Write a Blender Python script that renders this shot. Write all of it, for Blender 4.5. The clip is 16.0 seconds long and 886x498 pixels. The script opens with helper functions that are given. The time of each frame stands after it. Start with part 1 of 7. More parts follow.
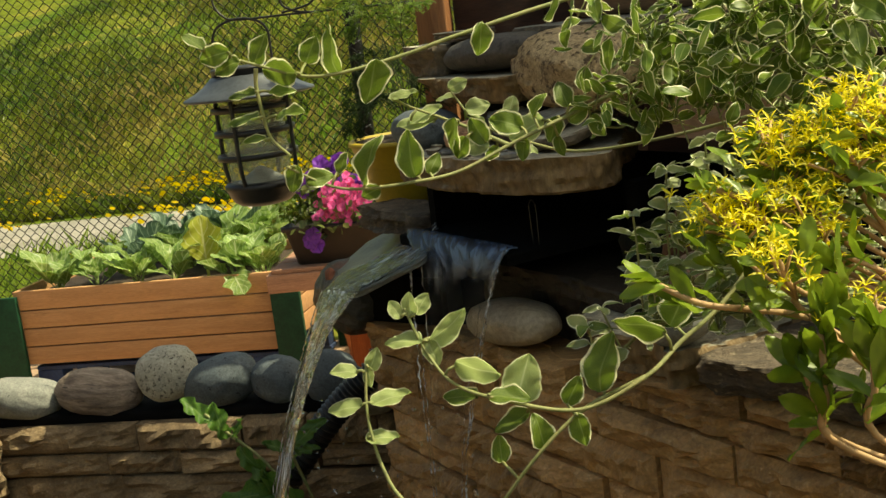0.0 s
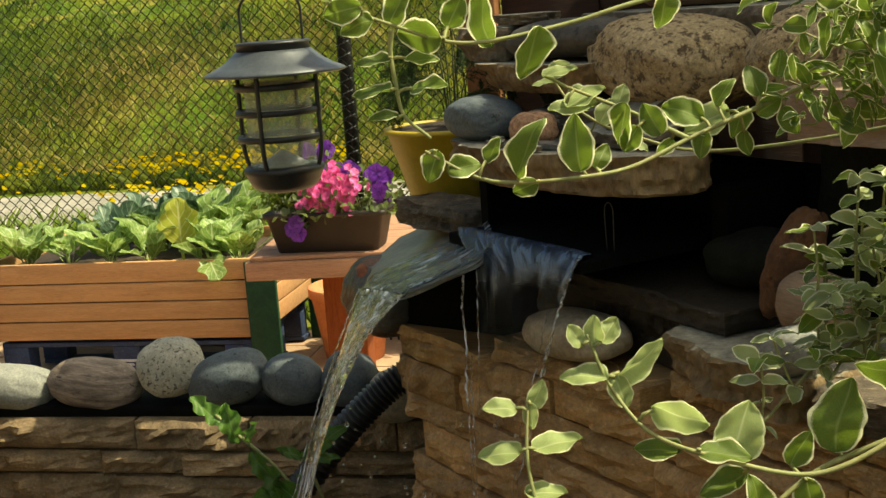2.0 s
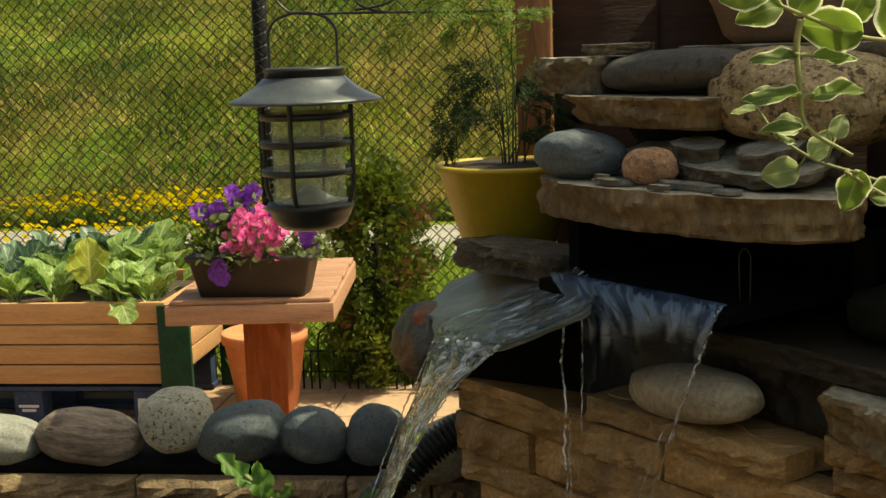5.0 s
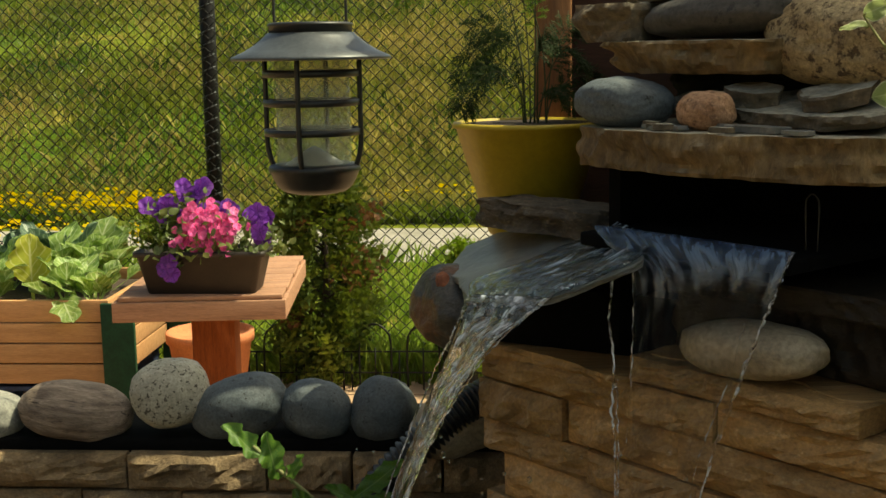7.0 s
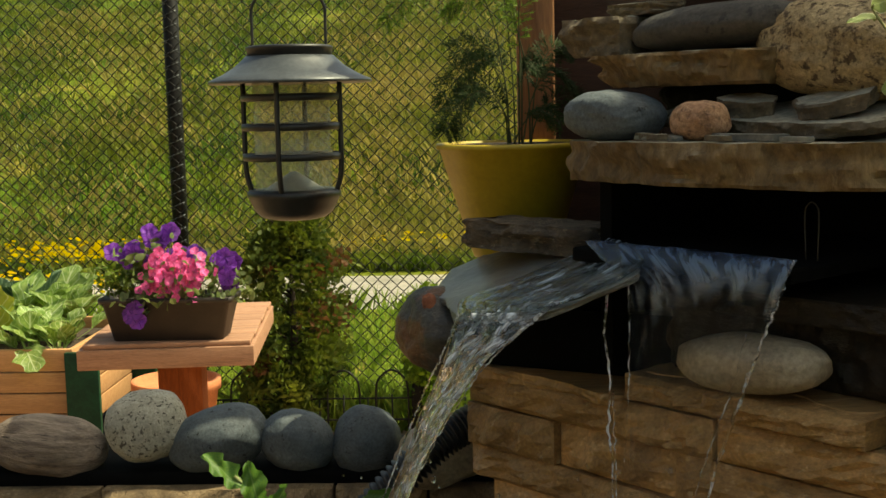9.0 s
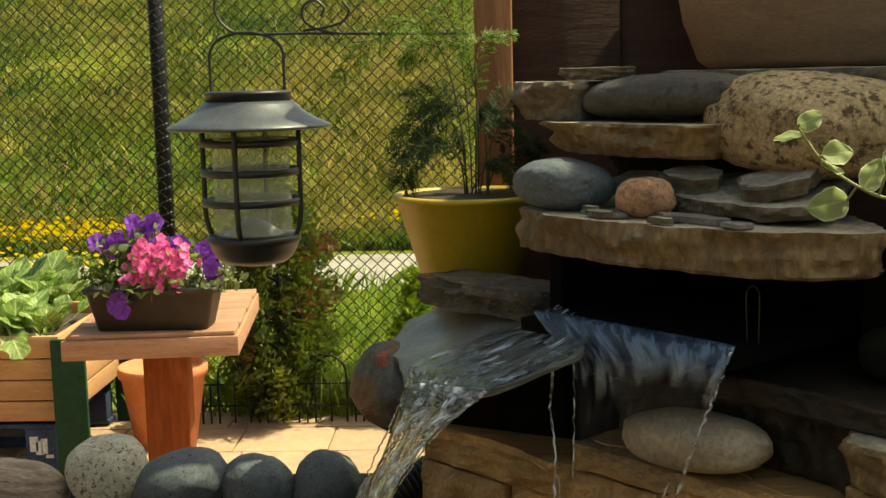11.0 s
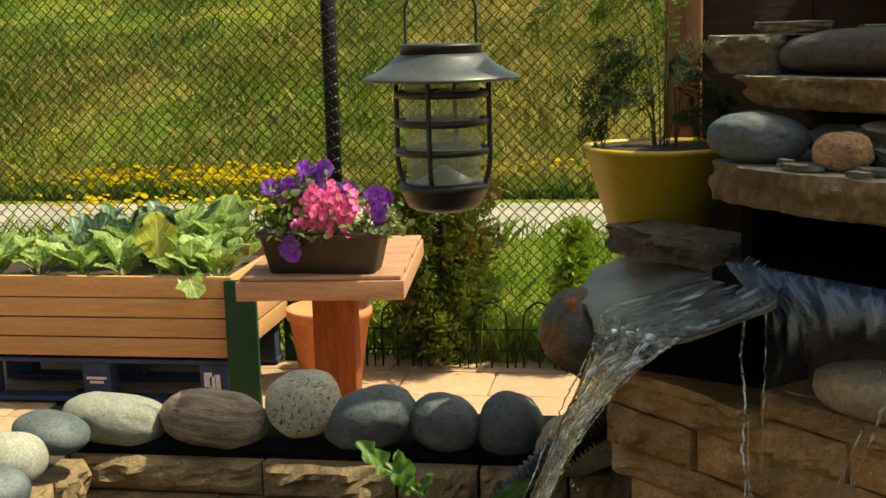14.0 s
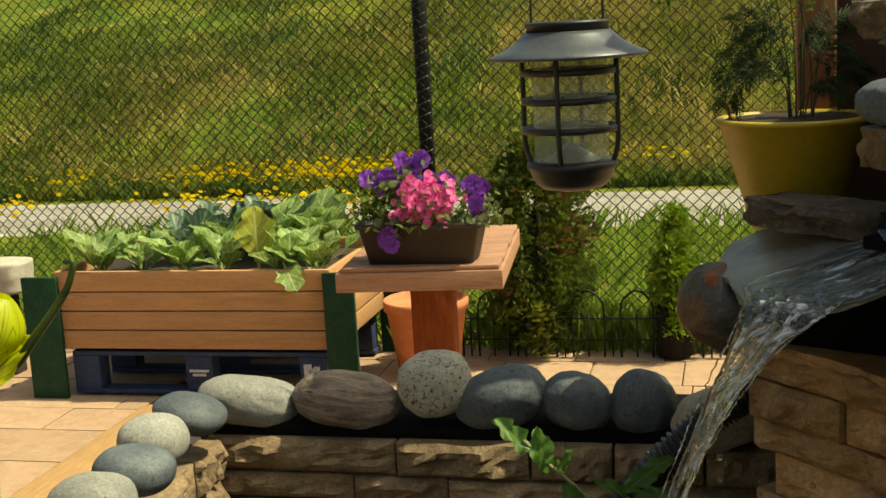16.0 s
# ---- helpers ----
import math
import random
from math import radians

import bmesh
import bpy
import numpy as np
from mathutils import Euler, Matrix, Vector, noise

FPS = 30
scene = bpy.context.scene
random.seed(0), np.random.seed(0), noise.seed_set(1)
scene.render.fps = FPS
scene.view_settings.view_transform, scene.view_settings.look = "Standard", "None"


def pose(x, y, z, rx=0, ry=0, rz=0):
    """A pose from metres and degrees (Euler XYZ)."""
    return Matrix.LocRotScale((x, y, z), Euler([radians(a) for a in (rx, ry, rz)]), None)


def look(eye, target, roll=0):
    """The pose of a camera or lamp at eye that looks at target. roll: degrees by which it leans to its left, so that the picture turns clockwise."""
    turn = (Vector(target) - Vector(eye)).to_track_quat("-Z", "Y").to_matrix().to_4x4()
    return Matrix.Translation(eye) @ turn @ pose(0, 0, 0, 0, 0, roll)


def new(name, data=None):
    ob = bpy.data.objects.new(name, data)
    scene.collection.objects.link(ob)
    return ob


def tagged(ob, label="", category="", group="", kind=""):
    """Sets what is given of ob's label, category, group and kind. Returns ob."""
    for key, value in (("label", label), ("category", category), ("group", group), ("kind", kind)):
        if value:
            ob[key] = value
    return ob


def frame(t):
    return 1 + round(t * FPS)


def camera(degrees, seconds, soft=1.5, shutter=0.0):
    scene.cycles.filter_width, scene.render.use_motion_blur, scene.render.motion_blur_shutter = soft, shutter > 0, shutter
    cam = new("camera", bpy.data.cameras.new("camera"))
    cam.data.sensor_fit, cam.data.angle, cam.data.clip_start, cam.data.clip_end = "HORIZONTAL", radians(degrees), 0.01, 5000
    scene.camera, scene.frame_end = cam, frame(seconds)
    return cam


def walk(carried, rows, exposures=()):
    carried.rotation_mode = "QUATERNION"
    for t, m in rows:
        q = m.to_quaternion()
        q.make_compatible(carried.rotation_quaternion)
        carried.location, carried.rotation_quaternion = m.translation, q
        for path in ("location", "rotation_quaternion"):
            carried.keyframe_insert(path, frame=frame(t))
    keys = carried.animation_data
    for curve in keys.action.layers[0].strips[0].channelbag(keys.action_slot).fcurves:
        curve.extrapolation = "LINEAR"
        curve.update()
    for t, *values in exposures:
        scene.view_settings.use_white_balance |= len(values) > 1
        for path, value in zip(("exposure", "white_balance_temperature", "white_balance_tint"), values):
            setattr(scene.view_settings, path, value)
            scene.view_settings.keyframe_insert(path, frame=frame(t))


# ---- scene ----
cam = camera(39.1, 16.0, soft=1.5)
PATH = [
    (0, (0.312, -0.38, 1.76), (-0.154, 1.528, 1.384), -7.3),
    (0.5, (0.292, -0.359, 1.764), (-0.168, 1.55, 1.385), -6.3),
    (1, (0.271, -0.337, 1.76), (-0.21, 1.566, 1.377), -5.8),
    (1.5, (0.248, -0.323, 1.753), (-0.15, 1.598, 1.362), -4.5),
    (2, (0.229, -0.309, 1.754), (-0.186, 1.609, 1.364), -4.2),
    (2.5, (0.209, -0.3, 1.755), (-0.213, 1.615, 1.363), -3.8),
    (3, (0.184, -0.288, 1.752), (-0.154, 1.643, 1.357), -3.1),
    (3.5, (0.16, -0.276, 1.75), (-0.167, 1.666, 1.403), -2.7),
    (4, (0.127, -0.266, 1.75), (-0.182, 1.682, 1.419), -2.5),
    (6.5, (0.025, -0.221, 1.712), (-0.127, 1.749, 1.402), -1.2),
    (7, (0.006, -0.213, 1.7), (-0.134, 1.757, 1.388), -1.0),
    (7.5, (-0.004, -0.211, 1.687), (-0.127, 1.762, 1.383), -0.4),
    (8, (-0.01, -0.208, 1.671), (-0.121, 1.766, 1.37), -0.1),
    (8.5, (-0.01, -0.204, 1.664), (-0.107, 1.773, 1.377), -0.9),
    (9, (-0.011, -0.197, 1.677), (-0.094, 1.787, 1.442), -1.3),
    (9.5, (-0.01, -0.19, 1.693), (-0.083, 1.796, 1.469), -1.3),
    (10, (0.0, -0.183, 1.714), (-0.05, 1.803, 1.486), -1.6),
    (12.5, (0.025, -0.207, 1.745), (-0.098, 1.758, 1.389), -0.5),
    (13, (0.018, -0.211, 1.743), (-0.132, 1.751, 1.386), -0.4),
    (13.5, (0.01, -0.217, 1.743), (-0.239, 1.735, 1.386), -1.0),
    (14, (-0.004, -0.223, 1.744), (-0.326, 1.719, 1.389), -1.5),
    (14.5, (-0.019, -0.227, 1.742), (-0.357, 1.712, 1.384), -1.8),
    (15, (-0.026, -0.227, 1.735), (-0.413, 1.702, 1.376), -2.2),
    (15.5, (-0.034, -0.23, 1.731), (-0.449, 1.692, 1.368), -2.7),
    (16, (-0.04, -0.233, 1.734), (-0.5, 1.68, 1.373), -3.2),
]
walk(cam, [(t, look(eye, target, roll)) for t, eye, target, roll in PATH], exposures=((0, 0.42, 8600, -8), (1.5, 0.60, 8600, -8), (2.5, 0.66, 8600, -8), (4, 0.44, 8600, -8), (8, 0.42, 8600, -8), (10, 0.60, 8600, -8), (12.5, 0.80, 8600, -8), (14, 0.59, 8600, -8), (16, 0.32, 8600, -8)))

# ---- light ----
SUN_FROM = Vector((0.70, 0.12, 1.12)).normalized()
world = bpy.data.worlds.new("sky")
scene.world = world
world.use_nodes = True
wn = world.node_tree.nodes
sky = wn.new("ShaderNodeTexSky")
sky.sky_type, sky.sun_disc = "NISHITA", False
sky.dust_density, sky.air_density = 4.0, 0.8
sky.sun_elevation = math.asin(SUN_FROM.z)
sky.sun_rotation = math.atan2(SUN_FROM.x, SUN_FROM.y)
wn["Background"].inputs["Strength"].default_value = 0.135
world.node_tree.links.new(sky.outputs["Color"], wn["Background"].inputs["Color"])
sun = new("sun", bpy.data.lights.new("sun", "SUN"))
sun.data.energy, sun.data.angle, sun.data.color = 5.0, radians(0.5), (1.0, 0.945, 0.85)
sun.matrix_world = look(SUN_FROM * 20, (0, 0, 0))


# ---- small helpers ----
def part(name, bm, material, parent=None, label="", smooth=True):
    """Links a bmesh as one mesh object, under a thing or on its own."""
    me = bpy.data.meshes.new(name)
    bm.to_mesh(me)
    bm.free()
    return part_of(name, me, material, parent, label, smooth)


def part_of(name, me, material, parent=None, label="", smooth=True):
    if material and not me.materials:
        me.materials.append(material)
    if smooth:
        me.shade_smooth()
    ob = new(name, me)
    if parent:
        ob.parent = parent
    if label:
        ob["label"] = label
    return ob


def mesh_of(verts, faces, name="piece"):
    me = bpy.data.meshes.new(name)
    me.from_pydata([tuple(v) for v in verts], [], [tuple(f) for f in faces])
    me.update()
    return me


def thing(name, at, label, category, group="", kind=""):
    ob = new(name)
    ob.empty_display_size = 0.05
    ob.location = at
    return tagged(ob, label, category, group, kind)


def bm_box(x0, y0, z0, x1, y1, z1, bevel=0.0, segs=2):
    bm = bmesh.new()
    bmesh.ops.create_cube(bm, size=1.0)
    for v in bm.verts:
        v.co = Vector(((x0 + x1) / 2 + v.co.x * (x1 - x0), (y0 + y1) / 2 + v.co.y * (y1 - y0), (z0 + z1) / 2 + v.co.z * (z1 - z0)))
    if bevel:
        bmesh.ops.bevel(bm, geom=bm.edges[:], offset=bevel, segments=segs, affect="EDGES", profile=0.6)
    return bm


def bm_lathe(profile, segs=40, cap=False):
    """A turned body from (radius, height) pairs."""
    bm = bmesh.new()
    rings = []
    for r, z in profile:
        rings.append([bm.verts.new((r * math.cos(a), r * math.sin(a), z)) for a in (2 * math.pi * k / segs for k in range(segs))])
    for a, b in zip(rings, rings[1:]):
        for k in range(segs):
            bm.faces.new((a[k], a[(k + 1) % segs], b[(k + 1) % segs], b[k]))
    if cap:
        bm.faces.new(rings[0][::-1])
        bm.faces.new(rings[-1])
    bmesh.ops.recalc_face_normals(bm, faces=bm.faces)
    return bm


def smooth_line(points, steps=8):
    """A Catmull-Rom line through the points."""
    p = [Vector(q) for q in points]
    p = [2 * p[0] - p[1]] + p + [2 * p[-1] - p[-2]]
    out = []
    for a, b, c, d in zip(p, p[1:], p[2:], p[3:]):
        for k in range(steps):
            t = k / steps
            out.append(0.5 * (2 * b + (c - a) * t + (2 * a - 5 * b + 4 * c - d) * t * t + (3 * b - a - 3 * c + d) * t ** 3))
    return out + [p[-2]]


def tube_data(points, radius, sides=6, verts=None, faces=None):
    """Adds a round rod along points to verts and faces; radius is a number or a function of 0..1."""
    verts = [] if verts is None else verts
    faces = [] if faces is None else faces
    pts = [Vector(p) for p in points]
    base, ref = len(verts), Vector((0.3, 0.2, 0.93))
    for i, p in enumerate(pts):
        d = (pts[min(i + 1, len(pts) - 1)] - pts[max(i - 1, 0)]).normalized()
        a = d.cross(ref)
        a = a.normalized() if a.length > 1e-3 else d.orthogonal().normalized()
        b = d.cross(a)
        r = radius(i / max(len(pts) - 1, 1)) if callable(radius) else radius
        for k in range(sides):
            t = 2 * math.pi * k / sides
            verts.append(p + r * (math.cos(t) * a + math.sin(t) * b))
    for i in range(len(pts) - 1):
        for k in range(sides):
            q = base + i * sides
            faces.append((q + k, q + (k + 1) % sides, q + sides + (k + 1) % sides, q + sides + k))
    faces.append(tuple(base + k for k in range(sides))[::-1])
    faces.append(tuple(base + (len(pts) - 1) * sides + k for k in range(sides)))
    return verts, faces


def rod(name, points, radius, material, parent=None, label="", sides=8):
    return part_of(name, mesh_of(*tube_data(points, radius, sides), name), material, parent, label)


# ---- materials ----
def material(name):
    m = bpy.data.materials.new(name)
    m.use_nodes = True
    t = m.node_tree
    return m, t.nodes, t.links, t.nodes["Principled BSDF"]


def mixed(nodes, links, a, b, fac, mode="MIX"):
    n = nodes.new("ShaderNodeMix")
    n.data_type, n.blend_type = "RGBA", mode
    for sock, val in ((n.inputs["Factor"], fac), (n.inputs["A"], a), (n.inputs["B"], b)):
        if isinstance(val, bpy.types.NodeSocket):
            links.new(val, sock)
        else:
            sock.default_value = val if not isinstance(val, tuple) or len(val) == 4 else (*val, 1)
    return n.outputs["Result"]


def ramp(nodes, links, fac, lo, hi):
    n = nodes.new("ShaderNodeMapRange")
    n.inputs["From Min"].default_value, n.inputs["From Max"].default_value = lo, hi
    n.interpolation_type = "SMOOTHSTEP"
    links.new(fac, n.inputs["Value"])
    return n.outputs["Result"]


def surface(name, base, alt, spots=None, scale=12.0, fine=90.0, stretch=(1, 1, 1), rough=0.75, rough2=None, bump=0.4, metal=0.0, vary=0.25,
            spot_at=(0.58, 0.68), spot_scale=None, grime=None, spec=0.5, depth=0.004, top=None, grain=(0.72, 1.25)):
    """Two-tone noise colour with fine grain, spots, wear and relief; vary: brightness from piece to piece; top: paler
    upward faces.
    """
    m, nodes, links, bsdf = material(name)
    co = nodes.new("ShaderNodeTexCoord").outputs["Object"]
    info = nodes.new("ShaderNodeObjectInfo")
    mv = nodes.new("ShaderNodeVectorMath")
    mv.operation = "MULTIPLY_ADD"
    links.new(co, mv.inputs[0])
    mv.inputs[1].default_value = stretch
    off = nodes.new("ShaderNodeVectorMath")
    off.operation = "SCALE"
    off.inputs[0].default_value = (7.3, 3.1, 5.7)
    links.new(info.outputs["Random"], off.inputs["Scale"])
    links.new(off.outputs["Vector"], mv.inputs[2])
    vec = mv.outputs["Vector"]

    def nz(sc, detail=6.0, rg=0.6, dist=0.0):
        n = nodes.new("ShaderNodeTexNoise")
        n.inputs["Scale"].default_value, n.inputs["Detail"].default_value, n.inputs["Roughness"].default_value = sc, detail, rg
        n.inputs["Distortion"].default_value = dist
        links.new(vec, n.inputs["Vector"])
        return n.outputs["Fac"]

    big, small = nz(scale, 7, 0.65, 0.4), nz(fine, 4, 0.7)
    col = mixed(nodes, links, base, alt, ramp(nodes, links, big, 0.35, 0.65))
    if spots:
        sp = nz(spot_scale or scale * 3.5, 3, 0.7)
        col = mixed(nodes, links, col, spots, ramp(nodes, links, sp, *spot_at))
    if grime:
        col = mixed(nodes, links, col, grime, ramp(nodes, links, nz(scale * 0.35, 3, 0.6), 0.5, 0.75))
    # paler upward faces: stone tone, with light from above mixed into the colour
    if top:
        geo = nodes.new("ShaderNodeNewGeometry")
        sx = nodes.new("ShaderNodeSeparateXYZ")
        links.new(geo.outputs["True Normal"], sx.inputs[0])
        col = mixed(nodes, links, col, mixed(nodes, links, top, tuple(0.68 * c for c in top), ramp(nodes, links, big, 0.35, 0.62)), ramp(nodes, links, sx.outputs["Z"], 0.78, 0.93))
    g = nodes.new("ShaderNodeMapRange")
    g.inputs["From Min"].default_value, g.inputs["From Max"].default_value = 0.25, 0.75
    g.inputs["To Min"].default_value, g.inputs["To Max"].default_value = grain
    links.new(small, g.inputs["Value"])
    col = mixed(nodes, links, col, g.outputs["Result"], 1.0, "MULTIPLY")
    if vary:
        v = nodes.new("ShaderNodeMapRange")
        v.inputs["To Min"].default_value, v.inputs["To Max"].default_value = 1 - vary, 1 + vary
        links.new(info.outputs["Random"], v.inputs["Value"])
        col = mixed(nodes, links, col, v.outputs["Result"], 1.0, "MULTIPLY")
    links.new(col, bsdf.inputs["Base Color"])
    r = nodes.new("ShaderNodeMapRange")
    r.inputs["To Min"].default_value, r.inputs["To Max"].default_value = rough, rough2 if rough2 is not None else min(1, rough + 0.15)
    links.new(big, r.inputs["Value"])
    links.new(r.outputs["Result"], bsdf.inputs["Roughness"])
    bsdf.inputs["Metallic"].default_value = metal
    bsdf.inputs["Specular IOR Level"].default_value = spec
    if bump:
        b1 = nodes.new("ShaderNodeBump")
        b1.inputs["Strength"].default_value, b1.inputs["Distance"].default_value = bump, depth * 0.25
        links.new(small, b1.inputs["Height"])
        b2 = nodes.new("ShaderNodeBump")
        b2.inputs["Strength"].default_value, b2.inputs["Distance"].default_value = bump, depth
        links.new(big, b2.inputs["Height"])
        links.new(b1.outputs["Normal"], b2.inputs["Normal"])
        links.new(b2.outputs["Normal"], bsdf.inputs["Normal"])
    return m


def leaf_surface(name, green, green2, edge=None, rough=0.45, through_light=0.45, edge_at=(0.62, 0.78), vein=None, scale=60.0, ribs=0):
    """A leaf: two greens, an optional pale margin and veins by its UV (along, across), and light passing through."""
    m, nodes, links, bsdf = material(name)
    tc = nodes.new("ShaderNodeTexCoord")
    info = nodes.new("ShaderNodeObjectInfo")
    geo = nodes.new("ShaderNodeNewGeometry")
    n = nodes.new("ShaderNodeTexNoise")
    n.inputs["Scale"].default_value, n.inputs["Detail"].default_value = scale, 4
    links.new(tc.outputs["Object"], n.inputs["Vector"])
    col = mixed(nodes, links, green, green2, ramp(nodes, links, n.outputs["Fac"], 0.3, 0.7))
    sep = nodes.new("ShaderNodeSeparateXYZ")
    links.new(tc.outputs["UV"], sep.inputs[0])
    if vein:
        col = mixed(nodes, links, vein, col, ramp(nodes, links, sep.outputs["Y"], 0.0, 0.09))
    if ribs:
        m1 = nodes.new("ShaderNodeMath")
        m1.operation = "MULTIPLY_ADD"
        links.new(sep.outputs["Y"], m1.inputs[0])
        m1.inputs[1].default_value = -2.2
        m0 = nodes.new("ShaderNodeMath")
        m0.operation = "MULTIPLY"
        links.new(sep.outputs["X"], m0.inputs[0])
        m0.inputs[1].default_value = ribs
        links.new(m0.outputs[0], m1.inputs[2])
        fr = nodes.new("ShaderNodeMath")
        fr.operation = "PINGPONG"
        links.new(m1.outputs[0], fr.inputs[0])
        fr.inputs[1].default_value = 0.5
        col = mixed(nodes, links, mixed(nodes, links, col, vein, 0.65), col, ramp(nodes, links, fr.outputs[0], 0.02, 0.11))
    if edge:
        add = nodes.new("ShaderNodeMath")
        add.operation = "MULTIPLY_ADD"
        links.new(n.outputs["Fac"], add.inputs[0])
        add.inputs[1].default_value = 0.35
        links.new(sep.outputs["Y"], add.inputs[2])
        col = mixed(nodes, links, col, edge, ramp(nodes, links, add.outputs[0], edge_at[0] + 0.17, edge_at[1] + 0.17))
    v = nodes.new("ShaderNodeMapRange")
    v.inputs["To Min"].default_value, v.inputs["To Max"].default_value = 0.75, 1.3
    links.new(geo.outputs["Random Per Island"], v.inputs["Value"])
    v2 = nodes.new("ShaderNodeMapRange")
    v2.inputs["To Min"].default_value, v2.inputs["To Max"].default_value = 0.8, 1.2
    links.new(info.outputs["Random"], v2.inputs["Value"])
    col = mixed(nodes, links, col, v.outputs["Result"], 1.0, "MULTIPLY")
    col = mixed(nodes, links, col, v2.outputs["Result"], 1.0, "MULTIPLY")
    links.new(col, bsdf.inputs["Base Color"])
    bsdf.inputs["Roughness"].default_value = rough
    bump = nodes.new("ShaderNodeBump")
    bump.inputs["Strength"].default_value, bump.inputs["Distance"].default_value = 0.3, 0.001
    links.new(n.outputs["Fac"], bump.inputs["Height"])
    links.new(bump.outputs["Normal"], bsdf.inputs["Normal"])
    tr = nodes.new("ShaderNodeBsdfTranslucent")
    links.new(col, tr.inputs["Color"])
    mx = nodes.new("ShaderNodeMixShader")
    mx.inputs["Fac"].default_value = through_light
    links.new(bsdf.outputs["BSDF"], mx.inputs[1])
    links.new(tr.outputs["BSDF"], mx.inputs[2])
    links.new(mx.outputs["Shader"], nodes["Material Output"].inputs["Surface"])
    return m


def water_surface(name, tint, rough, wave, scale, stretch, foam_glint=None, foam_glint_at=(0.55, 0.7), depth=0.006):
    """Running water: clear with a rippled surface, and whitish streaks for mixed-in air and for painted glints."""
    m, nodes, links, bsdf = material(name)
    bsdf.inputs["Base Color"].default_value = (*tint, 1)
    bsdf.inputs["Roughness"].default_value = rough
    bsdf.inputs["IOR"].default_value = 1.33
    bsdf.inputs["Transmission Weight"].default_value = 1.0
    uv = nodes.new("ShaderNodeTexCoord").outputs["UV"]

    def nz(sc, st, detail):
        mp = nodes.new("ShaderNodeMapping")
        mp.inputs["Scale"].default_value = st
        links.new(uv, mp.inputs["Vector"])
        n = nodes.new("ShaderNodeTexNoise")
        n.inputs["Scale"].default_value, n.inputs["Detail"].default_value, n.inputs["Distortion"].default_value = sc, detail, 0.8
        links.new(mp.outputs["Vector"], n.inputs["Vector"])
        return n.outputs["Fac"]

    b = nodes.new("ShaderNodeBump")
    b.inputs["Strength"].default_value, b.inputs["Distance"].default_value = wave, depth
    links.new(nz(scale, stretch, 3), b.inputs["Height"])
    links.new(b.outputs["Normal"], bsdf.inputs["Normal"])
    if foam_glint:
        white = nodes.new("ShaderNodeBsdfPrincipled")
        white.inputs["Base Color"].default_value = (*foam_glint, 1)
        white.inputs["Roughness"].default_value = 0.3
        links.new(b.outputs["Normal"], white.inputs["Normal"])
        k = ramp(nodes, links, nz(scale * 1.3, tuple(v * 1.1 for v in stretch), 5), *foam_glint_at)
        mx = nodes.new("ShaderNodeMixShader")
        links.new(k, mx.inputs["Fac"])
        links.new(bsdf.outputs["BSDF"], mx.inputs[1])
        links.new(white.outputs["BSDF"], mx.inputs[2])
        links.new(mx.outputs["Shader"], nodes["Material Output"].inputs["Surface"])
    return m


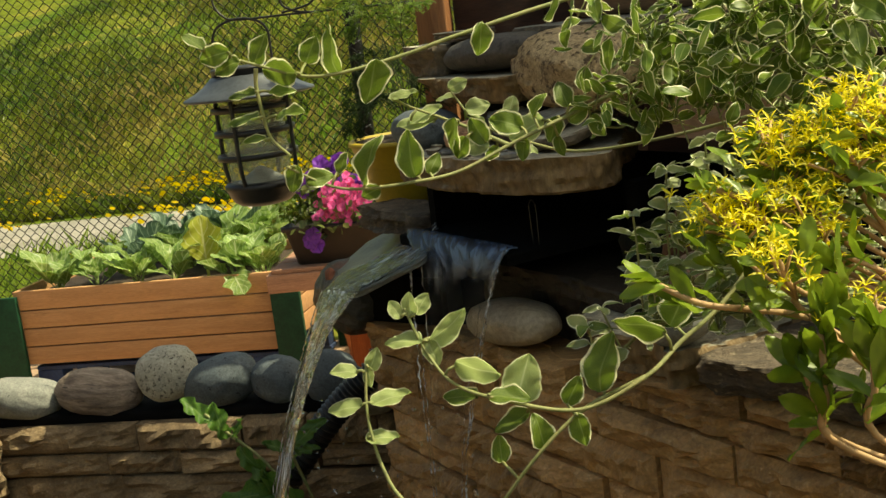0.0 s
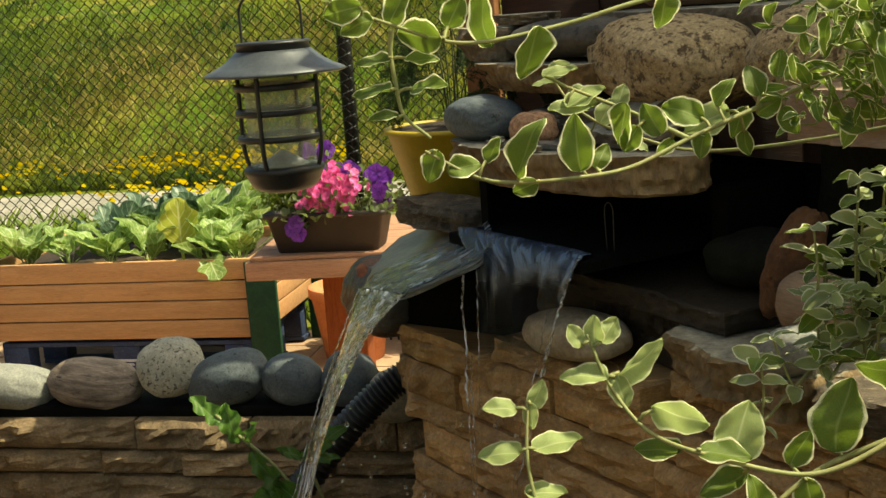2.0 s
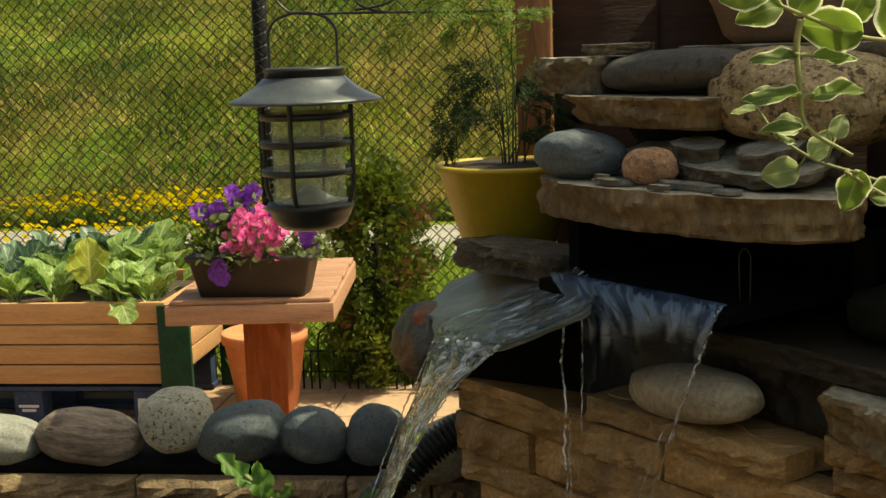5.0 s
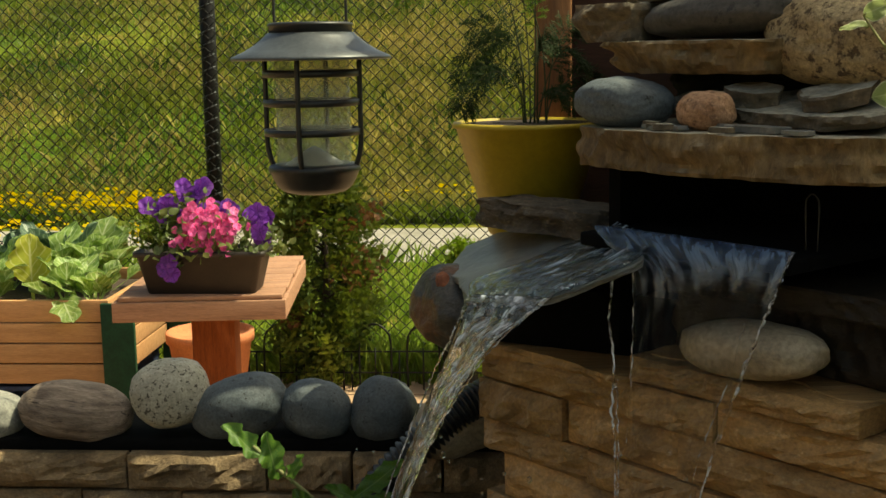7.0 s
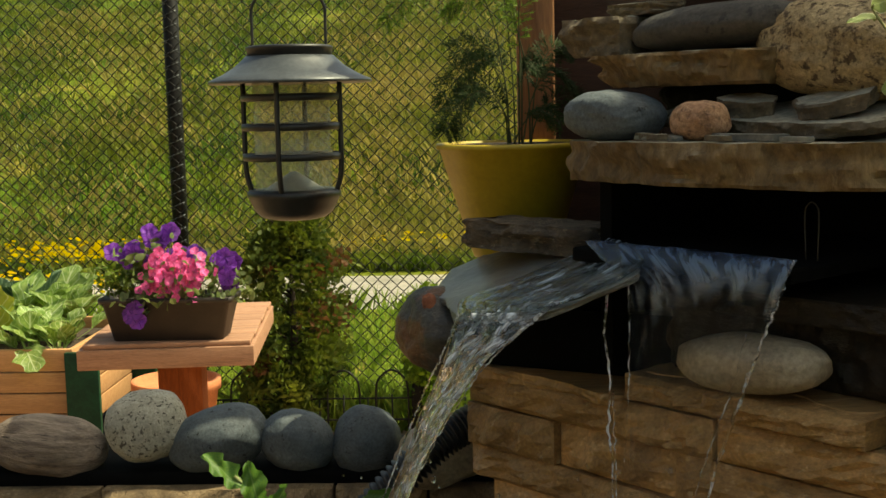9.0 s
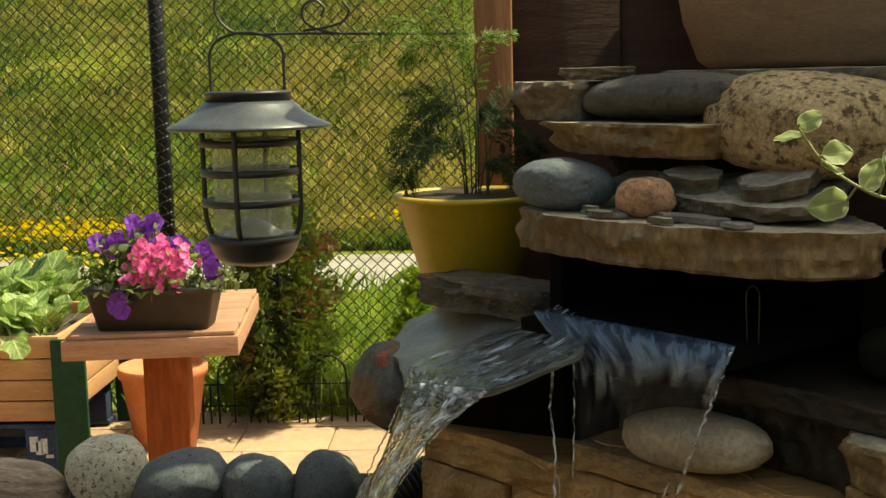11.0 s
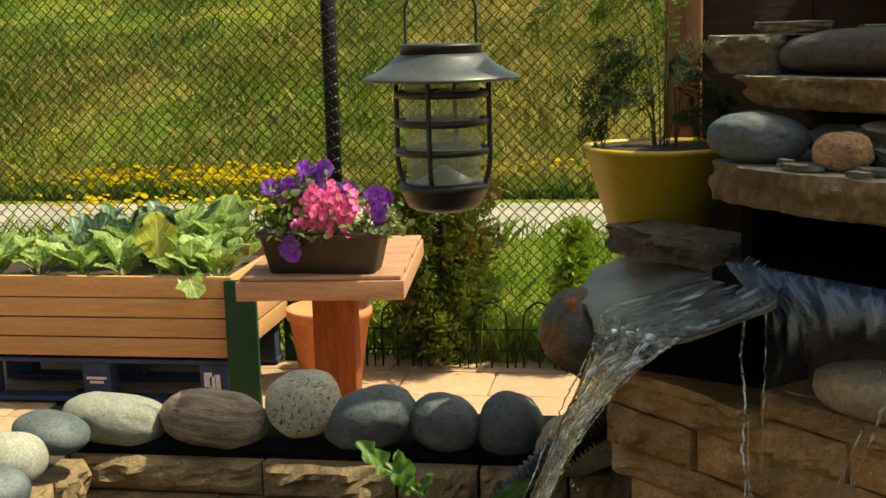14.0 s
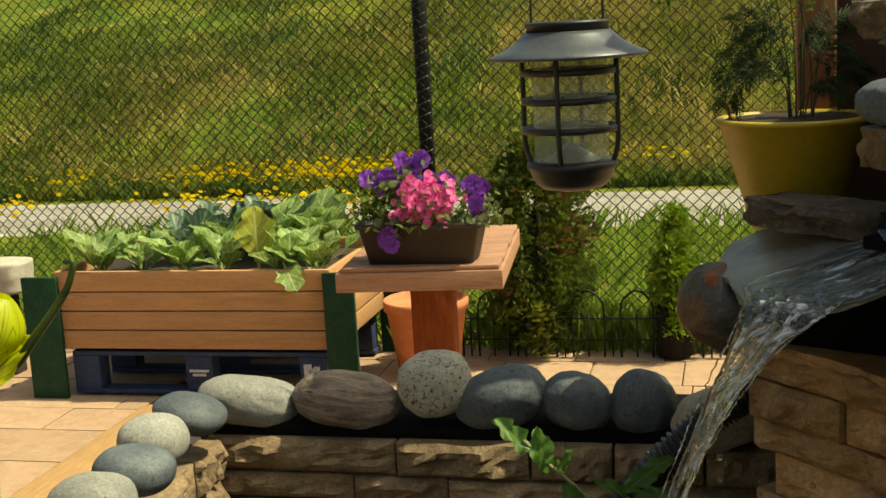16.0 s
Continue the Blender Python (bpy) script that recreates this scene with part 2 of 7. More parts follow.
def sheet_surface(name, tint, tint2):
    """A thin falling sheet: dense and rippled at the lip, torn into streaks below, then clear. UV: across, along. tint:
    mirrored sky put into the colour.
    """
    m, nodes, links, bsdf = material(name)
    uv = nodes.new("ShaderNodeTexCoord").outputs["UV"]
    sep = nodes.new("ShaderNodeSeparateXYZ")
    links.new(uv, sep.inputs[0])

    def nz(st, detail, dist):
        mp = nodes.new("ShaderNodeMapping")
        mp.inputs["Scale"].default_value = st
        links.new(uv, mp.inputs["Vector"])
        n = nodes.new("ShaderNodeTexNoise")
        n.inputs["Scale"].default_value, n.inputs["Detail"].default_value, n.inputs["Distortion"].default_value = 1.0, detail, dist
        links.new(mp.outputs["Vector"], n.inputs["Vector"])
        return n.outputs["Fac"]

    def calc(op, a, b):
        n = nodes.new("ShaderNodeMath")
        n.operation = op
        for sock, val in zip(n.inputs, (a, b)):
            if isinstance(val, bpy.types.NodeSocket):
                links.new(val, sock)
            else:
                sock.default_value = val
        return n.outputs[0]

    streak, fine, lobes = nz((17, 6.0, 1), 4, 0.9), nz((48, 11.0, 1), 3, 0.6), nz((8, 2.0, 1), 2, 0.3)
    b = nodes.new("ShaderNodeBump")
    b.inputs["Strength"].default_value, b.inputs["Distance"].default_value = 0.6, 0.006
    links.new(calc("ADD", streak, calc("MULTIPLY", fine, 0.5)), b.inputs["Height"])
    links.new(b.outputs["Normal"], bsdf.inputs["Normal"])
    bsdf.inputs["Roughness"].default_value = 0.12
    lit = mixed(nodes, links, tint, tint2, ramp(nodes, links, sep.outputs["Y"], 0.20, 0.40))
    links.new(mixed(nodes, links, mixed(nodes, links, lit, (0.30, 0.31, 0.36), 1.0, "MULTIPLY"), lit, ramp(nodes, links, streak, 0.40, 0.62)), bsdf.inputs["Base Color"])
    # how much of it is white water: all at the lip, lobes of unequal length, then next to none
    along = calc("ADD", sep.outputs["Y"], calc("MULTIPLY", calc("SUBTRACT", lobes, 0.5), 0.45))
    top = calc("SUBTRACT", 1.0, ramp(nodes, links, along, 0.22, 0.44))
    torn = ramp(nodes, links, calc("ADD", calc("MULTIPLY", streak, 0.6), calc("MULTIPLY", fine, 0.4)), 0.37, 0.55)
    solid = calc("SUBTRACT", 1.0, ramp(nodes, links, sep.outputs["Y"], 0.16, 0.36))
    dense = calc("MULTIPLY", top, calc("MAXIMUM", torn, calc("ADD", calc("MULTIPLY", solid, 0.75), 0.05)))
    faint = calc("MULTIPLY", ramp(nodes, links, fine, 0.52, 0.70), 0.10)
    clear = nodes.new("ShaderNodeBsdfTransparent")
    mx = nodes.new("ShaderNodeMixShader")
    links.new(calc("MULTIPLY", calc("MAXIMUM", dense, calc("ADD", faint, 0.03)), 0.85), mx.inputs["Fac"])
    links.new(clear.outputs["BSDF"], mx.inputs[1])
    links.new(bsdf.outputs["BSDF"], mx.inputs[2])
    links.new(mx.outputs["Shader"], nodes["Material Output"].inputs["Surface"])
    return m


M_GRASS = surface("meadow", (0.046, 0.088, 0.005), (0.125, 0.145, 0.013), spots=(0.21, 0.18, 0.034), scale=0.30, fine=7.0, rough=0.95, bump=1.0, vary=0, depth=0.14, spot_scale=0.9, spot_at=(0.52, 0.70), grain=(0.45, 1.5), spec=0.15)
M_BLADE = leaf_surface("grass_blade", (0.045, 0.100, 0.006), (0.20, 0.225, 0.022), scale=0.9, through_light=0.4)
M_STRAW = leaf_surface("straw_blade", (0.165, 0.18, 0.020), (0.40, 0.31, 0.085), scale=0.8, through_light=0.4)
M_ROAD = surface("gravel_road", (0.29, 0.265, 0.225), (0.20, 0.185, 0.15), spots=(0.36, 0.33, 0.28), scale=1.5, fine=30, rough=0.95, bump=0.8, vary=0, depth=0.03)
M_PAVER = surface("sandstone_paver", (0.40, 0.26, 0.165), (0.335, 0.21, 0.13), spots=(0.45, 0.32, 0.215), scale=5, fine=120, rough=0.85, bump=0.35, vary=0.10, grime=(0.39, 0.25, 0.15))
M_BORDER = surface("border_board", (0.36, 0.21, 0.09), (0.30, 0.17, 0.07), scale=8, fine=90, stretch=(6, 1, 6), rough=0.8, bump=0.3, vary=0.1)
M_SOIL = surface("soil", (0.035, 0.022, 0.014), (0.06, 0.04, 0.025), scale=25, fine=160, rough=0.95, bump=1.0, vary=0.1, depth=0.01)
M_CEDAR = surface("cedar_board", (0.44, 0.235, 0.105), (0.37, 0.19, 0.082), spots=(0.25, 0.12, 0.05), scale=7, fine=70, stretch=(0.5, 6, 6), rough=0.7, bump=0.25, vary=0.12, spot_scale=5, spot_at=(0.62, 0.74))
M_TABLE = surface("table_wood", (0.36, 0.19, 0.115), (0.27, 0.135, 0.08), spots=(0.20, 0.11, 0.07), scale=9, fine=80, stretch=(0.6, 6, 6), rough=0.7, bump=0.3, vary=0.10, spot_scale=6)
M_POSTWOOD = surface("stained_post_wood", (0.21, 0.050, 0.012), (0.155, 0.035, 0.008), scale=9, fine=80, stretch=(6, 6, 0.6), spec=0.25, rough=0.75, bump=0.25, vary=0.08)
M_DARKPOST = surface("dark_stained_post", (0.30, 0.125, 0.045), (0.22, 0.085, 0.03), scale=9, fine=80, stretch=(6, 6, 0.6), rough=0.6, bump=0.25, vary=0.05)
M_PANELWOOD = surface("brown_stained_wood", (0.055, 0.021, 0.009), (0.038, 0.014, 0.006), scale=14, fine=120, stretch=(1, 1, 6), rough=0.65, bump=0.3, vary=0.12)
M_GREENPAINT = surface("dark_green_paint", (0.004, 0.048, 0.020), (0.003, 0.034, 0.014), scale=14, fine=90, rough=0.55, bump=0.2, vary=0.1, spec=0.3)
M_BLUEPAINT = surface("blue_pallet_paint", (0.018, 0.038, 0.105), (0.012, 0.025, 0.066), spots=(0.06, 0.06, 0.075), scale=18, fine=100, rough=0.7, bump=0.3, vary=0.15)
M_PRINT = surface("white_print", (0.55, 0.56, 0.58), (0.45, 0.46, 0.5), scale=60, rough=0.8, bump=0, vary=0)
M_PLANTER = surface("dark_brown_plastic", (0.022, 0.014, 0.010), (0.017, 0.011, 0.008), scale=20, fine=150, rough=0.5, bump=0.1, vary=0.0)
M_TERRACOTTA = surface("orange_terracotta", (0.55, 0.20, 0.085), (0.47, 0.16, 0.07), scale=9, fine=120, rough=0.75, bump=0.15, vary=0.0)
M_CLAY = surface("brown_clay", (0.27, 0.175, 0.11), (0.21, 0.135, 0.083), scale=14, fine=160, stretch=(1, 1, 5), rough=0.75, bump=0.2, vary=0)
M_YELLOWPOT = surface("yellow_glazed_pot", (0.46, 0.335, 0.028), (0.40, 0.285, 0.024), scale=20, fine=200, rough=0.4, bump=0.06, vary=0.0, grime=(0.34, 0.245, 0.03), grain=(0.88, 1.1))
M_BLACKMETAL = surface("black_coated_metal", (0.012, 0.012, 0.013), (0.02, 0.02, 0.02), scale=60, fine=300, rough=0.38, bump=0.08, vary=0.0, depth=0.001)
M_HOOD = surface("dark_grey_hood", (0.085, 0.095, 0.105), (0.06, 0.068, 0.076), scale=40, fine=300, rough=0.32, rough2=0.45, bump=0.05, vary=0.0, depth=0.001, metal=0.3)
M_WIRE = surface("black_vinyl_wire", (0.005, 0.005, 0.005), (0.009, 0.009, 0.009), scale=30, fine=100, rough=0.45, bump=0.0, vary=0.0, spec=0.25)
# liner black that also holds the deep shade of the spillway hollow
M_LINERHOLLOW = surface("black_liner_and_hollow", (0.003, 0.003, 0.003), (0.005, 0.005, 0.005), scale=30, fine=150, rough=0.9, bump=0.2, vary=0.0, spec=0.08)
M_HOSE = surface("black_hose_plastic", (0.01, 0.01, 0.011), (0.016, 0.016, 0.017), scale=40, fine=200, rough=0.35, bump=0.1, vary=0.0)
M_LEDGE = surface("brown_ledgestone", (0.33, 0.225, 0.122), (0.23, 0.155, 0.084), spots=(0.39, 0.29, 0.175), scale=50, fine=330, stretch=(0.15, 1, 0.038), rough=0.78, bump=1.0, vary=0.26, grime=(0.135, 0.088, 0.047), depth=0.005, grain=(0.55, 1.4), spot_scale=120)
M_WETLEDGE = surface("wet_ledgestone", (0.45, 0.265, 0.108), (0.32, 0.185, 0.074), spots=(0.50, 0.33, 0.165), scale=45, fine=330, stretch=(0.11, 1, 0.032), rough=0.42, rough2=0.7, bump=1.0, vary=0.26, grime=(0.19, 0.11, 0.047), depth=0.004, grain=(0.6, 1.4), spot_scale=110)
M_MORTAR = surface("dark_mortar", (0.06, 0.045, 0.032), (0.04, 0.03, 0.022), scale=60, fine=250, rough=0.9, bump=0.6, vary=0)
# the pale tops of both flagstones also hold light falling from above
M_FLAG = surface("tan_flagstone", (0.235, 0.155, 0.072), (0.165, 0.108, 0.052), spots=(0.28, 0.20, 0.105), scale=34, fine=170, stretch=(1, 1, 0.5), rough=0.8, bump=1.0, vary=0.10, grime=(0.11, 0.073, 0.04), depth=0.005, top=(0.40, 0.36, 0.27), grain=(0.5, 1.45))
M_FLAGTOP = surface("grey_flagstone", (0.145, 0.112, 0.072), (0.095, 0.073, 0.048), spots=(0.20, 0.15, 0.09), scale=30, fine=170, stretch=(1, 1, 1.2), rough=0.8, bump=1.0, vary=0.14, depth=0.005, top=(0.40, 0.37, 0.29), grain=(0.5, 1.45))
M_SLATE = surface("blue_grey_slate", (0.185, 0.182, 0.168), (0.120, 0.120, 0.112), spots=(0.22, 0.205, 0.175), scale=22, fine=240, rough=0.22, rough2=0.5, bump=0.5, vary=0.05, depth=0.002)
M_DARKFLAT = surface("dark_weathered_rock", (0.115, 0.085, 0.056), (0.060, 0.045, 0.031), spots=(0.21, 0.165, 0.11), scale=34, fine=200, stretch=(1, 1, 2.5), rough=0.75, bump=1.0, vary=0.05, depth=0.007, grain=(0.5, 1.45))
M_DARKPEBBLE = surface("blue_grey_pebble", (0.053, 0.066, 0.075), (0.082, 0.099, 0.110), spots=(0.012, 0.012, 0.012), scale=40, fine=420, rough=0.6, bump=0.6, vary=0.16, spot_scale=150, spot_at=(0.635, 0.67), depth=0.0016, grime=(0.13, 0.15, 0.155), grain=(0.5, 1.5))
M_DARKOVAL = surface("dark_brown_grey_stone", (0.075, 0.066, 0.055), (0.050, 0.045, 0.040), spots=(0.03, 0.027, 0.024), scale=40, fine=300, rough=0.7, bump=0.6, vary=0, depth=0.002, grain=(0.6, 1.35))
M_GREYPEBBLE = surface("grey_pebble", (0.285, 0.28, 0.245), (0.215, 0.218, 0.192), spots=(0.10, 0.10, 0.09), scale=45, fine=420, rough=0.75, bump=0.6, vary=0.20, spot_scale=170, spot_at=(0.64, 0.70), depth=0.0016, grain=(0.55, 1.4))
M_PALEPEBBLE = surface("pale_speckled_pebble", (0.44, 0.415, 0.335), (0.35, 0.33, 0.265), spots=(0.09, 0.08, 0.062), scale=40, fine=380, rough=0.9, bump=0.9, vary=0.0, spot_scale=230, spot_at=(0.575, 0.625), depth=0.002, grain=(0.6, 1.35))
M_STRIPED = surface("striped_brown_pebble", (0.29, 0.225, 0.175), (0.12, 0.088, 0.068), spots=(0.06, 0.043, 0.034), scale=26, fine=260, stretch=(0.55, 2.0, 4.5), rough=0.85, bump=1.0, vary=0.0, spot_scale=50, spot_at=(0.60, 0.67), depth=0.002, grain=(0.6, 1.4))
M_PITTED = surface("pitted_tan_rock", (0.50, 0.38, 0.215), (0.40, 0.29, 0.155), spots=(0.11, 0.072, 0.04), scale=26, fine=380, rough=0.95, bump=1.0, vary=0.08, spot_scale=150, spot_at=(0.51, 0.64), depth=0.008, grime=(0.24, 0.175, 0.10), grain=(0.45, 1.5))
M_REDSTONE = surface("red_brown_stone", (0.46, 0.265, 0.155), (0.33, 0.18, 0.105), spots=(0.17, 0.09, 0.055), scale=50, fine=420, rough=0.9, bump=1.0, vary=0.05, depth=0.004, spot_scale=170, spot_at=(0.5, 0.70), grain=(0.5, 1.4))
# wet stone, darkened further so that the recess shade is in the colour
M_WETSHADE = surface("wet_stone_in_shade", (0.026, 0.017, 0.009), (0.016, 0.011, 0.006), scale=26, fine=200, stretch=(1, 1, 2), rough=0.5, bump=1.0, vary=0.1, depth=0.005)
# near-black, since the hollow's deep shade is put into the colour
M_SHADEROCK = surface("shade_dark_rock", (0.008, 0.010, 0.006), (0.005, 0.006, 0.004), scale=26, fine=200, rough=0.8, bump=0.8, vary=0.1, spec=0.2)
M_BOUNCEWALL = surface("brown_bounce_wall", (0.20, 0.135, 0.095), (0.16, 0.105, 0.075), scale=2, fine=90, rough=0.95, bump=0.3, vary=0)
M_PALESTONE = surface("pale_wet_stone", (0.40, 0.33, 0.235), (0.29, 0.235, 0.165), scale=26, fine=260, rough=0.5, bump=0.8, vary=0.0, depth=0.003, grain=(0.55, 1.35))
M_RUST = surface("rust_stained_boulder", (0.062, 0.056, 0.048), (0.040, 0.036, 0.031), spots=(0.13, 0.05, 0.018), scale=24, fine=260, rough=0.4, bump=1.0, vary=0, spot_scale=20, spot_at=(0.50, 0.62), depth=0.005, grain=(0.5, 1.4))
M_RUSTCHIP = surface("rusty_chip", (0.30, 0.10, 0.045), (0.20, 0.062, 0.03), spots=(0.08, 0.035, 0.02), scale=60, fine=300, rough=0.7, bump=0.8, vary=0, depth=0.002)
M_CONCRETE = surface("pale_concrete", (0.45, 0.41, 0.34), (0.38, 0.34, 0.28), scale=12, fine=120, rough=0.9, bump=0.5, vary=0)
M_STUMP = surface("dark_charred_wood", (0.016, 0.012, 0.009), (0.010, 0.008, 0.006), scale=20, fine=150, stretch=(2, 2, 0.6), rough=0.9, bump=0.8, vary=0, spec=0.2)
M_BARK = surface("bark", (0.045, 0.03, 0.02), (0.03, 0.02, 0.013), scale=30, fine=200, stretch=(3, 3, 0.6), rough=0.9, bump=0.8, vary=0)
M_VINELEAF = leaf_surface("variegated_leaf", (0.085, 0.15, 0.018), (0.20, 0.27, 0.038), edge=(0.90, 0.88, 0.58), edge_at=(0.84, 0.91), vein=(0.25, 0.32, 0.09), scale=110, through_light=0.50)
M_YOUNGLEAF = leaf_surface("pale_young_leaf", (0.27, 0.35, 0.11), (0.40, 0.46, 0.19), edge=(0.72, 0.74, 0.46), edge_at=(0.86, 0.95), vein=(0.50, 0.55, 0.28), scale=90, through_light=0.5)
M_GREYLEAF = leaf_surface("grey_green_small_leaf", (0.26, 0.31, 0.12), (0.40, 0.44, 0.20), edge=(0.78, 0.78, 0.58), edge_at=(0.72, 0.86), scale=120, through_light=0.45)
M_STEM = surface("vine_stem", (0.20, 0.22, 0.08), (0.26, 0.25, 0.10), scale=60, fine=300, rough=0.6, bump=0.2, vary=0.1, depth=0.001)
M_FERNSTEM = surface("dark_fern_stem", (0.035, 0.05, 0.014), (0.05, 0.06, 0.02), scale=60, fine=300, rough=0.7, bump=0.1, vary=0.1, depth=0.001)
M_SEDUMSTEM = surface("tan_sedum_stem", (0.42, 0.26, 0.12), (0.36, 0.21, 0.09), scale=60, fine=300, rough=0.6, bump=0.2, vary=0.1, depth=0.001)
M_SEDUM = leaf_surface("sedum_leaf", (0.10, 0.17, 0.016), (0.24, 0.33, 0.034), rough=0.35, through_light=0.4, scale=80)
M_SEDUMFLOWER = leaf_surface("sedum_petal", (0.66, 0.56, 0.025), (0.76, 0.68, 0.06), rough=0.5, through_light=0.45, scale=100)
M_CABBAGE = leaf_surface("cabbage_leaf", (0.15, 0.26, 0.055), (0.31, 0.41, 0.12), vein=(0.58, 0.65, 0.38), rough=0.45, through_light=0.45, scale=14, ribs=6)
M_YELLOWLEAF = leaf_surface("yellowing_leaf", (0.33, 0.36, 0.04), (0.42, 0.42, 0.06), vein=(0.60, 0.60, 0.25), rough=0.5, through_light=0.45, scale=14, ribs=6)
M_BLUECABBAGE = leaf_surface("blue_green_leaf", (0.07, 0.125, 0.085), (0.11, 0.175, 0.11), vein=(0.34, 0.42, 0.30), rough=0.45, through_light=0.25, scale=14, ribs=7)
M_PURPLE = leaf_surface("purple_petal", (0.155, 0.022, 0.36), (0.25, 0.055, 0.48), rough=0.5, through_light=0.4, scale=60, vein=(0.05, 0.0, 0.12))
M_PINK = leaf_surface("pink_petal", (0.92, 0.05, 0.36), (0.96, 0.26, 0.58), rough=0.5, through_light=0.35, scale=60)
M_PETUNIALEAF = leaf_surface("petunia_leaf", (0.12, 0.17, 0.05), (0.20, 0.24, 0.09), scale=50)
M_ARBOR = leaf_surface("arborvitae_spray", (0.022, 0.050, 0.005), (0.125, 0.155, 0.016), scale=5, through_light=0.35, rough=0.7)
M_ARBORDRY = leaf_surface("dry_spray", (0.17, 0.075, 0.025), (0.11, 0.05, 0.018), scale=5, through_light=0.3, rough=0.7)
M_SPRUCE = leaf_surface("young_conifer_spray", (0.13, 0.25, 0.02), (0.26, 0.38, 0.03), scale=9, through_light=0.35, rough=0.6)
M_FERNLIGHT = leaf_surface("light_fern_needle", (0.13, 0.24, 0.025), (0.22, 0.34, 0.04), scale=25, through_light=0.5)
M_ORANGEROCK = surface("orange_brown_rock", (0.15, 0.070, 0.030), (0.095, 0.043, 0.020), spots=(0.05, 0.026, 0.014), scale=40, fine=260, rough=0.85, bump=1.0, vary=0.0, depth=0.005, spot_scale=60)
M_FERN = leaf_surface("fern_needle", (0.010, 0.032, 0.004), (0.034, 0.075, 0.009), scale=25, through_light=0.35, rough=0.8)
M_DANDELION = leaf_surface("yellow_flower", (0.75, 0.52, 0.01), (0.8, 0.6, 0.02), scale=3, through_light=0.3)
M_WEED = leaf_surface("weed_leaf", (0.13, 0.22, 0.024), (0.25, 0.31, 0.05), scale=8, through_light=0.5)
M_WATERLEAF = leaf_surface("bright_pond_leaf", (0.055, 0.15, 0.03), (0.13, 0.22, 0.035), vein=(0.18, 0.27, 0.08), scale=40, through_light=0.45)
M_TENDRIL = leaf_surface("dark_green_tip", (0.02, 0.05, 0.008), (0.06, 0.10, 0.012), scale=40, through_light=0.2)
M_LIMELEAF = leaf_surface("lime_striped_leaf", (0.50, 0.52, 0.02), (0.40, 0.45, 0.02), vein=(0.07, 0.14, 0.01), scale=30, through_light=0.4, ribs=3)
# blue lip colour stands in for the sky mirrored in the sheet
M_FALL = sheet_surface("falling_water", (0.125, 0.185, 0.29), (0.31, 0.31, 0.28))
# the whitish streaks are air in the water and painted glints of sky
M_FILM = water_surface("water_film", (0.62, 0.66, 0.66), 0.02, 0.7, 1.6, (7, 2.6, 1), foam_glint=(0.50, 0.57, 0.66), foam_glint_at=(0.56, 0.74), depth=0.006)
M_FLOW = water_surface("flowing_water", (0.97, 0.985, 1.0), 0.02, 0.38, 1.8, (3.2, 7.0, 1), foam_glint=(0.74, 0.79, 0.86), foam_glint_at=(0.50, 0.72), depth=0.010)
M_POND = water_surface("pond_water", (0.25, 0.27, 0.2), 0.03, 0.5, 30.0, (1, 1, 1))
M_DROP = water_surface("water_drop", (1, 1, 1), 0.0, 0.0, 1.0, (1, 1, 1))
M_STRAND = water_surface("bright_water_strand", (1, 1, 1), 0.02, 0.0, 1.0, (1, 1, 1), foam_glint=(0.85, 0.87, 0.9), foam_glint_at=(0.42, 0.75))
M_GLASS, _n, _l, _b = material("lantern_glass")
_b.inputs["Base Color"].default_value, _b.inputs["Roughness"].default_value = (0.60, 0.59, 0.46, 1), 0.15
_clear, _mx = _n.new("ShaderNodeBsdfTransparent"), _n.new("ShaderNodeMixShader")
_clear.inputs["Color"].default_value = (0.96, 0.97, 0.94, 1)
_mx.inputs["Fac"].default_value = 0.18
_l.new(_clear.outputs["BSDF"], _mx.inputs[1])
_l.new(_b.outputs["BSDF"], _mx.inputs[2])
_l.new(_mx.outputs["Shader"], _n["Material Output"].inputs["Surface"])
M_CONE = surface("silver_reflector", (0.45, 0.45, 0.45), (0.36, 0.36, 0.37), scale=30, rough=0.35, bump=0.05, metal=0.7, vary=0)


# ---- ground, road, patio ----
def height(x, y):
    """The meadow: level by the fence, then a rising bank behind the road."""
    up = max(0.0, y - 12.6)
    return min(0.23 * up * min(1.0, up / 4.0), 22.0) + 0.05 * noise.noise((x * 0.3, y * 0.3, 0.0)) * (1 if y > 12 else 0)


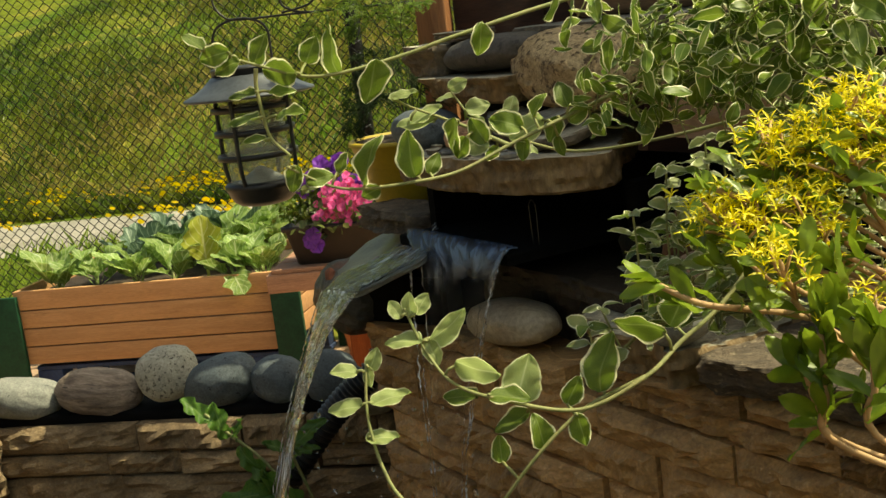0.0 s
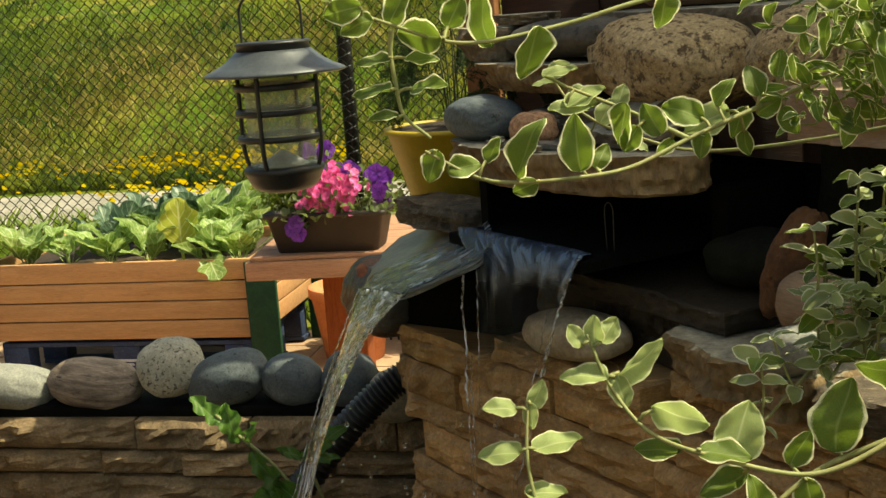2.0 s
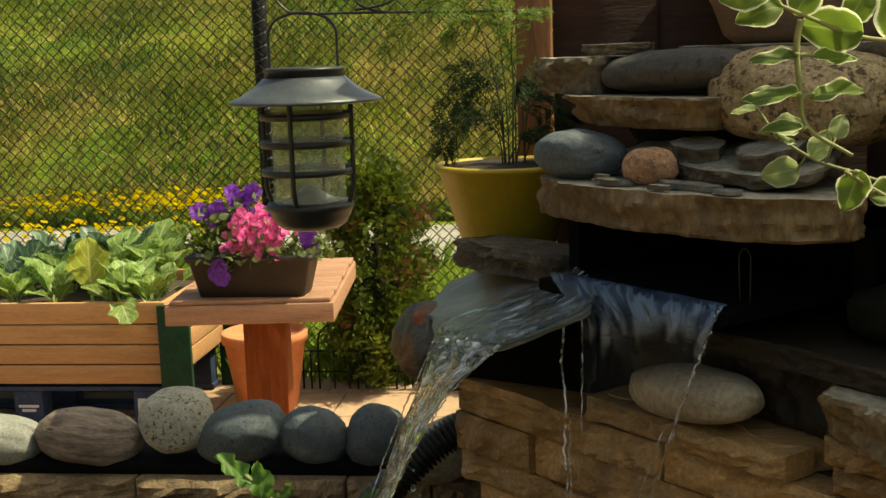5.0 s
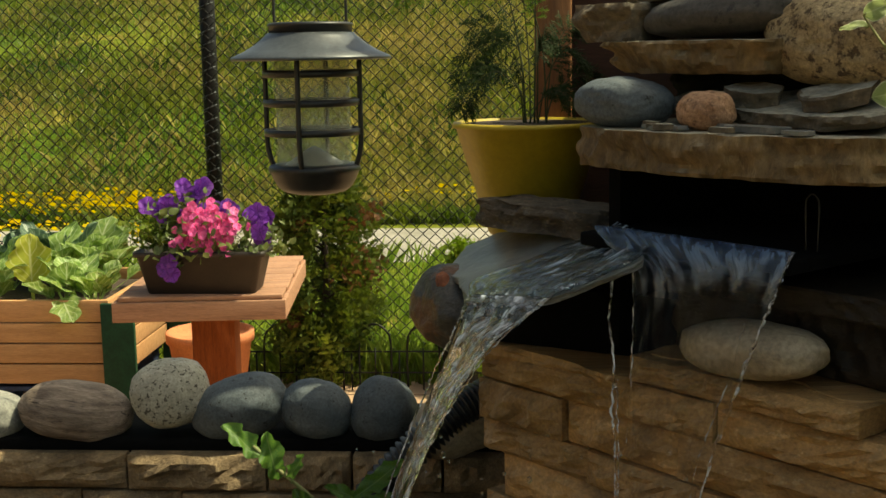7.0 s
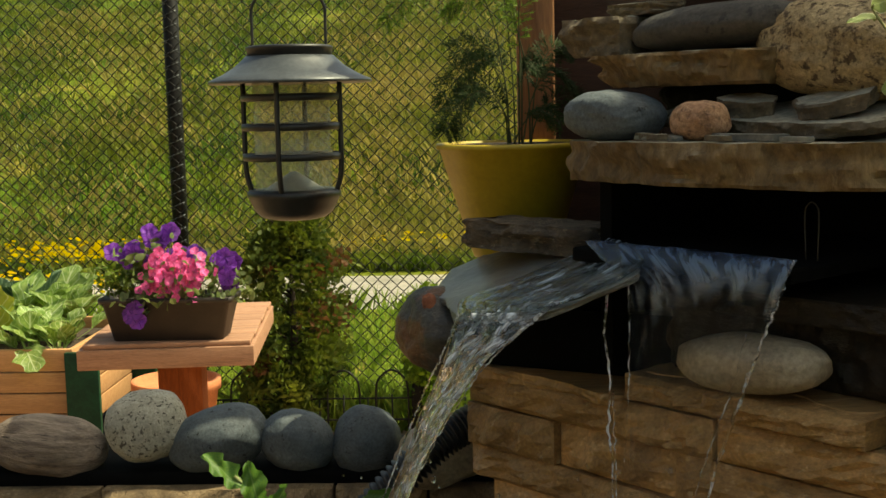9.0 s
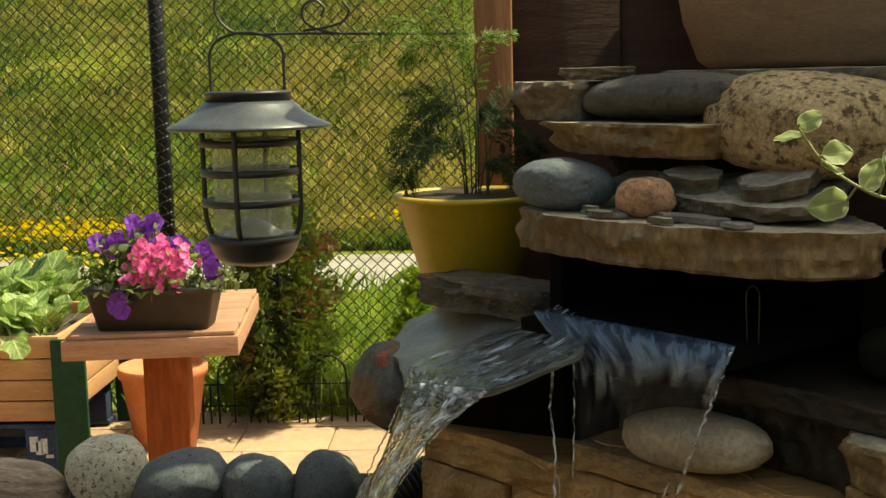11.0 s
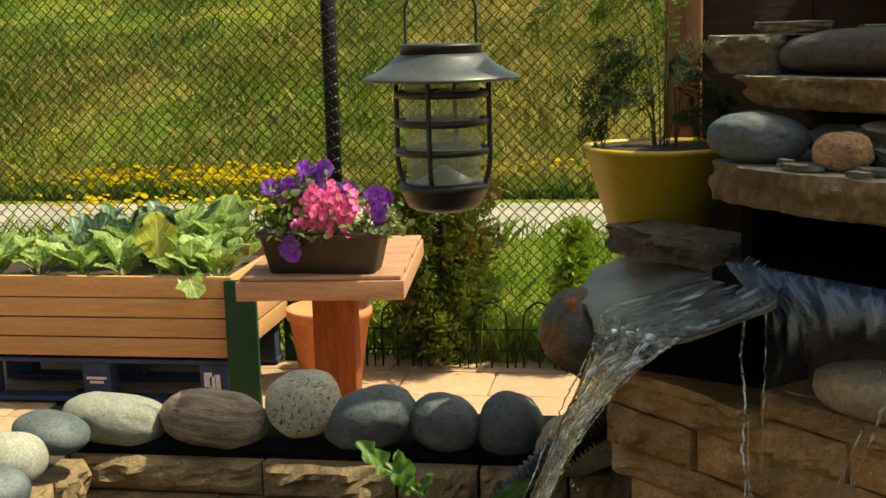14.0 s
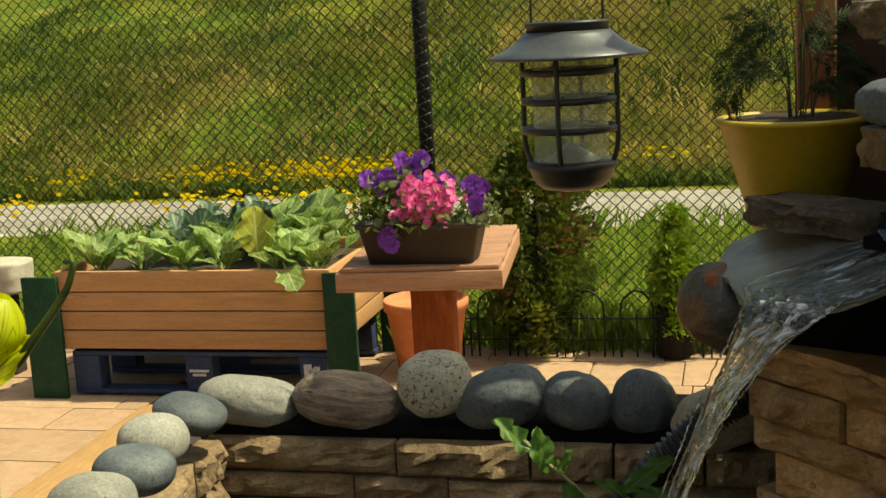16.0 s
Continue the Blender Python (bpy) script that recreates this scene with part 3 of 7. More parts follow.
def build_ground():
    xs = np.r_[-900, -300, -120, np.linspace(-60, 40, 41), 120, 300, 900]
    ys = np.r_[-900, -200, -40, -8, 6.2, np.linspace(7, 15, 17), np.linspace(16, 60, 45), np.linspace(66, 140, 14), 300, 900]
    bm = bmesh.new()
    grid = [[bm.verts.new((x, y, -0.03 + height(x, y))) for x in xs] for y in ys]
    for a, b in zip(grid, grid[1:]):
        for k in range(len(xs) - 1):
            bm.faces.new((a[k], a[k + 1], b[k + 1], b[k]))
    tagged(part("ground", bm, M_GRASS), "green and straw meadow rising to a bank", "ground", kind="structure")
    bm = bmesh.new()
    rows = [(9.9, 0.0), (10.3, 0.025), (11.7, 0.03), (12.15, 0.0)]
    xs = np.linspace(-45, 30, 90)
    g = [[bm.verts.new((x, y + 0.15 * noise.noise((x * 0.5, y, 3)), z - 0.02 + (0 if 0 < i < 3 else -0.02))) for x in xs] for i, (y, z) in enumerate(rows)]
    for a, b in zip(g, g[1:]):
        for k in range(len(xs) - 1):
            bm.faces.new((a[k], a[k + 1], b[k + 1], b[k]))
    tagged(part("road", bm, M_ROAD), "pale gravel track behind the wire fence", "road", kind="structure")


build_ground()



def blades(name, n, xr, yr, hr, wr, seed, mat_, label, lean=0.35, clump=None, near=1.0):
    """Many single blades of grass; clump: how tightly they stand together; near: above 1, more of them at the near end."""
    rs = np.random.RandomState(seed)
    verts, faces = [], []
    while len(faces) < n:
        x, y = rs.uniform(*xr), yr[0] + (yr[1] - yr[0]) * rs.rand() ** near
        if clump and noise.noise((x * clump, y * clump * 0.6, seed)) < rs.uniform(-0.5, 0.35):
            continue
        h, w, a = rs.uniform(*hr), rs.uniform(*wr), rs.uniform(0, math.pi)
        z = height(x, y) - 0.03
        dx, dy = math.cos(a) * w, math.sin(a) * w
        lx, ly = rs.normal(0, lean * h), rs.normal(0, lean * h)
        k = len(verts)
        verts += [(x - dx, y - dy, z), (x + dx, y + dy, z), (x + lx * 0.4 + dx * 0.6, y + ly * 0.4 + dy * 0.6, z + h * 0.6), (x + lx, y + ly, z + h)]
        faces += [(k, k + 1, k + 2, k + 3)]
    return tagged(part_of(name, mesh_of(verts, faces, name), mat_, smooth=False), label, "grass", kind="stuff")


blades("tall_grass", 7000, (-6, 1.5), (6.4, 9.8), (0.06, 0.30), (0.003, 0.007), 3, M_WEED, "tall uncut grass along the wire fence", clump=1.5)
blades("meadow_grass", 90000, (-13, 6), (12.3, 34), (0.06, 0.24), (0.006, 0.014), 5, M_BLADE, "green meadow grass on the bank", lean=0.5, near=1.5, clump=0.5)
blades("straw_grass", 26000, (-10, 6), (12.6, 30), (0.08, 0.30), (0.005, 0.011), 6, M_STRAW, "dry straw-coloured grass on the bank", lean=0.45, near=1.3, clump=0.35)
blades("straw_grass", 16000, (-3.5, 4.5), (12.5, 26), (0.10, 0.34), (0.005, 0.011), 16, M_STRAW, "patch of tall dry grass on the bank", lean=0.4, near=1.2, clump=0.4)
blades("fence_weeds", 1300, (-1.9, 0.6), (6.02, 6.26), (0.05, 0.30), (0.004, 0.010), 9, M_WEED, "leafy weeds at the foot of the fence", clump=2.5)


def build_dandelions():
    rs = np.random.RandomState(8)
    verts, faces = [], []
    while len(faces) < 950:
        band = rs.rand() < 0.82
        x = rs.uniform(-14, 5) if band else rs.uniform(-9, -3.2)
        y = rs.uniform(12.3, 13.5) if band else rs.uniform(10.2, 11.2)
        if noise.noise((x * 0.7, y * 0.25, 1.7)) < rs.uniform(-0.05, 0.4):
            continue
        z, r, t = height(x, y) + rs.uniform(0.10, 0.22), rs.uniform(0.022, 0.040), rs.uniform(0.3, 1.2)
        k = len(verts)
        verts += [(x + r * math.cos(a), y - r * math.sin(a) * math.sin(t) * 0.8, z + r * math.sin(a) * math.cos(t) * 0.8) for a in (j * math.pi / 3 for j in range(6))]
        faces += [tuple(range(k, k + 6))]
    tagged(part_of("dandelions", mesh_of(verts, faces), M_DANDELION, smooth=False), "yellow meadow flowers in a band by the track", "flowers", kind="stuff")


build_dandelions()

patio = tagged(part("pavement", bm_box(-7, 3.045, -0.12, 3, 6.05, -0.012), M_MORTAR), "patio of orange sandstone pavers", "patio", kind="structure")


def build_pavers():
    rs = np.random.RandomState(4)
    shapes = []
    for k in range(4):
        bm = bm_box(-0.5, -0.5, -1, 0.5, 0.5, 0, 0.0)
        bmesh.ops.bevel(bm, geom=[e for e in bm.edges if e.verts[0].co.z > -0.5 and e.verts[1].co.z > -0.5], offset=0.015, segments=1, affect="EDGES")
        me = bpy.data.meshes.new("paver")
        bm.to_mesh(me)
        bm.free()
        me.materials.append(M_PAVER)
        shapes.append(me)
    y, row = 0.65, 0
    while y < 5.98:
        d = (0.40, 0.31, 0.49)[row % 3]
        x = -5.4 + 0.2 * (row % 2)
        while x < 2.4:
            w = rs.choice((0.45, 0.6, 0.75))
            runs = [(x, x + w)]
            if y < 1.0:
                # the pond stands here
                runs = [(a, b) for a, b in ((x, min(x + w, -0.66)), (max(x, 1.22), x + w)) if b - a > 0.05]
            elif 1.9 < y + d and y < 5.0:
                # cut round the border board
                runs = [(a, b) for a, b in ((x, min(x + w, -2.806)), (max(x, -2.614), x + w)) if b - a > 0.05]
            for a, b in runs:
                ob = new("paver", shapes[rs.randint(4)])
                ob.parent = patio
                ob.matrix_basis = pose((a + b) / 2, y + d / 2, rs.uniform(-0.002, 0.002), rs.uniform(-0.2, 0.2), rs.uniform(-0.2, 0.2)) @ Matrix.Diagonal((b - a - 0.007, d - 0.007, 0.05, 1))
            x += w
        y += d
        row += 1


# paving added beyond the view, to throw warm light at the fountain
tagged(part("terrace", bm_box(-7, -9, -0.12, 4, 3.04, -0.004), M_PAVER), "sandstone paving carried on unseen round the pond", "terrace", kind="structure")
# unseen wall closing the garden behind the viewer, added to bounce fill light
tagged(part("wall_house", bm_box(-4.9, -9.0, -0.02, -4.6, 1.5, 3.7), M_BOUNCEWALL), "plain brown wall added out of view for bounced light", "wall", kind="structure")
tagged(part("border_board", bm_box(-2.80, 2.0, -0.03, -2.62, 5.0, 0.012, 0.006), M_BORDER), "worn brown board edging the patio pavers", "edging", kind="structure")


# ---- wire fence ----
def build_fence():
    fence = thing("wire_fence", (0, 6.3, 0), "black vinyl chain-link fence with round posts", "fence")
    pitch, r, rs = 0.0665, 0.0028, np.random.RandomState(2)
    verts, faces = [], []
    x, k = -5.4, 0
    while x < 1.7:
        pts = []
        for j in range(84):
            s = 1 if (j + k) % 2 else -1
            # each wire zigzags and hooks round its neighbours
            pts.append((x + s * pitch * 0.27, 0.0035 * s, 0.02 + j * pitch * 0.5))
        # rounded bends
        line = []
        for a, b in zip(pts, pts[1:]):
            a, b = Vector(a), Vector(b)
            line += [a + (b - a) * 0.10, a + (b - a) * 0.90]
        tube_data(line, r, 4, verts, faces)
        x += pitch * 0.5
        k += 1
    part_of("mesh", mesh_of(verts, faces), M_WIRE, fence, "black chain-link mesh")
    for px in (-4.70, -1.68, 1.34):
        bm = bm_lathe([(0.0, 0), (0.041, 0), (0.041, 2.9), (0.0, 2.92)], 20)
        ob = part("post", bm, M_WIRE, fence, "round black fence post")
        ob.location = (px, 0.05, 0)
        # a light grey wire at each crossing stands in for a glint
        v, f = [], []
        for j in range(38):
            z = 0.1 + j * 0.0665
            v2, f2 = tube_data([(px - 0.04, 0.012, z - 0.016), (px, 0.006, z), (px + 0.04, 0.012, z + 0.016)], 0.0034, 4, v, f)
        part_of("tie_wire", mesh_of(v, f), M_HOOD, fence, "thin grey wires for the glints on the post")
    rod("bottom_wire", [(-5.4, 0.006, 0.05), (1.9, 0.006, 0.05)], 0.002, M_WIRE, fence)


build_fence()


# ---- rocks and slabs ----
def rock_mesh(dx, dy, dz, seed, rough=0.07, sub=4, power=2.3, freq=1.6, pits=0.0):
    bm = bmesh.new()
    bmesh.ops.create_icosphere(bm, subdivisions=sub, radius=1.0)
    o = Vector((seed * 3.17, seed * 1.71, seed * 0.93))
    for v in bm.verts:
        d = v.co.normalized()
        e = (abs(d.x) ** power + abs(d.y) ** power + abs(d.z) ** power) ** (-1 / power)
        n = noise.noise(d * freq + o) + 0.45 * noise.noise(d * freq * 2.3 + o) + 0.2 * noise.noise(d * freq * 6 + o)
        s = e * (1 + rough * n - pits * max(0.0, noise.noise(d * 9 + o) - 0.1))
        v.co = Vector((d.x * s * dx / 2, d.y * s * dy / 2, d.z * s * dz / 2))
    return bm


def rock(name, at, size, mat_, label, category="stone", rot=(0, 0, 0), seed=1, group="", **kw):
    ob = part(name, rock_mesh(*size, seed, **kw), mat_)
    ob.matrix_basis = pose(*at, *rot)
    return tagged(ob, label, category, group)


def slab_mesh(outline, z0, z1, seed, rough=0.006, layers=12, top_rough=0.0009, count=420, under=0.0, sharp=False):
    """A split flagstone: an uneven outline, broken layered sides and a slightly uneven top. under: how far its foot draws in."""
    pts = list(outline) if sharp else smooth_line(list(outline) + [outline[0]], 6)[:-1]
    pts = [Vector((p[0], p[1], 0)) for p in pts]
    total = [0.0]
    for a, b in zip(pts, pts[1:] + pts[:1]):
        total.append(total[-1] + (b - a).length)
    ring = []
    for k in range(count):
        s = total[-1] * k / count
        i = max(j for j in range(len(pts)) if total[j] <= s)
        a, b = pts[i], pts[(i + 1) % len(pts)]
        ring.append(a + (b - a) * ((s - total[i]) / max(1e-9, total[i + 1] - total[i])))
    mid = sum(ring, Vector()) / count
    bm = bmesh.new()
    rings = []

    def add(scale_, z, amp, key, flat=False):
        row = []
        for p in ring:
            d = (p - mid)
            k = key * 0.13
            n = 1.0 * noise.noise((p.x * 24, p.y * 24, k * 1.4 + seed * 2)) - 0.9 * abs(noise.noise((p.x * 60, p.y * 60, k * 1.8 + seed))) + 0.35 * noise.noise((p.x * 140, p.y * 140, k * 2.4 + seed)) + 0.25 * noise.noise((p.x * 9, p.y * 9, key * 0.45 + seed)) + 0.3
            q = mid + d * scale_ + d.normalized() * amp * n
            zz = z + (top_rough * (noise.noise((q.x * 25, q.y * 25, seed)) + 0.6 * noise.noise((q.x * 70, q.y * 70, seed + 4))) if flat else 0.15 * amp * noise.noise((p.x * 40, p.y * 40, key)))
            row.append(bm.verts.new((q.x, q.y, zz)))
        rings.append(row)

    for s in (0.15, 0.45, 0.75):
        add(s * (1 - under), z0, 0, 0)
    for k in range(layers):
        t = k / (layers - 1)
        add(1 - under * (1 - t) ** 1.5 - (0.012 if k in (0, layers - 1) else 0), z0 + (z1 - z0) * t, rough, k)
    for s in (0.95, 0.85, 0.7, 0.5, 0.3, 0.1):
        add(s, z1, rough * 0.2, 9, True)
    for a, b in zip(rings, rings[1:]):
        for k in range(count):
            bm.faces.new((a[k], a[(k + 1) % count], b[(k + 1) % count], b[k]))
    bm.faces.new(rings[0][::-1])
    bm.faces.new(rings[-1])
    bmesh.ops.recalc_face_normals(bm, faces=bm.faces)
    return bm


def slab(name, outline, z0, z1, seed, mat_, label, category="stone slab", m=None, **kw):
    ob = part(name, slab_mesh(outline, z0, z1, seed, **kw), mat_)
    ob.data.set_sharp_from_angle(angle=radians(42))
    if m is not None:
        ob.data.transform(m)
    return tagged(ob, label, category)


# the fountain's own axes: u along its face, n out of the face towards the pond
FOUNTAIN = Matrix(((0.678, -0.735, 0, 0.0), (-0.735, -0.678, 0, 0.64), (0, 0, 1, 0), (0, 0, 0, 1)))
# note: the second column is the face's outward normal


def fp(u, n, z):
    return FOUNTAIN @ Vector((u, n, z))


FROT = math.degrees(math.atan2(-0.735, 0.678))


def fbox(u0, n0, z0, u1, n1, z1, bevel=0.0):
    bm = bm_box(u0, n0, z0, u1, n1, z1, bevel)
    bmesh.ops.transform(bm, matrix=FOUNTAIN, verts=bm.verts)
    bmesh.ops.recalc_face_normals(bm, faces=bm.faces)
    return bm


def fline(points):
    return [tuple(fp(u, n, 0)[:2]) for u, n in points]


# ---- pond walls ----
wall_back = tagged(part("wall_pond_back", bm_box(-0.575, 0.822, 0.0, 0.03, 0.95, 1.362), M_MORTAR), "stacked brown ledgestone pond wall", "wall", kind="structure")
wall_left = tagged(part("wall_pond_left", bm_box(-0.560, -0.62, 0.0, -0.532, 0.82, 1.362), M_MORTAR), "stacked ledgestone side wall of the pond", "wall", kind="structure")
wall_front = tagged(part("wall_pond_front", bm_box(-0.575, -0.76, 0.0, 1.2, -0.63, 1.30), M_LEDGE), "plain stone front wall of the pond", "wall", kind="structure")
wall_fountain = tagged(part("wall_fountain", fbox(-0.055, -0.33, 0.0, 1.1, -0.034, 1.485), M_MORTAR), "wet brown ledgestone wall under the waterfall", "wall", kind="structure")
bm = bm_box(-0.53, -0.62, 1.0, 1.0, 0.82, 1.05)
tagged(part("water", bm, M_POND), "dark still pond water", "water", kind="structure")
tagged(part("pond_liner", bm_box(-0.53, -0.62, 0.90, 1.0, 0.82, 0.98), M_LINERHOLLOW), "black pond liner", "liner", kind="structure")

# black cap strip under the pebbles
tagged(part("wall_cap", bm_box(-0.562, 0.815, 1.358, 0.0, 0.93, 1.372, 0.004), M_LINERHOLLOW), "black strip capping the wall under the pebbles", "liner", kind="structure")


def stone_shapes(mat_, seed, relief=1.0):
    """Split-faced blocks with a rough front (y = 0) and a depth of 1 in unit space; x and z run -0.5 to 0.5."""
    out = []
    for k in range(7):
        verts, faces = [], []
        nx, nz_ = 12, 6
        for side in (0, 1):
            for j in range(nz_ + 1):
                for i in range(nx + 1):
                    x, z = i / nx - 0.5, j / nz_ - 0.5
                    e = min(1.0, 9 * (0.5 - abs(x)), 5 * (0.5 - abs(z)))
                    n = noise.noise((x * 5 + k * 7.7, z * 2.0 + seed, k)) + 0.6 * noise.noise((x * 14 + k, z * 5, seed + k)) + 0.3 * noise.noise((x * 30, z * 12, k))
                    wob = 0.012 * noise.noise((x * 6, z * 6, k + 9.0 + seed))
                    y = (-0.014 * relief * (0.35 + 1.1 * n)) * e + 0.004 * (1 - e) if side == 0 else 0.03
                    verts.append((x * (1 + wob), y, z + wob * 2))
        w = nx + 1
        h = (nz_ + 1) * w
        for j in range(nz_):
            for i in range(nx):
                a = j * w + i
                faces.append((a, a + 1, a + w + 1, a + w))
        rim = [i for i in range(nx)] + [nx + j * w for j in range(nz_)] + [nz_ * w + i for i in range(nx, 0, -1)] + [j * w for j in range(nz_, 0, -1)]
        for a, b in zip(rim, rim[1:] + rim[:1]):
            faces.append((b, a, a + h, b + h))
        me = mesh_of(verts, faces, "ledge_stone")
        me.materials.append(mat_)
        out.append(me)
    return out


def lay_stones(wall, frame_, length, z_top, z_bottom, shapes, seed, heights=(0.036, 0.042, 0.03, 0.047), lengths=(0.09, 0.21), gap=0.003):
    """Courses of split stones on a wall. frame_ puts x along the wall, -y out of its face."""
    rs = np.random.RandomState(seed)
    z, row = z_top, 0
    while z > z_bottom:
        h = heights[row % len(heights)]
        x = -rs.uniform(0, 0.06)
        while x < length:
            w = rs.uniform(*lengths)
            a, b = max(x, 0), min(x + w, length)
            if b - a > 0.025:
                ob = new("ledge_stone", shapes[rs.randint(len(shapes))])
                ob.parent = wall
                lean = rs.uniform(-0.6, 0.6)
                ob.matrix_basis = frame_ @ pose((a + b) / 2, rs.uniform(-0.006, 0.003), z - h / 2, lean, 0, rs.uniform(-1, 1)) @ Matrix.Diagonal((b - a - gap, 1.0, h - gap * 0.8, 1))
            x += w
        z -= h
        row += 1


LEDGE_SHAPES = stone_shapes(M_LEDGE, 3, 0.75)
WET_SHAPES = stone_shapes(M_WETLEDGE, 11, 0.5)

# ---- pebbles along the pond wall ----
PEBBLES = [
    (-0.496, 0.835, 1.388, 0.095, 0.060, 0.0445, M_GREYPEBBLE, 6, 2, "smooth pale grey oblong pebble on the pond wall"),
    (-0.397, 0.835, 1.391, 0.100, 0.064, 0.054, M_STRIPED, 8, 3, "brown striped oval pebble on the pond wall"),
    (-0.310, 0.835, 1.4075, 0.068, 0.058, 0.061, M_PALEPEBBLE, -10, 4, "cream speckled round pebble on the pond wall"),
    (-0.250, 0.835, 1.395, 0.088, 0.062, 0.056, M_DARKPEBBLE, -16, 5, "blue-grey oval pebble with a pale patch"),
    (-0.181, 0.835, 1.392, 0.065, 0.056, 0.054, M_DARKPEBBLE, 20, 6, "dark blue-grey rounded pebble on the pond wall"),
    (-0.123, 0.835, 1.392, 0.057, 0.054, 0.061, M_DARKPEBBLE, 6, 7, "blue-grey egg-shaped pebble with dark specks"),
]
for x, y, z, dx, dy, dz, m_, tilt, sd, lab in PEBBLES:
    rock("pebble", (x, y, z), (dx, dy, dz), m_, lab, "pebble", (0, tilt, 0), sd, "pebbles on the pond wall", rough=0.08, sub=5, freq=1.0, power={2: 2.6, 4: 2.4}.get(sd, 2.1))
for x, y, z, dx, dy, dz, m_, tilt, sd, lab in [
    (-0.520, 0.758, 1.400, 0.066, 0.058, 0.032, M_DARKPEBBLE, 12, 12, "flat dark grey pebble at the wall corner"),
    (-0.522, 0.690, 1.399, 0.058, 0.062, 0.042, M_GREYPEBBLE, 6, 13, "smooth grey-green pebble on the side wall"),
    (-0.506, 0.622, 1.398, 0.066, 0.058, 0.038, M_DARKPEBBLE, 4, 14, "blue-green flat oval pebble on the side wall"),
    (-0.508, 0.557, 1.396, 0.066, 0.062, 0.044, M_GREYPEBBLE, 0, 15, "pale grey-green pebble on the side wall"),
]:
    rock("pebble", (x, y, z), (dx, dy, dz), m_, lab, "pebble", (0, tilt, 0), sd, "pebbles on the pond wall", rough=0.04, sub=4, freq=1.2)
rock("corner_rock", (-0.055, 0.80, 1.392), (0.085, 0.06, 0.055), M_PALESTONE, "tan rounded rock beside the black hose", "stone", (0, -20, 10), 21, rough=0.1)

# ---- the fountain ----
rock("face_stone", fp(0.176, -0.024, 1.5212), (0.100, 0.05, 0.0345), M_PALESTONE, "pale rounded stone behind the falling water", "stone", (0, -4, FROT), 31, rough=0.06)
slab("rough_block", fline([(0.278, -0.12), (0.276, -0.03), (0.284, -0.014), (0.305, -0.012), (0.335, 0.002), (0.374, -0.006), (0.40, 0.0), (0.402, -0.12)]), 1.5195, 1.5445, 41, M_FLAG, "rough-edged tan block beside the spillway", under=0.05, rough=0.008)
# darker rock than its neighbour, with the shade here put into the colour
slab("rough_block", fline([(0.408, -0.2), (0.406, -0.02), (0.44, -0.005), (0.475, -0.015), (0.53, -0.03), (0.53, -0.2)]), 1.5195, 1.542, 42, M_DARKFLAT, "brown layered block in the fountain face", under=0.05, rough=0.008)
slab("ledge_slab", fline([(0.09, -0.20), (0.09, -0.044), (0.14, -0.040), (0.20, -0.036), (0.25, -0.036), (0.312, -0.03), (0.318, -0.05), (0.318, -0.22)]), 1.545, 1.560, 43, M_WETSHADE, "wet slab coloured dark for the shade under the spillway box", rough=0.004)
slab("ledge_slab", fline([(0.09, -0.2), (0.09, -0.036), (0.14, -0.034), (0.2, -0.034), (0.256, -0.036), (0.256, -0.2)]), 1.486, 1.5035, 44, M_WETLEDGE, "wet brown slab on the fountain wall", rough=0.004)

slab("cap_stone", fline([(-0.064, -0.12), (-0.066, -0.014), (-0.02, -0.008), (0.04, -0.010), (0.088, -0.012), (0.09, -0.12)]), 1.4815, 1.4900, 45, M_WETLEDGE, "brown ledgestone capping the fountain wall", rough=0.004, count=300)
slab("recess_stone", fline([(0.090, -0.16), (0.092, -0.058), (0.15, -0.052), (0.23, -0.054), (0.30, -0.05), (0.31, -0.16)]), 1.5045, 1.5445, 46, M_WETSHADE, "wet stone coloured dark for the shaded recess behind the fall", rough=0.008, count=300)
spill = thing("spillway", fp(0.2, -0.1, 1.5), "black plastic spillway box under the big slab", "spillway")
spill_inv = Matrix.Translation(-Vector(spill.location))


def spill_part(name, bm, label=""):
    bmesh.ops.transform(bm, matrix=spill_inv, verts=bm.verts)
    return part(name, bm, M_LINERHOLLOW, spill, label, smooth=False)


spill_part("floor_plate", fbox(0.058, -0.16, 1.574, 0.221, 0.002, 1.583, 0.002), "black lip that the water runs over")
# reaches past the box, so the whole hollow is closed with shade-black
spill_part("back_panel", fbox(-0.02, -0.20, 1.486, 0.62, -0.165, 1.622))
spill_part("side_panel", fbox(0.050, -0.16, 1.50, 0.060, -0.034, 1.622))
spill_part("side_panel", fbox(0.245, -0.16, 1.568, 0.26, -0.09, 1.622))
# solid black block put in for the shaded hollow under the slate
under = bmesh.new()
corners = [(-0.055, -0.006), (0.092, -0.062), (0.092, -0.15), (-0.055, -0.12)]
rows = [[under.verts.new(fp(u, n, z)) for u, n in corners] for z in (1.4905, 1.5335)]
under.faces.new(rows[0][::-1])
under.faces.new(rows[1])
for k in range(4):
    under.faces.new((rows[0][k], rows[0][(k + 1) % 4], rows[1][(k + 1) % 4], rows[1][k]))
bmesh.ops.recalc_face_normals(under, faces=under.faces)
spill_part("under_block", under, "black block filling the dark hollow under the slate")

# slate spout: it dips to the pond and to its free end
def on_slate(u, n, up=0.0):
    return 1.560 + 0.22 * (u - 0.03) - 0.35 * n + up


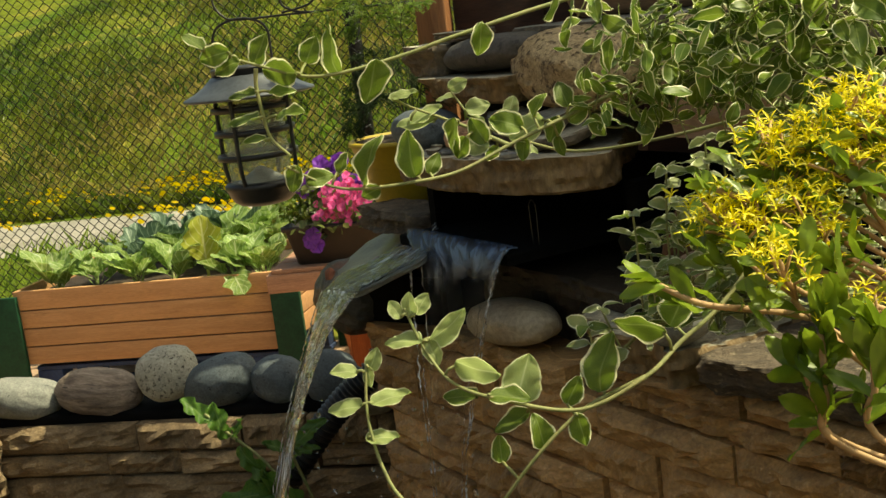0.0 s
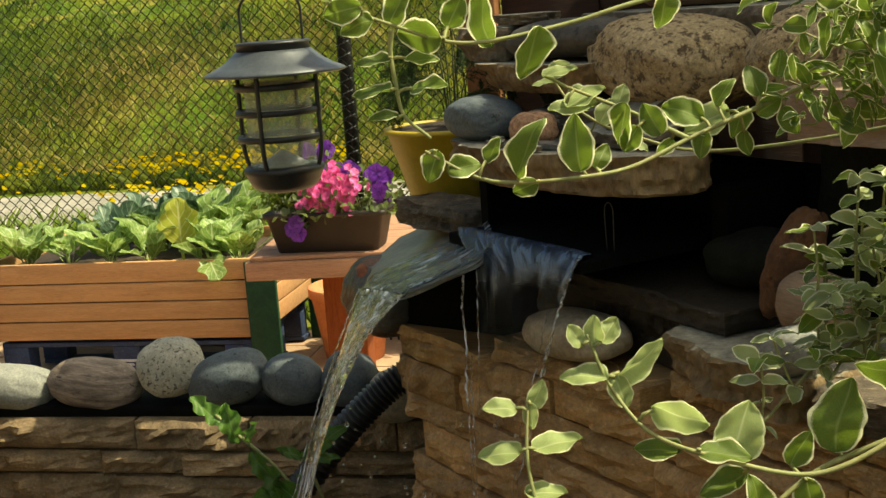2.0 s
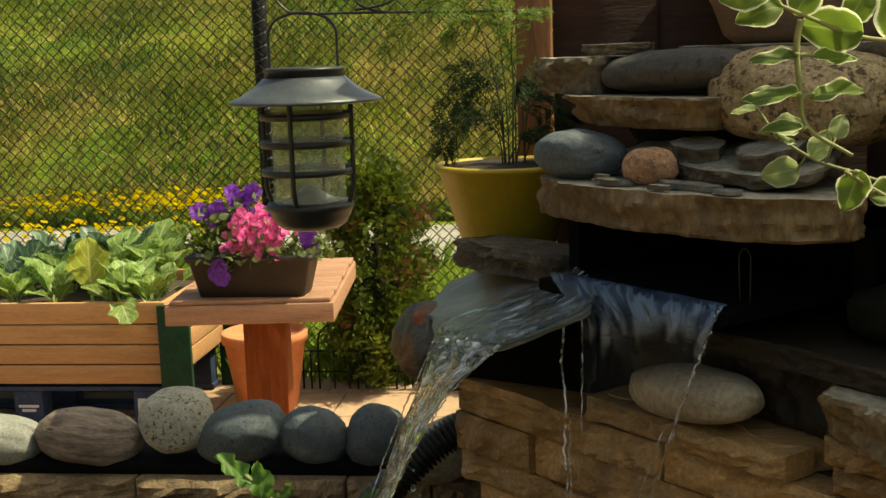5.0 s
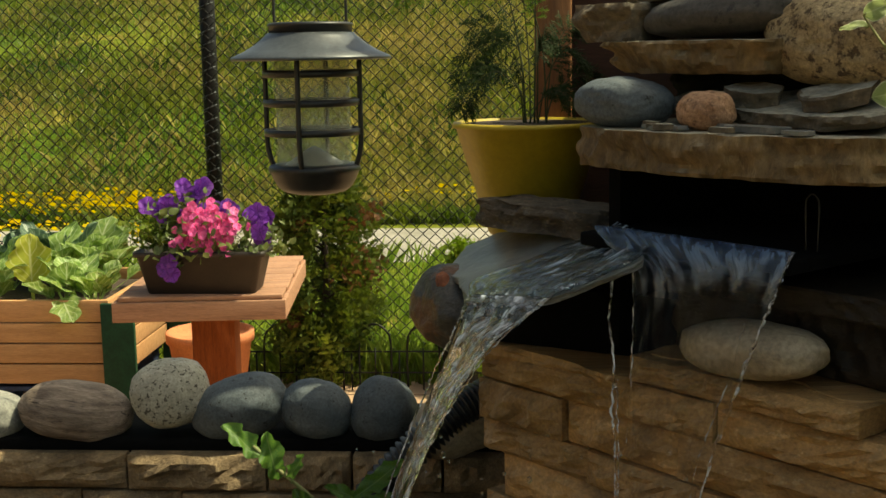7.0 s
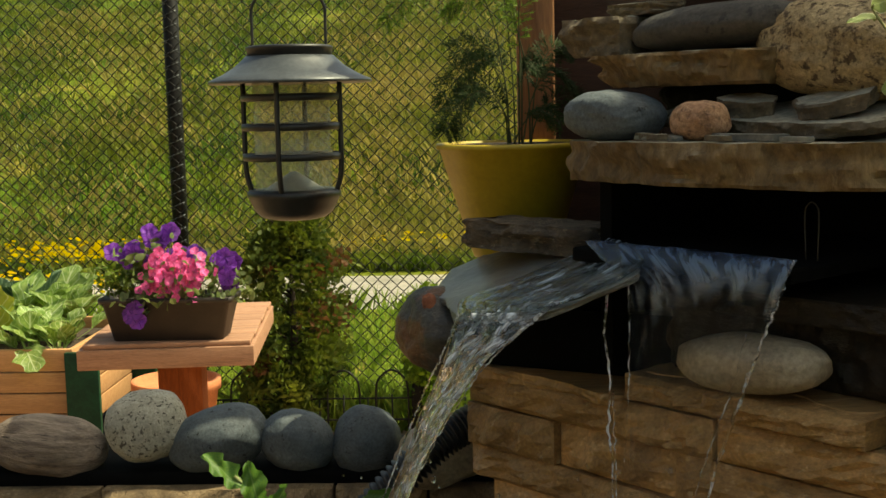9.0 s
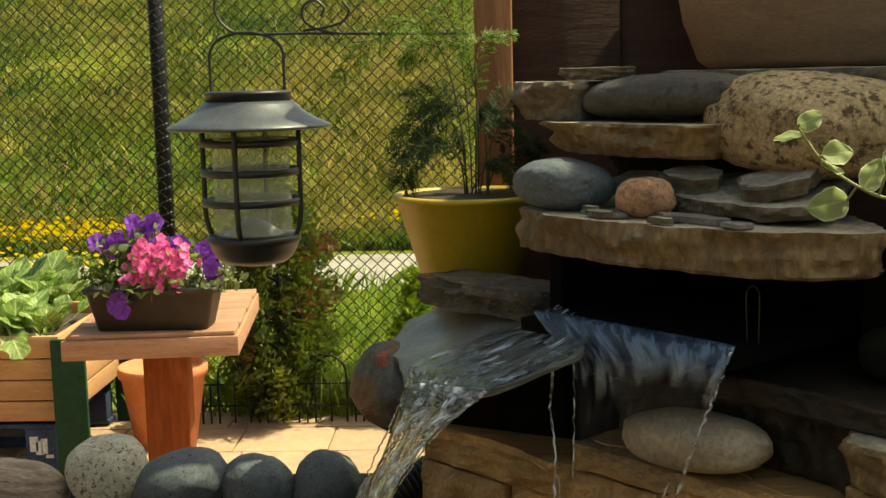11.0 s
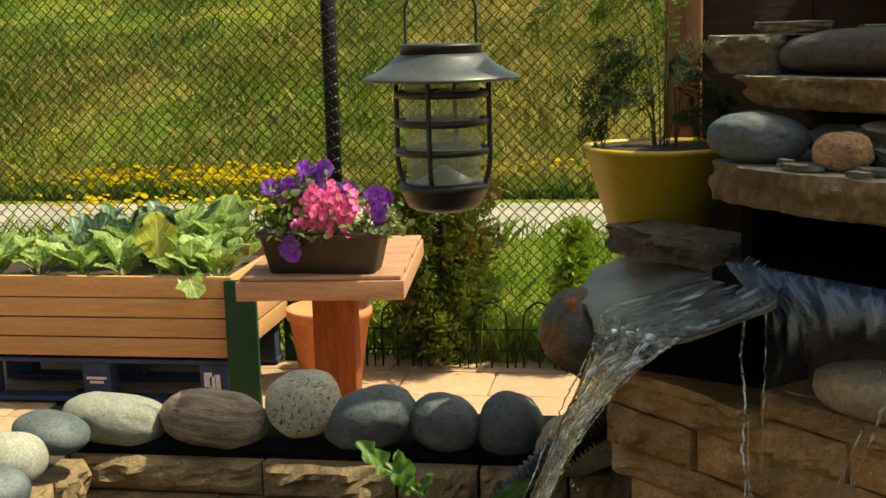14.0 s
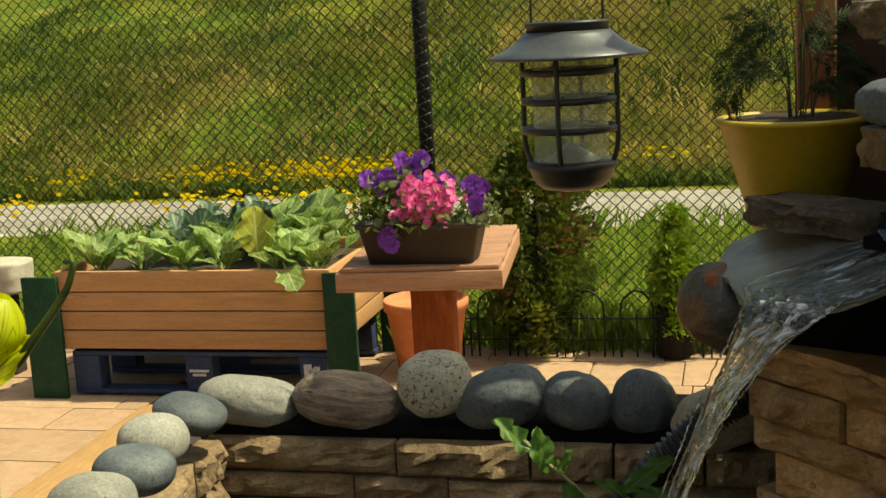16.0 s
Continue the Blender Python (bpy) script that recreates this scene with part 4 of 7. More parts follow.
SLATE = FOUNTAIN @ Matrix.Translation((0, 0, on_slate(0, 0))) @ Matrix(((1, 0, 0, 0), (0, 1, 0, 0), (0.22, -0.35, 1, 0), (0, 0, 0, 1)))
slab("slate_spout", [(-0.132, -0.060), (-0.104, -0.020), (-0.078, 0.000), (-0.056, 0.010), (-0.032, 0.027), (-0.006, 0.045), (0.03, 0.053), (0.068, 0.059), (0.094, 0.060), (0.113, 0.042), (0.128, 0.020), (0.112, 0.006), (0.068, -0.018), (0.035, -0.05), (-0.02, -0.09), (-0.10, -0.09)], -0.0055, 0.0, 51, M_SLATE, "wet blue-grey slate that carries the side spout", m=SLATE, rough=0.0025, top_rough=0.0010, count=300, under=0.02)
UNDER_SLATE = FOUNTAIN @ Matrix.Translation((0, 0, on_slate(0, 0) - 0.0145)) @ Matrix(((1, 0, 0, 0), (0, 1, 0, 0), (0.20, -0.30, 1, 0), (0, 0, 0, 1)))
slab("slate_shim", [(-0.142, -0.045), (-0.118, -0.012), (-0.085, -0.006), (-0.06, -0.02), (-0.05, -0.08), (-0.11, -0.085)], -0.007, 0.0035, 55, M_SLATE, "thin grey slate tucked under the spout", m=UNDER_SLATE, rough=0.002, count=140, layers=6)
slab("flat_rock", fline([(-0.086, -0.075), (-0.089, -0.038), (-0.05, -0.029), (0.0, -0.031), (0.034, -0.033), (0.036, -0.080)]), 1.5705, 1.5895, 52, M_DARKFLAT, "dark weathered flat rock beside the spillway", rough=0.008, count=500, top_rough=0.003)
rock("rust_boulder", fp(-0.082, -0.020, 1.507), (0.086, 0.08, 0.063), M_RUST, "wet boulder with rust stains under the slate", "boulder", (0, 12, FROT), 53, rough=0.10, sub=5, power=2.5)
rock("rust_chip", fp(-0.077, 0.008, 1.5300), (0.013, 0.010, 0.021), M_RUSTCHIP, "orange rusty chip wedged beside the slate", "stone chip", (0, -24, FROT), 56, rough=0.2, sub=4, power=2.0)
rock("small_rock", fp(0.028, -0.10, 1.593), (0.05, 0.04, 0.026), M_PALESTONE, "small pale stone beside the yellow pot", "stone", (0, 0, FROT), 54, rough=0.08, sub=3)

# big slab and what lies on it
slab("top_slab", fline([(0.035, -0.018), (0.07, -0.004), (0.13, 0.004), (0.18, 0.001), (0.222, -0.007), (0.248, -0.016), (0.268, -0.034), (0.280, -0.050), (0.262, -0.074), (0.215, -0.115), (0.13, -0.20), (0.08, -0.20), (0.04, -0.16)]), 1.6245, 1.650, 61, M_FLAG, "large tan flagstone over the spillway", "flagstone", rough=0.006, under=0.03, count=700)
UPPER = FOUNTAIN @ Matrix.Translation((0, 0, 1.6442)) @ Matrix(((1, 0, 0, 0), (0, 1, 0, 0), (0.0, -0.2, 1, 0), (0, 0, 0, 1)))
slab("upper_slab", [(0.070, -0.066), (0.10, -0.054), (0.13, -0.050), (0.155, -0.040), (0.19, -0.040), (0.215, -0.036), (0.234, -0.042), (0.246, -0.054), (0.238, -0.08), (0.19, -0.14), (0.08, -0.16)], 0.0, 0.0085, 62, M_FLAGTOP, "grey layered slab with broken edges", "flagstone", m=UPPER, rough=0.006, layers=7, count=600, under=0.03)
for out_, zz, sd, lab, tilt_ in [
    ([(0.131, -0.068), (0.129, -0.054), (0.140, -0.047), (0.158, -0.048), (0.168, -0.058), (0.160, -0.074), (0.142, -0.078)], 0.0115, 63, "small angular grey stone flake", Matrix(((1, 0, 0, 0), (0, 1, 0, 0), (-0.10, 0.05, 1, 0.016), (0, 0, 0, 1)))),
    ([(0.178, -0.062), (0.193, -0.046), (0.212, -0.041), (0.234, -0.052), (0.226, -0.076), (0.196, -0.082)], 0.0095, 64, "flat pointed grey stone flake", Matrix(((1, 0, 0, 0), (0, 1, 0, 0), (0.12, -0.08, 1, -0.0285), (0, 0, 0, 1)))),
    ([(0.112, -0.070), (0.121, -0.058), (0.138, -0.056), (0.142, -0.072), (0.125, -0.082)], 0.004, 60, "thin grey stone chip", Matrix.Identity(4)),
]:
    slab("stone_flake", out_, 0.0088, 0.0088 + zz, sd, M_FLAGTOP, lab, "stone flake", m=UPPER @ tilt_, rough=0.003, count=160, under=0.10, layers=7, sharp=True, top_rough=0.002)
slab("slate_chip", fline([(0.145, -0.022), (0.165, -0.012), (0.20, -0.012), (0.205, -0.02), (0.18, -0.028)]), 1.651, 1.6545, 65, M_SLATE, "thin slate chip lying on the slab", "slate chip", rough=0.002, count=90, layers=3, sharp=True)
slab("slate_chip", fline([(0.10, -0.010), (0.115, -0.003), (0.135, -0.004), (0.137, -0.012), (0.118, -0.015)]), 1.651, 1.6535, 66, M_SLATE, "small dark slate chip on the slab", "slate chip", rough=0.0015, count=80, layers=3, sharp=True)
for u, n, r, sd in [(0.112, -0.010, 0.010, 1), (0.125, -0.004, 0.007, 2), (0.170, -0.004, 0.009, 4), (0.215, -0.014, 0.011, 6), (0.100, -0.022, 0.007, 8), (0.185, -0.026, 0.007, 9)]:
    out_ = [(u + r * (1 + 0.3 * math.sin(sd * 3 + k)) * math.cos(k * 1.256), n + 0.55 * r * (1 + 0.3 * math.cos(sd * 5 + k * 2)) * math.sin(k * 1.256)) for k in range(5)]
    slab("stone_chip", fline(out_), 1.651, 1.6535 + 0.0006 * (sd % 3), 300 + sd, M_FLAGTOP if sd % 3 else M_SLATE, "small broken stone chip on the big slab", "stone chip", rough=0.001, count=40, layers=3, sharp=True)
rock("grey_pebble", fp(0.0625, -0.034, 1.6655), (0.070, 0.050, 0.0315), M_DARKPEBBLE, "smooth blue-grey pebble on the big slab", "pebble", (0, 4, FROT), 66, rough=0.10, freq=1.1, sub=5, power=2.4)
rock("red_pebble", fp(0.138, -0.026, 1.662), (0.036, 0.032, 0.024), M_REDSTONE, "rough reddish pebble on the big slab", "pebble", (0, 0, FROT), 67, rough=0.08, pits=0.05, sub=5)
rock("pitted_rock", fp(0.200, -0.105, 1.7035), (0.132, 0.10, 0.062), M_PITTED, "large pitted tan rock on the fountain", "rock", (0, 4, FROT), 68, rough=0.08, pits=0.05, sub=5, power=2.5, freq=1.3)
rock("pitted_rock", fp(0.318, -0.125, 1.700), (0.10, 0.085, 0.076), M_PITTED, "brown pitted rock beside the large one", "rock", (0, -4, FROT + 20), 69, rough=0.10, pits=0.04, sub=5, power=2.5, freq=1.3)
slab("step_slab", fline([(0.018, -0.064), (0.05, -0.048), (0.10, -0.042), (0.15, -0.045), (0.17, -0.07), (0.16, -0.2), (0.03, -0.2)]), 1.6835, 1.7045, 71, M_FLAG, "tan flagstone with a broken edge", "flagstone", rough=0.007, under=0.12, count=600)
slab("step_block", fline([(0.045, -0.2), (0.05, -0.10), (0.1, -0.095), (0.15, -0.10), (0.15, -0.2)]), 1.666, 1.684, 72, M_SHADEROCK, "block coloured dark for the shaded gap between the flagstones", "stone block", rough=0.004)
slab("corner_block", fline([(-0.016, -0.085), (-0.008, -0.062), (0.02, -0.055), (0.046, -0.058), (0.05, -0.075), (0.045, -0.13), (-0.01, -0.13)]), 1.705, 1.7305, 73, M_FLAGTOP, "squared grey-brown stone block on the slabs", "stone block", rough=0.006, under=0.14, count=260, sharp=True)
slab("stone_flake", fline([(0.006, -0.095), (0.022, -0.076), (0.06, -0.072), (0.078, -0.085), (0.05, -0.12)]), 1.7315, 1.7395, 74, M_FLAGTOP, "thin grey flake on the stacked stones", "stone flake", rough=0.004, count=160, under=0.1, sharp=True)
rock("dark_oval_stone", fp(0.108, -0.082, 1.7205), (0.128, 0.06, 0.029), M_DARKOVAL, "long dark grey oval stone", "stone", (0, -3, FROT), 75, rough=0.07, freq=1.1, sub=5)
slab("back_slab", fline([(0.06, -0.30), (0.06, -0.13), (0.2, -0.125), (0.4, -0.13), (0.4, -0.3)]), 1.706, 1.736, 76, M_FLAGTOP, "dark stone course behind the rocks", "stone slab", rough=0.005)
slab("side_block", fline([(0.338, -0.14), (0.342, -0.058), (0.38, -0.05), (0.43, -0.055), (0.45, -0.14)]), 1.6625, 1.692, 77, M_CLAY, "brown squared block under the trailing vines", "stone block", rough=0.004)
slab("back_block", fline([(0.262, -0.27), (0.285, -0.155), (0.33, -0.135), (0.42, -0.13), (0.5, -0.13), (0.62, -0.13), (0.62, -0.27)]), 1.563, 1.661, 78, M_SHADEROCK, "stones coloured black for the shaded hollow behind the spillway", "stone block", rough=0.006)
rock("dark_green_rock", fp(0.285, -0.095, 1.579), (0.085, 0.06, 0.036), M_SHADEROCK, "green-black rock with the spillway's shade in its colour", "rock", (0, -6, FROT), 80, rough=0.09)
rock("tan_round_rock", fp(0.374, -0.045, 1.5720), (0.042, 0.04, 0.040), M_CLAY, "tan rounded rock beside the orange one", "rock", (0, 0, FROT), 81, rough=0.08, sub=4)
rock("grey_rock", fp(0.396, -0.006, 1.5590), (0.040, 0.034, 0.026), M_GREYPEBBLE, "small grey rock on the rough block", "rock", (0, -24, FROT), 82, rough=0.08, sub=4)
rod("wire_clip", smooth_line([fp(0.209, -0.03, 1.584), fp(0.208, -0.03, 1.609), fp(0.2095, -0.03, 1.6145), fp(0.2125, -0.03, 1.6165), fp(0.2155, -0.03, 1.6145), fp(0.217, -0.03, 1.609), fp(0.2165, -0.03, 1.584)], 5), 0.00045, M_BLACKMETAL)
tagged(bpy.data.objects["wire_clip"], "thin bent wire clip on the spillway lip", "clip")
rock("orange_rock", fp(0.346, -0.058, 1.590), (0.028, 0.03, 0.074), M_ORANGEROCK, "orange-brown upright rock beside the spillway", "rock", (0, 28, FROT), 79, rough=0.16, sub=5, power=2.2)


# ---- water ----
def with_uv(me, uvs):
    uv = me.uv_layers.new(name="UVMap")
    for loop in me.loops:
        uv.data[loop.index].uv = uvs[loop.vertex_index]
    return me


def loft(name, rows, thick, mat_, seed, parent, cols=26, amp=0.002, freq=60.0, same=False, label=""):
    """A body of water between a left and a right edge, row by row; thick is its depth as a function of 0..1."""
    left = smooth_line([r[0] for r in rows], 8)
    right = smooth_line([r[1] for r in rows], 8)
    n = len(left)
    verts, faces, uvs = [], [], []
    for i in range(n):
        t = i / (n - 1)
        a, b = left[i], right[i]
        d0 = (left[min(i + 1, n - 1)] + right[min(i + 1, n - 1)] - left[max(i - 1, 0)] - right[max(i - 1, 0)]).normalized()
        nor = (b - a).cross(d0).normalized()
        for side in (1, -1):
            for j in range(cols + 1):
                s = j / cols
                p = a.lerp(b, s)
                body = math.sqrt(max(0.0, 1 - (2 * s - 1) ** 6)) * 0.8 + 0.2
                face = 0 if same else side
                w = noise.noise((s * freq * 0.22 + seed, t * 7, face * 0.7)) + 0.6 * noise.noise((s * freq * 0.5, t * 16 + seed, face))
                h = side * thick(t) * body * 0.5 + amp * w * min(1, t * 3 + 0.08)
                verts.append(p + nor * h + (b - a).normalized() * amp * 1.2 * noise.noise((t * 22, side, seed + (0 if s < 0.5 else 5))) * (1 if j in (0, cols) else 0.3))
                uvs.append((s, t))
    w = cols + 1
    for i in range(n - 1):
        for side in (0, 1):
            q = i * 2 * w + side * w
            for j in range(cols):
                f = (q + j, q + j + 1, q + 2 * w + j + 1, q + 2 * w + j)
                faces.append(f if side == 0 else f[::-1])
        q = i * 2 * w
        faces.append((q, q + 2 * w, q + 3 * w, q + w))
        faces.append((q + cols, q + w + cols, q + 3 * w + cols, q + 2 * w + cols))
    for q in (0, (n - 1) * 2 * w):
        for j in range(cols):
            faces.append((q + j, q + w + j, q + w + j + 1, q + j + 1))
    me = mesh_of(verts, faces, name)
    uv = me.uv_layers.new(name="UVMap")
    for loop in me.loops:
        uv.data[loop.index].uv = uvs[loop.vertex_index]
    bm = bmesh.new()
    bm.from_mesh(me)
    bmesh.ops.recalc_face_normals(bm, faces=bm.faces)
    bm.to_mesh(me)
    bm.free()
    me.transform(Matrix.Translation(-Vector(parent.location)))
    return part_of(name, me, mat_, parent, label)


stream = thing("side_stream", fp(0.05, 0.03, 1.56), "clear stream running over the slate and pouring off", "water")
fall = thing("waterfall", fp(0.15, 0.0, 1.585), "thin bluish sheet of water falling off the spillway lip", "water")


def slate_row(a, b, up=0.0022):
    return tuple(fp(u, n, on_slate(u, n, up)) for u, n in (a, b))


loft("film", [
    (fp(0.052, -0.038, 1.5845), fp(0.118, -0.004, 1.5850)), slate_row((0.036, -0.029), (0.127, 0.012), 0.003), slate_row((0.012, -0.013), (0.126, 0.030)),
    slate_row((-0.010, 0.007), (0.119, 0.044)), slate_row((-0.026, 0.022), (0.108, 0.056)), slate_row((-0.010, 0.040), (0.098, 0.0605)), (fp(0.008, 0.054, 1.5395), fp(0.094, 0.063, 1.5515))],
    lambda t: 0.0030, M_FILM, 5, stream, amp=0.0010, freq=30, cols=40, label="thin rippled film of water on the slate")
loft("pouring_sheet", [
    (fp(0.008, 0.054, 1.5405), fp(0.094, 0.063, 1.5520)), (fp(0.009, 0.062, 1.527), fp(0.078, 0.067, 1.539)), (fp(0.006, 0.068, 1.510), fp(0.055, 0.071, 1.522)),
    (fp(0.001, 0.073, 1.492), fp(0.038, 0.075, 1.502)), (fp(-0.005, 0.078, 1.476), fp(0.025, 0.079, 1.485)), (fp(-0.009, 0.084, 1.457), fp(0.013, 0.084, 1.464)),
    (fp(-0.014, 0.09, 1.436), fp(0.005, 0.09, 1.443)), (fp(-0.020, 0.096, 1.413), fp(-0.002, 0.096, 1.421)), (fp(-0.034, 0.108, 1.36), fp(-0.012, 0.108, 1.37)),
    (fp(-0.054, 0.12, 1.28), fp(-0.024, 0.12, 1.28)), (fp(-0.080, 0.13, 1.17), fp(-0.042, 0.13, 1.17)), (fp(-0.095, 0.14, 1.045), fp(-0.05, 0.14, 1.045))],
    lambda t: 0.0026 + 0.005 * min(1, t * 1.3), M_FLOW, 3, stream, amp=0.0016, freq=34, label="clear twisting water pouring down")
loft("falling_sheet", [
    (fp(0.064, -0.012, 1.5852), fp(0.2155, -0.012, 1.5852)), (fp(0.067, -0.002, 1.5866), fp(0.2215, -0.002, 1.5866)), (fp(0.088, 0.008, 1.5795), fp(0.2245, 0.007, 1.5835)), (fp(0.112, 0.013, 1.566), fp(0.2235, 0.012, 1.575)),
    (fp(0.120, 0.017, 1.550), fp(0.221, 0.016, 1.563)), (fp(0.123, 0.020, 1.533), fp(0.217, 0.019, 1.549)), (fp(0.125, 0.023, 1.510), fp(0.211, 0.022, 1.530)), (fp(0.128, 0.026, 1.482), fp(0.203, 0.026, 1.503)),
    (fp(0.130, 0.030, 1.45), fp(0.193, 0.03, 1.47)), (fp(0.134, 0.036, 1.35), fp(0.165, 0.036, 1.35)), (fp(0.136, 0.04, 1.05), fp(0.15, 0.04, 1.05))],
    lambda t: 0.0018, M_FALL, 9, fall, amp=0.0016, cols=80, freq=70, same=True, label="bluish streaked sheet that thins out as it falls")

def strand(points, r, seed):
    line = smooth_line(points, 14)
    out = [p + Vector((noise.noise((i * 0.35, seed, 0)), noise.noise((i * 0.35, seed, 4)), 0)) * 0.0016 for i, p in enumerate(line)]
    v, f = tube_data(out, lambda t: r * (0.55 + 0.9 * abs(noise.noise((t * 38, seed, 2)))), 7)
    return v, f


def build_strands():
    for owner, pts, r, sd in [
        (fall, [fp(0.102, 0.018, 1.562), fp(0.104, 0.020, 1.553), fp(0.104, 0.022, 1.534), fp(0.111, 0.025, 1.507), fp(0.112, 0.028, 1.478), fp(0.118, 0.031, 1.448), fp(0.122, 0.036, 1.30), fp(0.126, 0.04, 1.05)], 0.0010, 1),
        (fall, [fp(0.108, 0.019, 1.50), fp(0.114, 0.025, 1.475), fp(0.118, 0.028, 1.44), fp(0.125, 0.035, 1.30), fp(0.13, 0.04, 1.05)], 0.0007, 4),
        (fall, [fp(0.119, 0.017, 1.566), fp(0.122, 0.020, 1.54), fp(0.123, 0.022, 1.51), fp(0.122, 0.025, 1.46)], 0.0005, 11),
        (fall, [fp(0.2235, 0.003, 1.588), fp(0.2245, 0.010, 1.581), fp(0.2225, 0.016, 1.566), fp(0.217, 0.020, 1.549), fp(0.211, 0.023, 1.530), fp(0.203, 0.027, 1.503), fp(0.193, 0.031, 1.47), fp(0.175, 0.034, 1.40), fp(0.155, 0.038, 1.27), fp(0.14, 0.04, 1.05)], 0.0011, 2),
        (fall, [fp(0.205, 0.02, 1.548), fp(0.199, 0.023, 1.520), fp(0.190, 0.027, 1.490), fp(0.180, 0.031, 1.455), fp(0.16, 0.035, 1.36)], 0.0005, 13),
        (fall, [fp(0.212, 0.02, 1.535), fp(0.203, 0.023, 1.508), fp(0.194, 0.026, 1.480), fp(0.184, 0.03, 1.445)], 0.0006, 3),

        (stream, [fp(0.008, 0.056, 1.5405), fp(0.009, 0.064, 1.527), fp(0.004, 0.070, 1.510), fp(-0.004, 0.075, 1.492), fp(-0.008, 0.080, 1.476), fp(-0.014, 0.086, 1.457), fp(-0.019, 0.092, 1.436), fp(-0.026, 0.098, 1.413), fp(-0.04, 0.11, 1.36)], 0.0008, 5),
        (stream, [fp(0.094, 0.064, 1.5525), fp(0.078, 0.069, 1.539), fp(0.055, 0.073, 1.522), fp(0.038, 0.077, 1.502), fp(0.025, 0.081, 1.485), fp(0.013, 0.086, 1.464), fp(0.005, 0.092, 1.443), fp(-0.002, 0.098, 1.421), fp(-0.010, 0.11, 1.37)], 0.0012, 6),
        (stream, [fp(0.088, 0.066, 1.5475), fp(0.070, 0.070, 1.532), fp(0.050, 0.074, 1.513), fp(0.036, 0.078, 1.494), fp(0.020, 0.083, 1.470), fp(0.009, 0.090, 1.445)], 0.0007, 8),
        (stream, [fp(0.044, 0.071, 1.526), fp(0.028, 0.075, 1.505), fp(0.013, 0.080, 1.480), fp(0.003, 0.087, 1.453), fp(-0.008, 0.096, 1.42)], 0.0006, 7),
    ]:
        v, f = strand(pts, r, sd)
        me = with_uv(mesh_of([q - Vector(owner.location) for q in v], f), [(q[0] * 60, q[2] * 60) for q in v])
        part_of("strand", me, M_STRAND, owner, "bright twisting strand of water")
    bm = bmesh.new()
    rs = np.random.RandomState(12)
    for k in range(84):
        if k < 52:
            p = fp(rs.uniform(-0.06, 0.08), rs.uniform(0.03, 0.11), rs.uniform(1.30, 1.44))
        else:
            p = fp(rs.uniform(0.06, 0.24), rs.uniform(0.02, 0.08), rs.uniform(1.32, 1.48))
        r = rs.uniform(0.0006, 0.0019)
        bmesh.ops.create_icosphere(bm, subdivisions=2, radius=r, matrix=Matrix.Translation(p) @ Matrix.Diagonal((1, 1, rs.uniform(0.9, 1.5), 1)))
    tagged(part("water_drops", bm, M_DROP), "clear drops flying off the falling water", "water", kind="stuff")


build_strands()


# ---- hose and pond plants ----
def build_hose():
    line = smooth_line([(-0.02, 0.76, 1.432), (-0.053, 0.742, 1.418), (-0.09, 0.735, 1.386), (-0.135, 0.735, 1.335), (-0.18, 0.73, 1.275), (-0.21, 0.72, 1.18), (-0.22, 0.70, 1.06)], 50)
    v, f = tube_data(line, lambda t: 0.0128 + 0.0022 * math.sin(t * 300 * 1.25), 16)
    tagged(part_of("hose", mesh_of(v, f), M_HOSE), "black corrugated pump hose hanging into the pond", "hose")


build_hose()


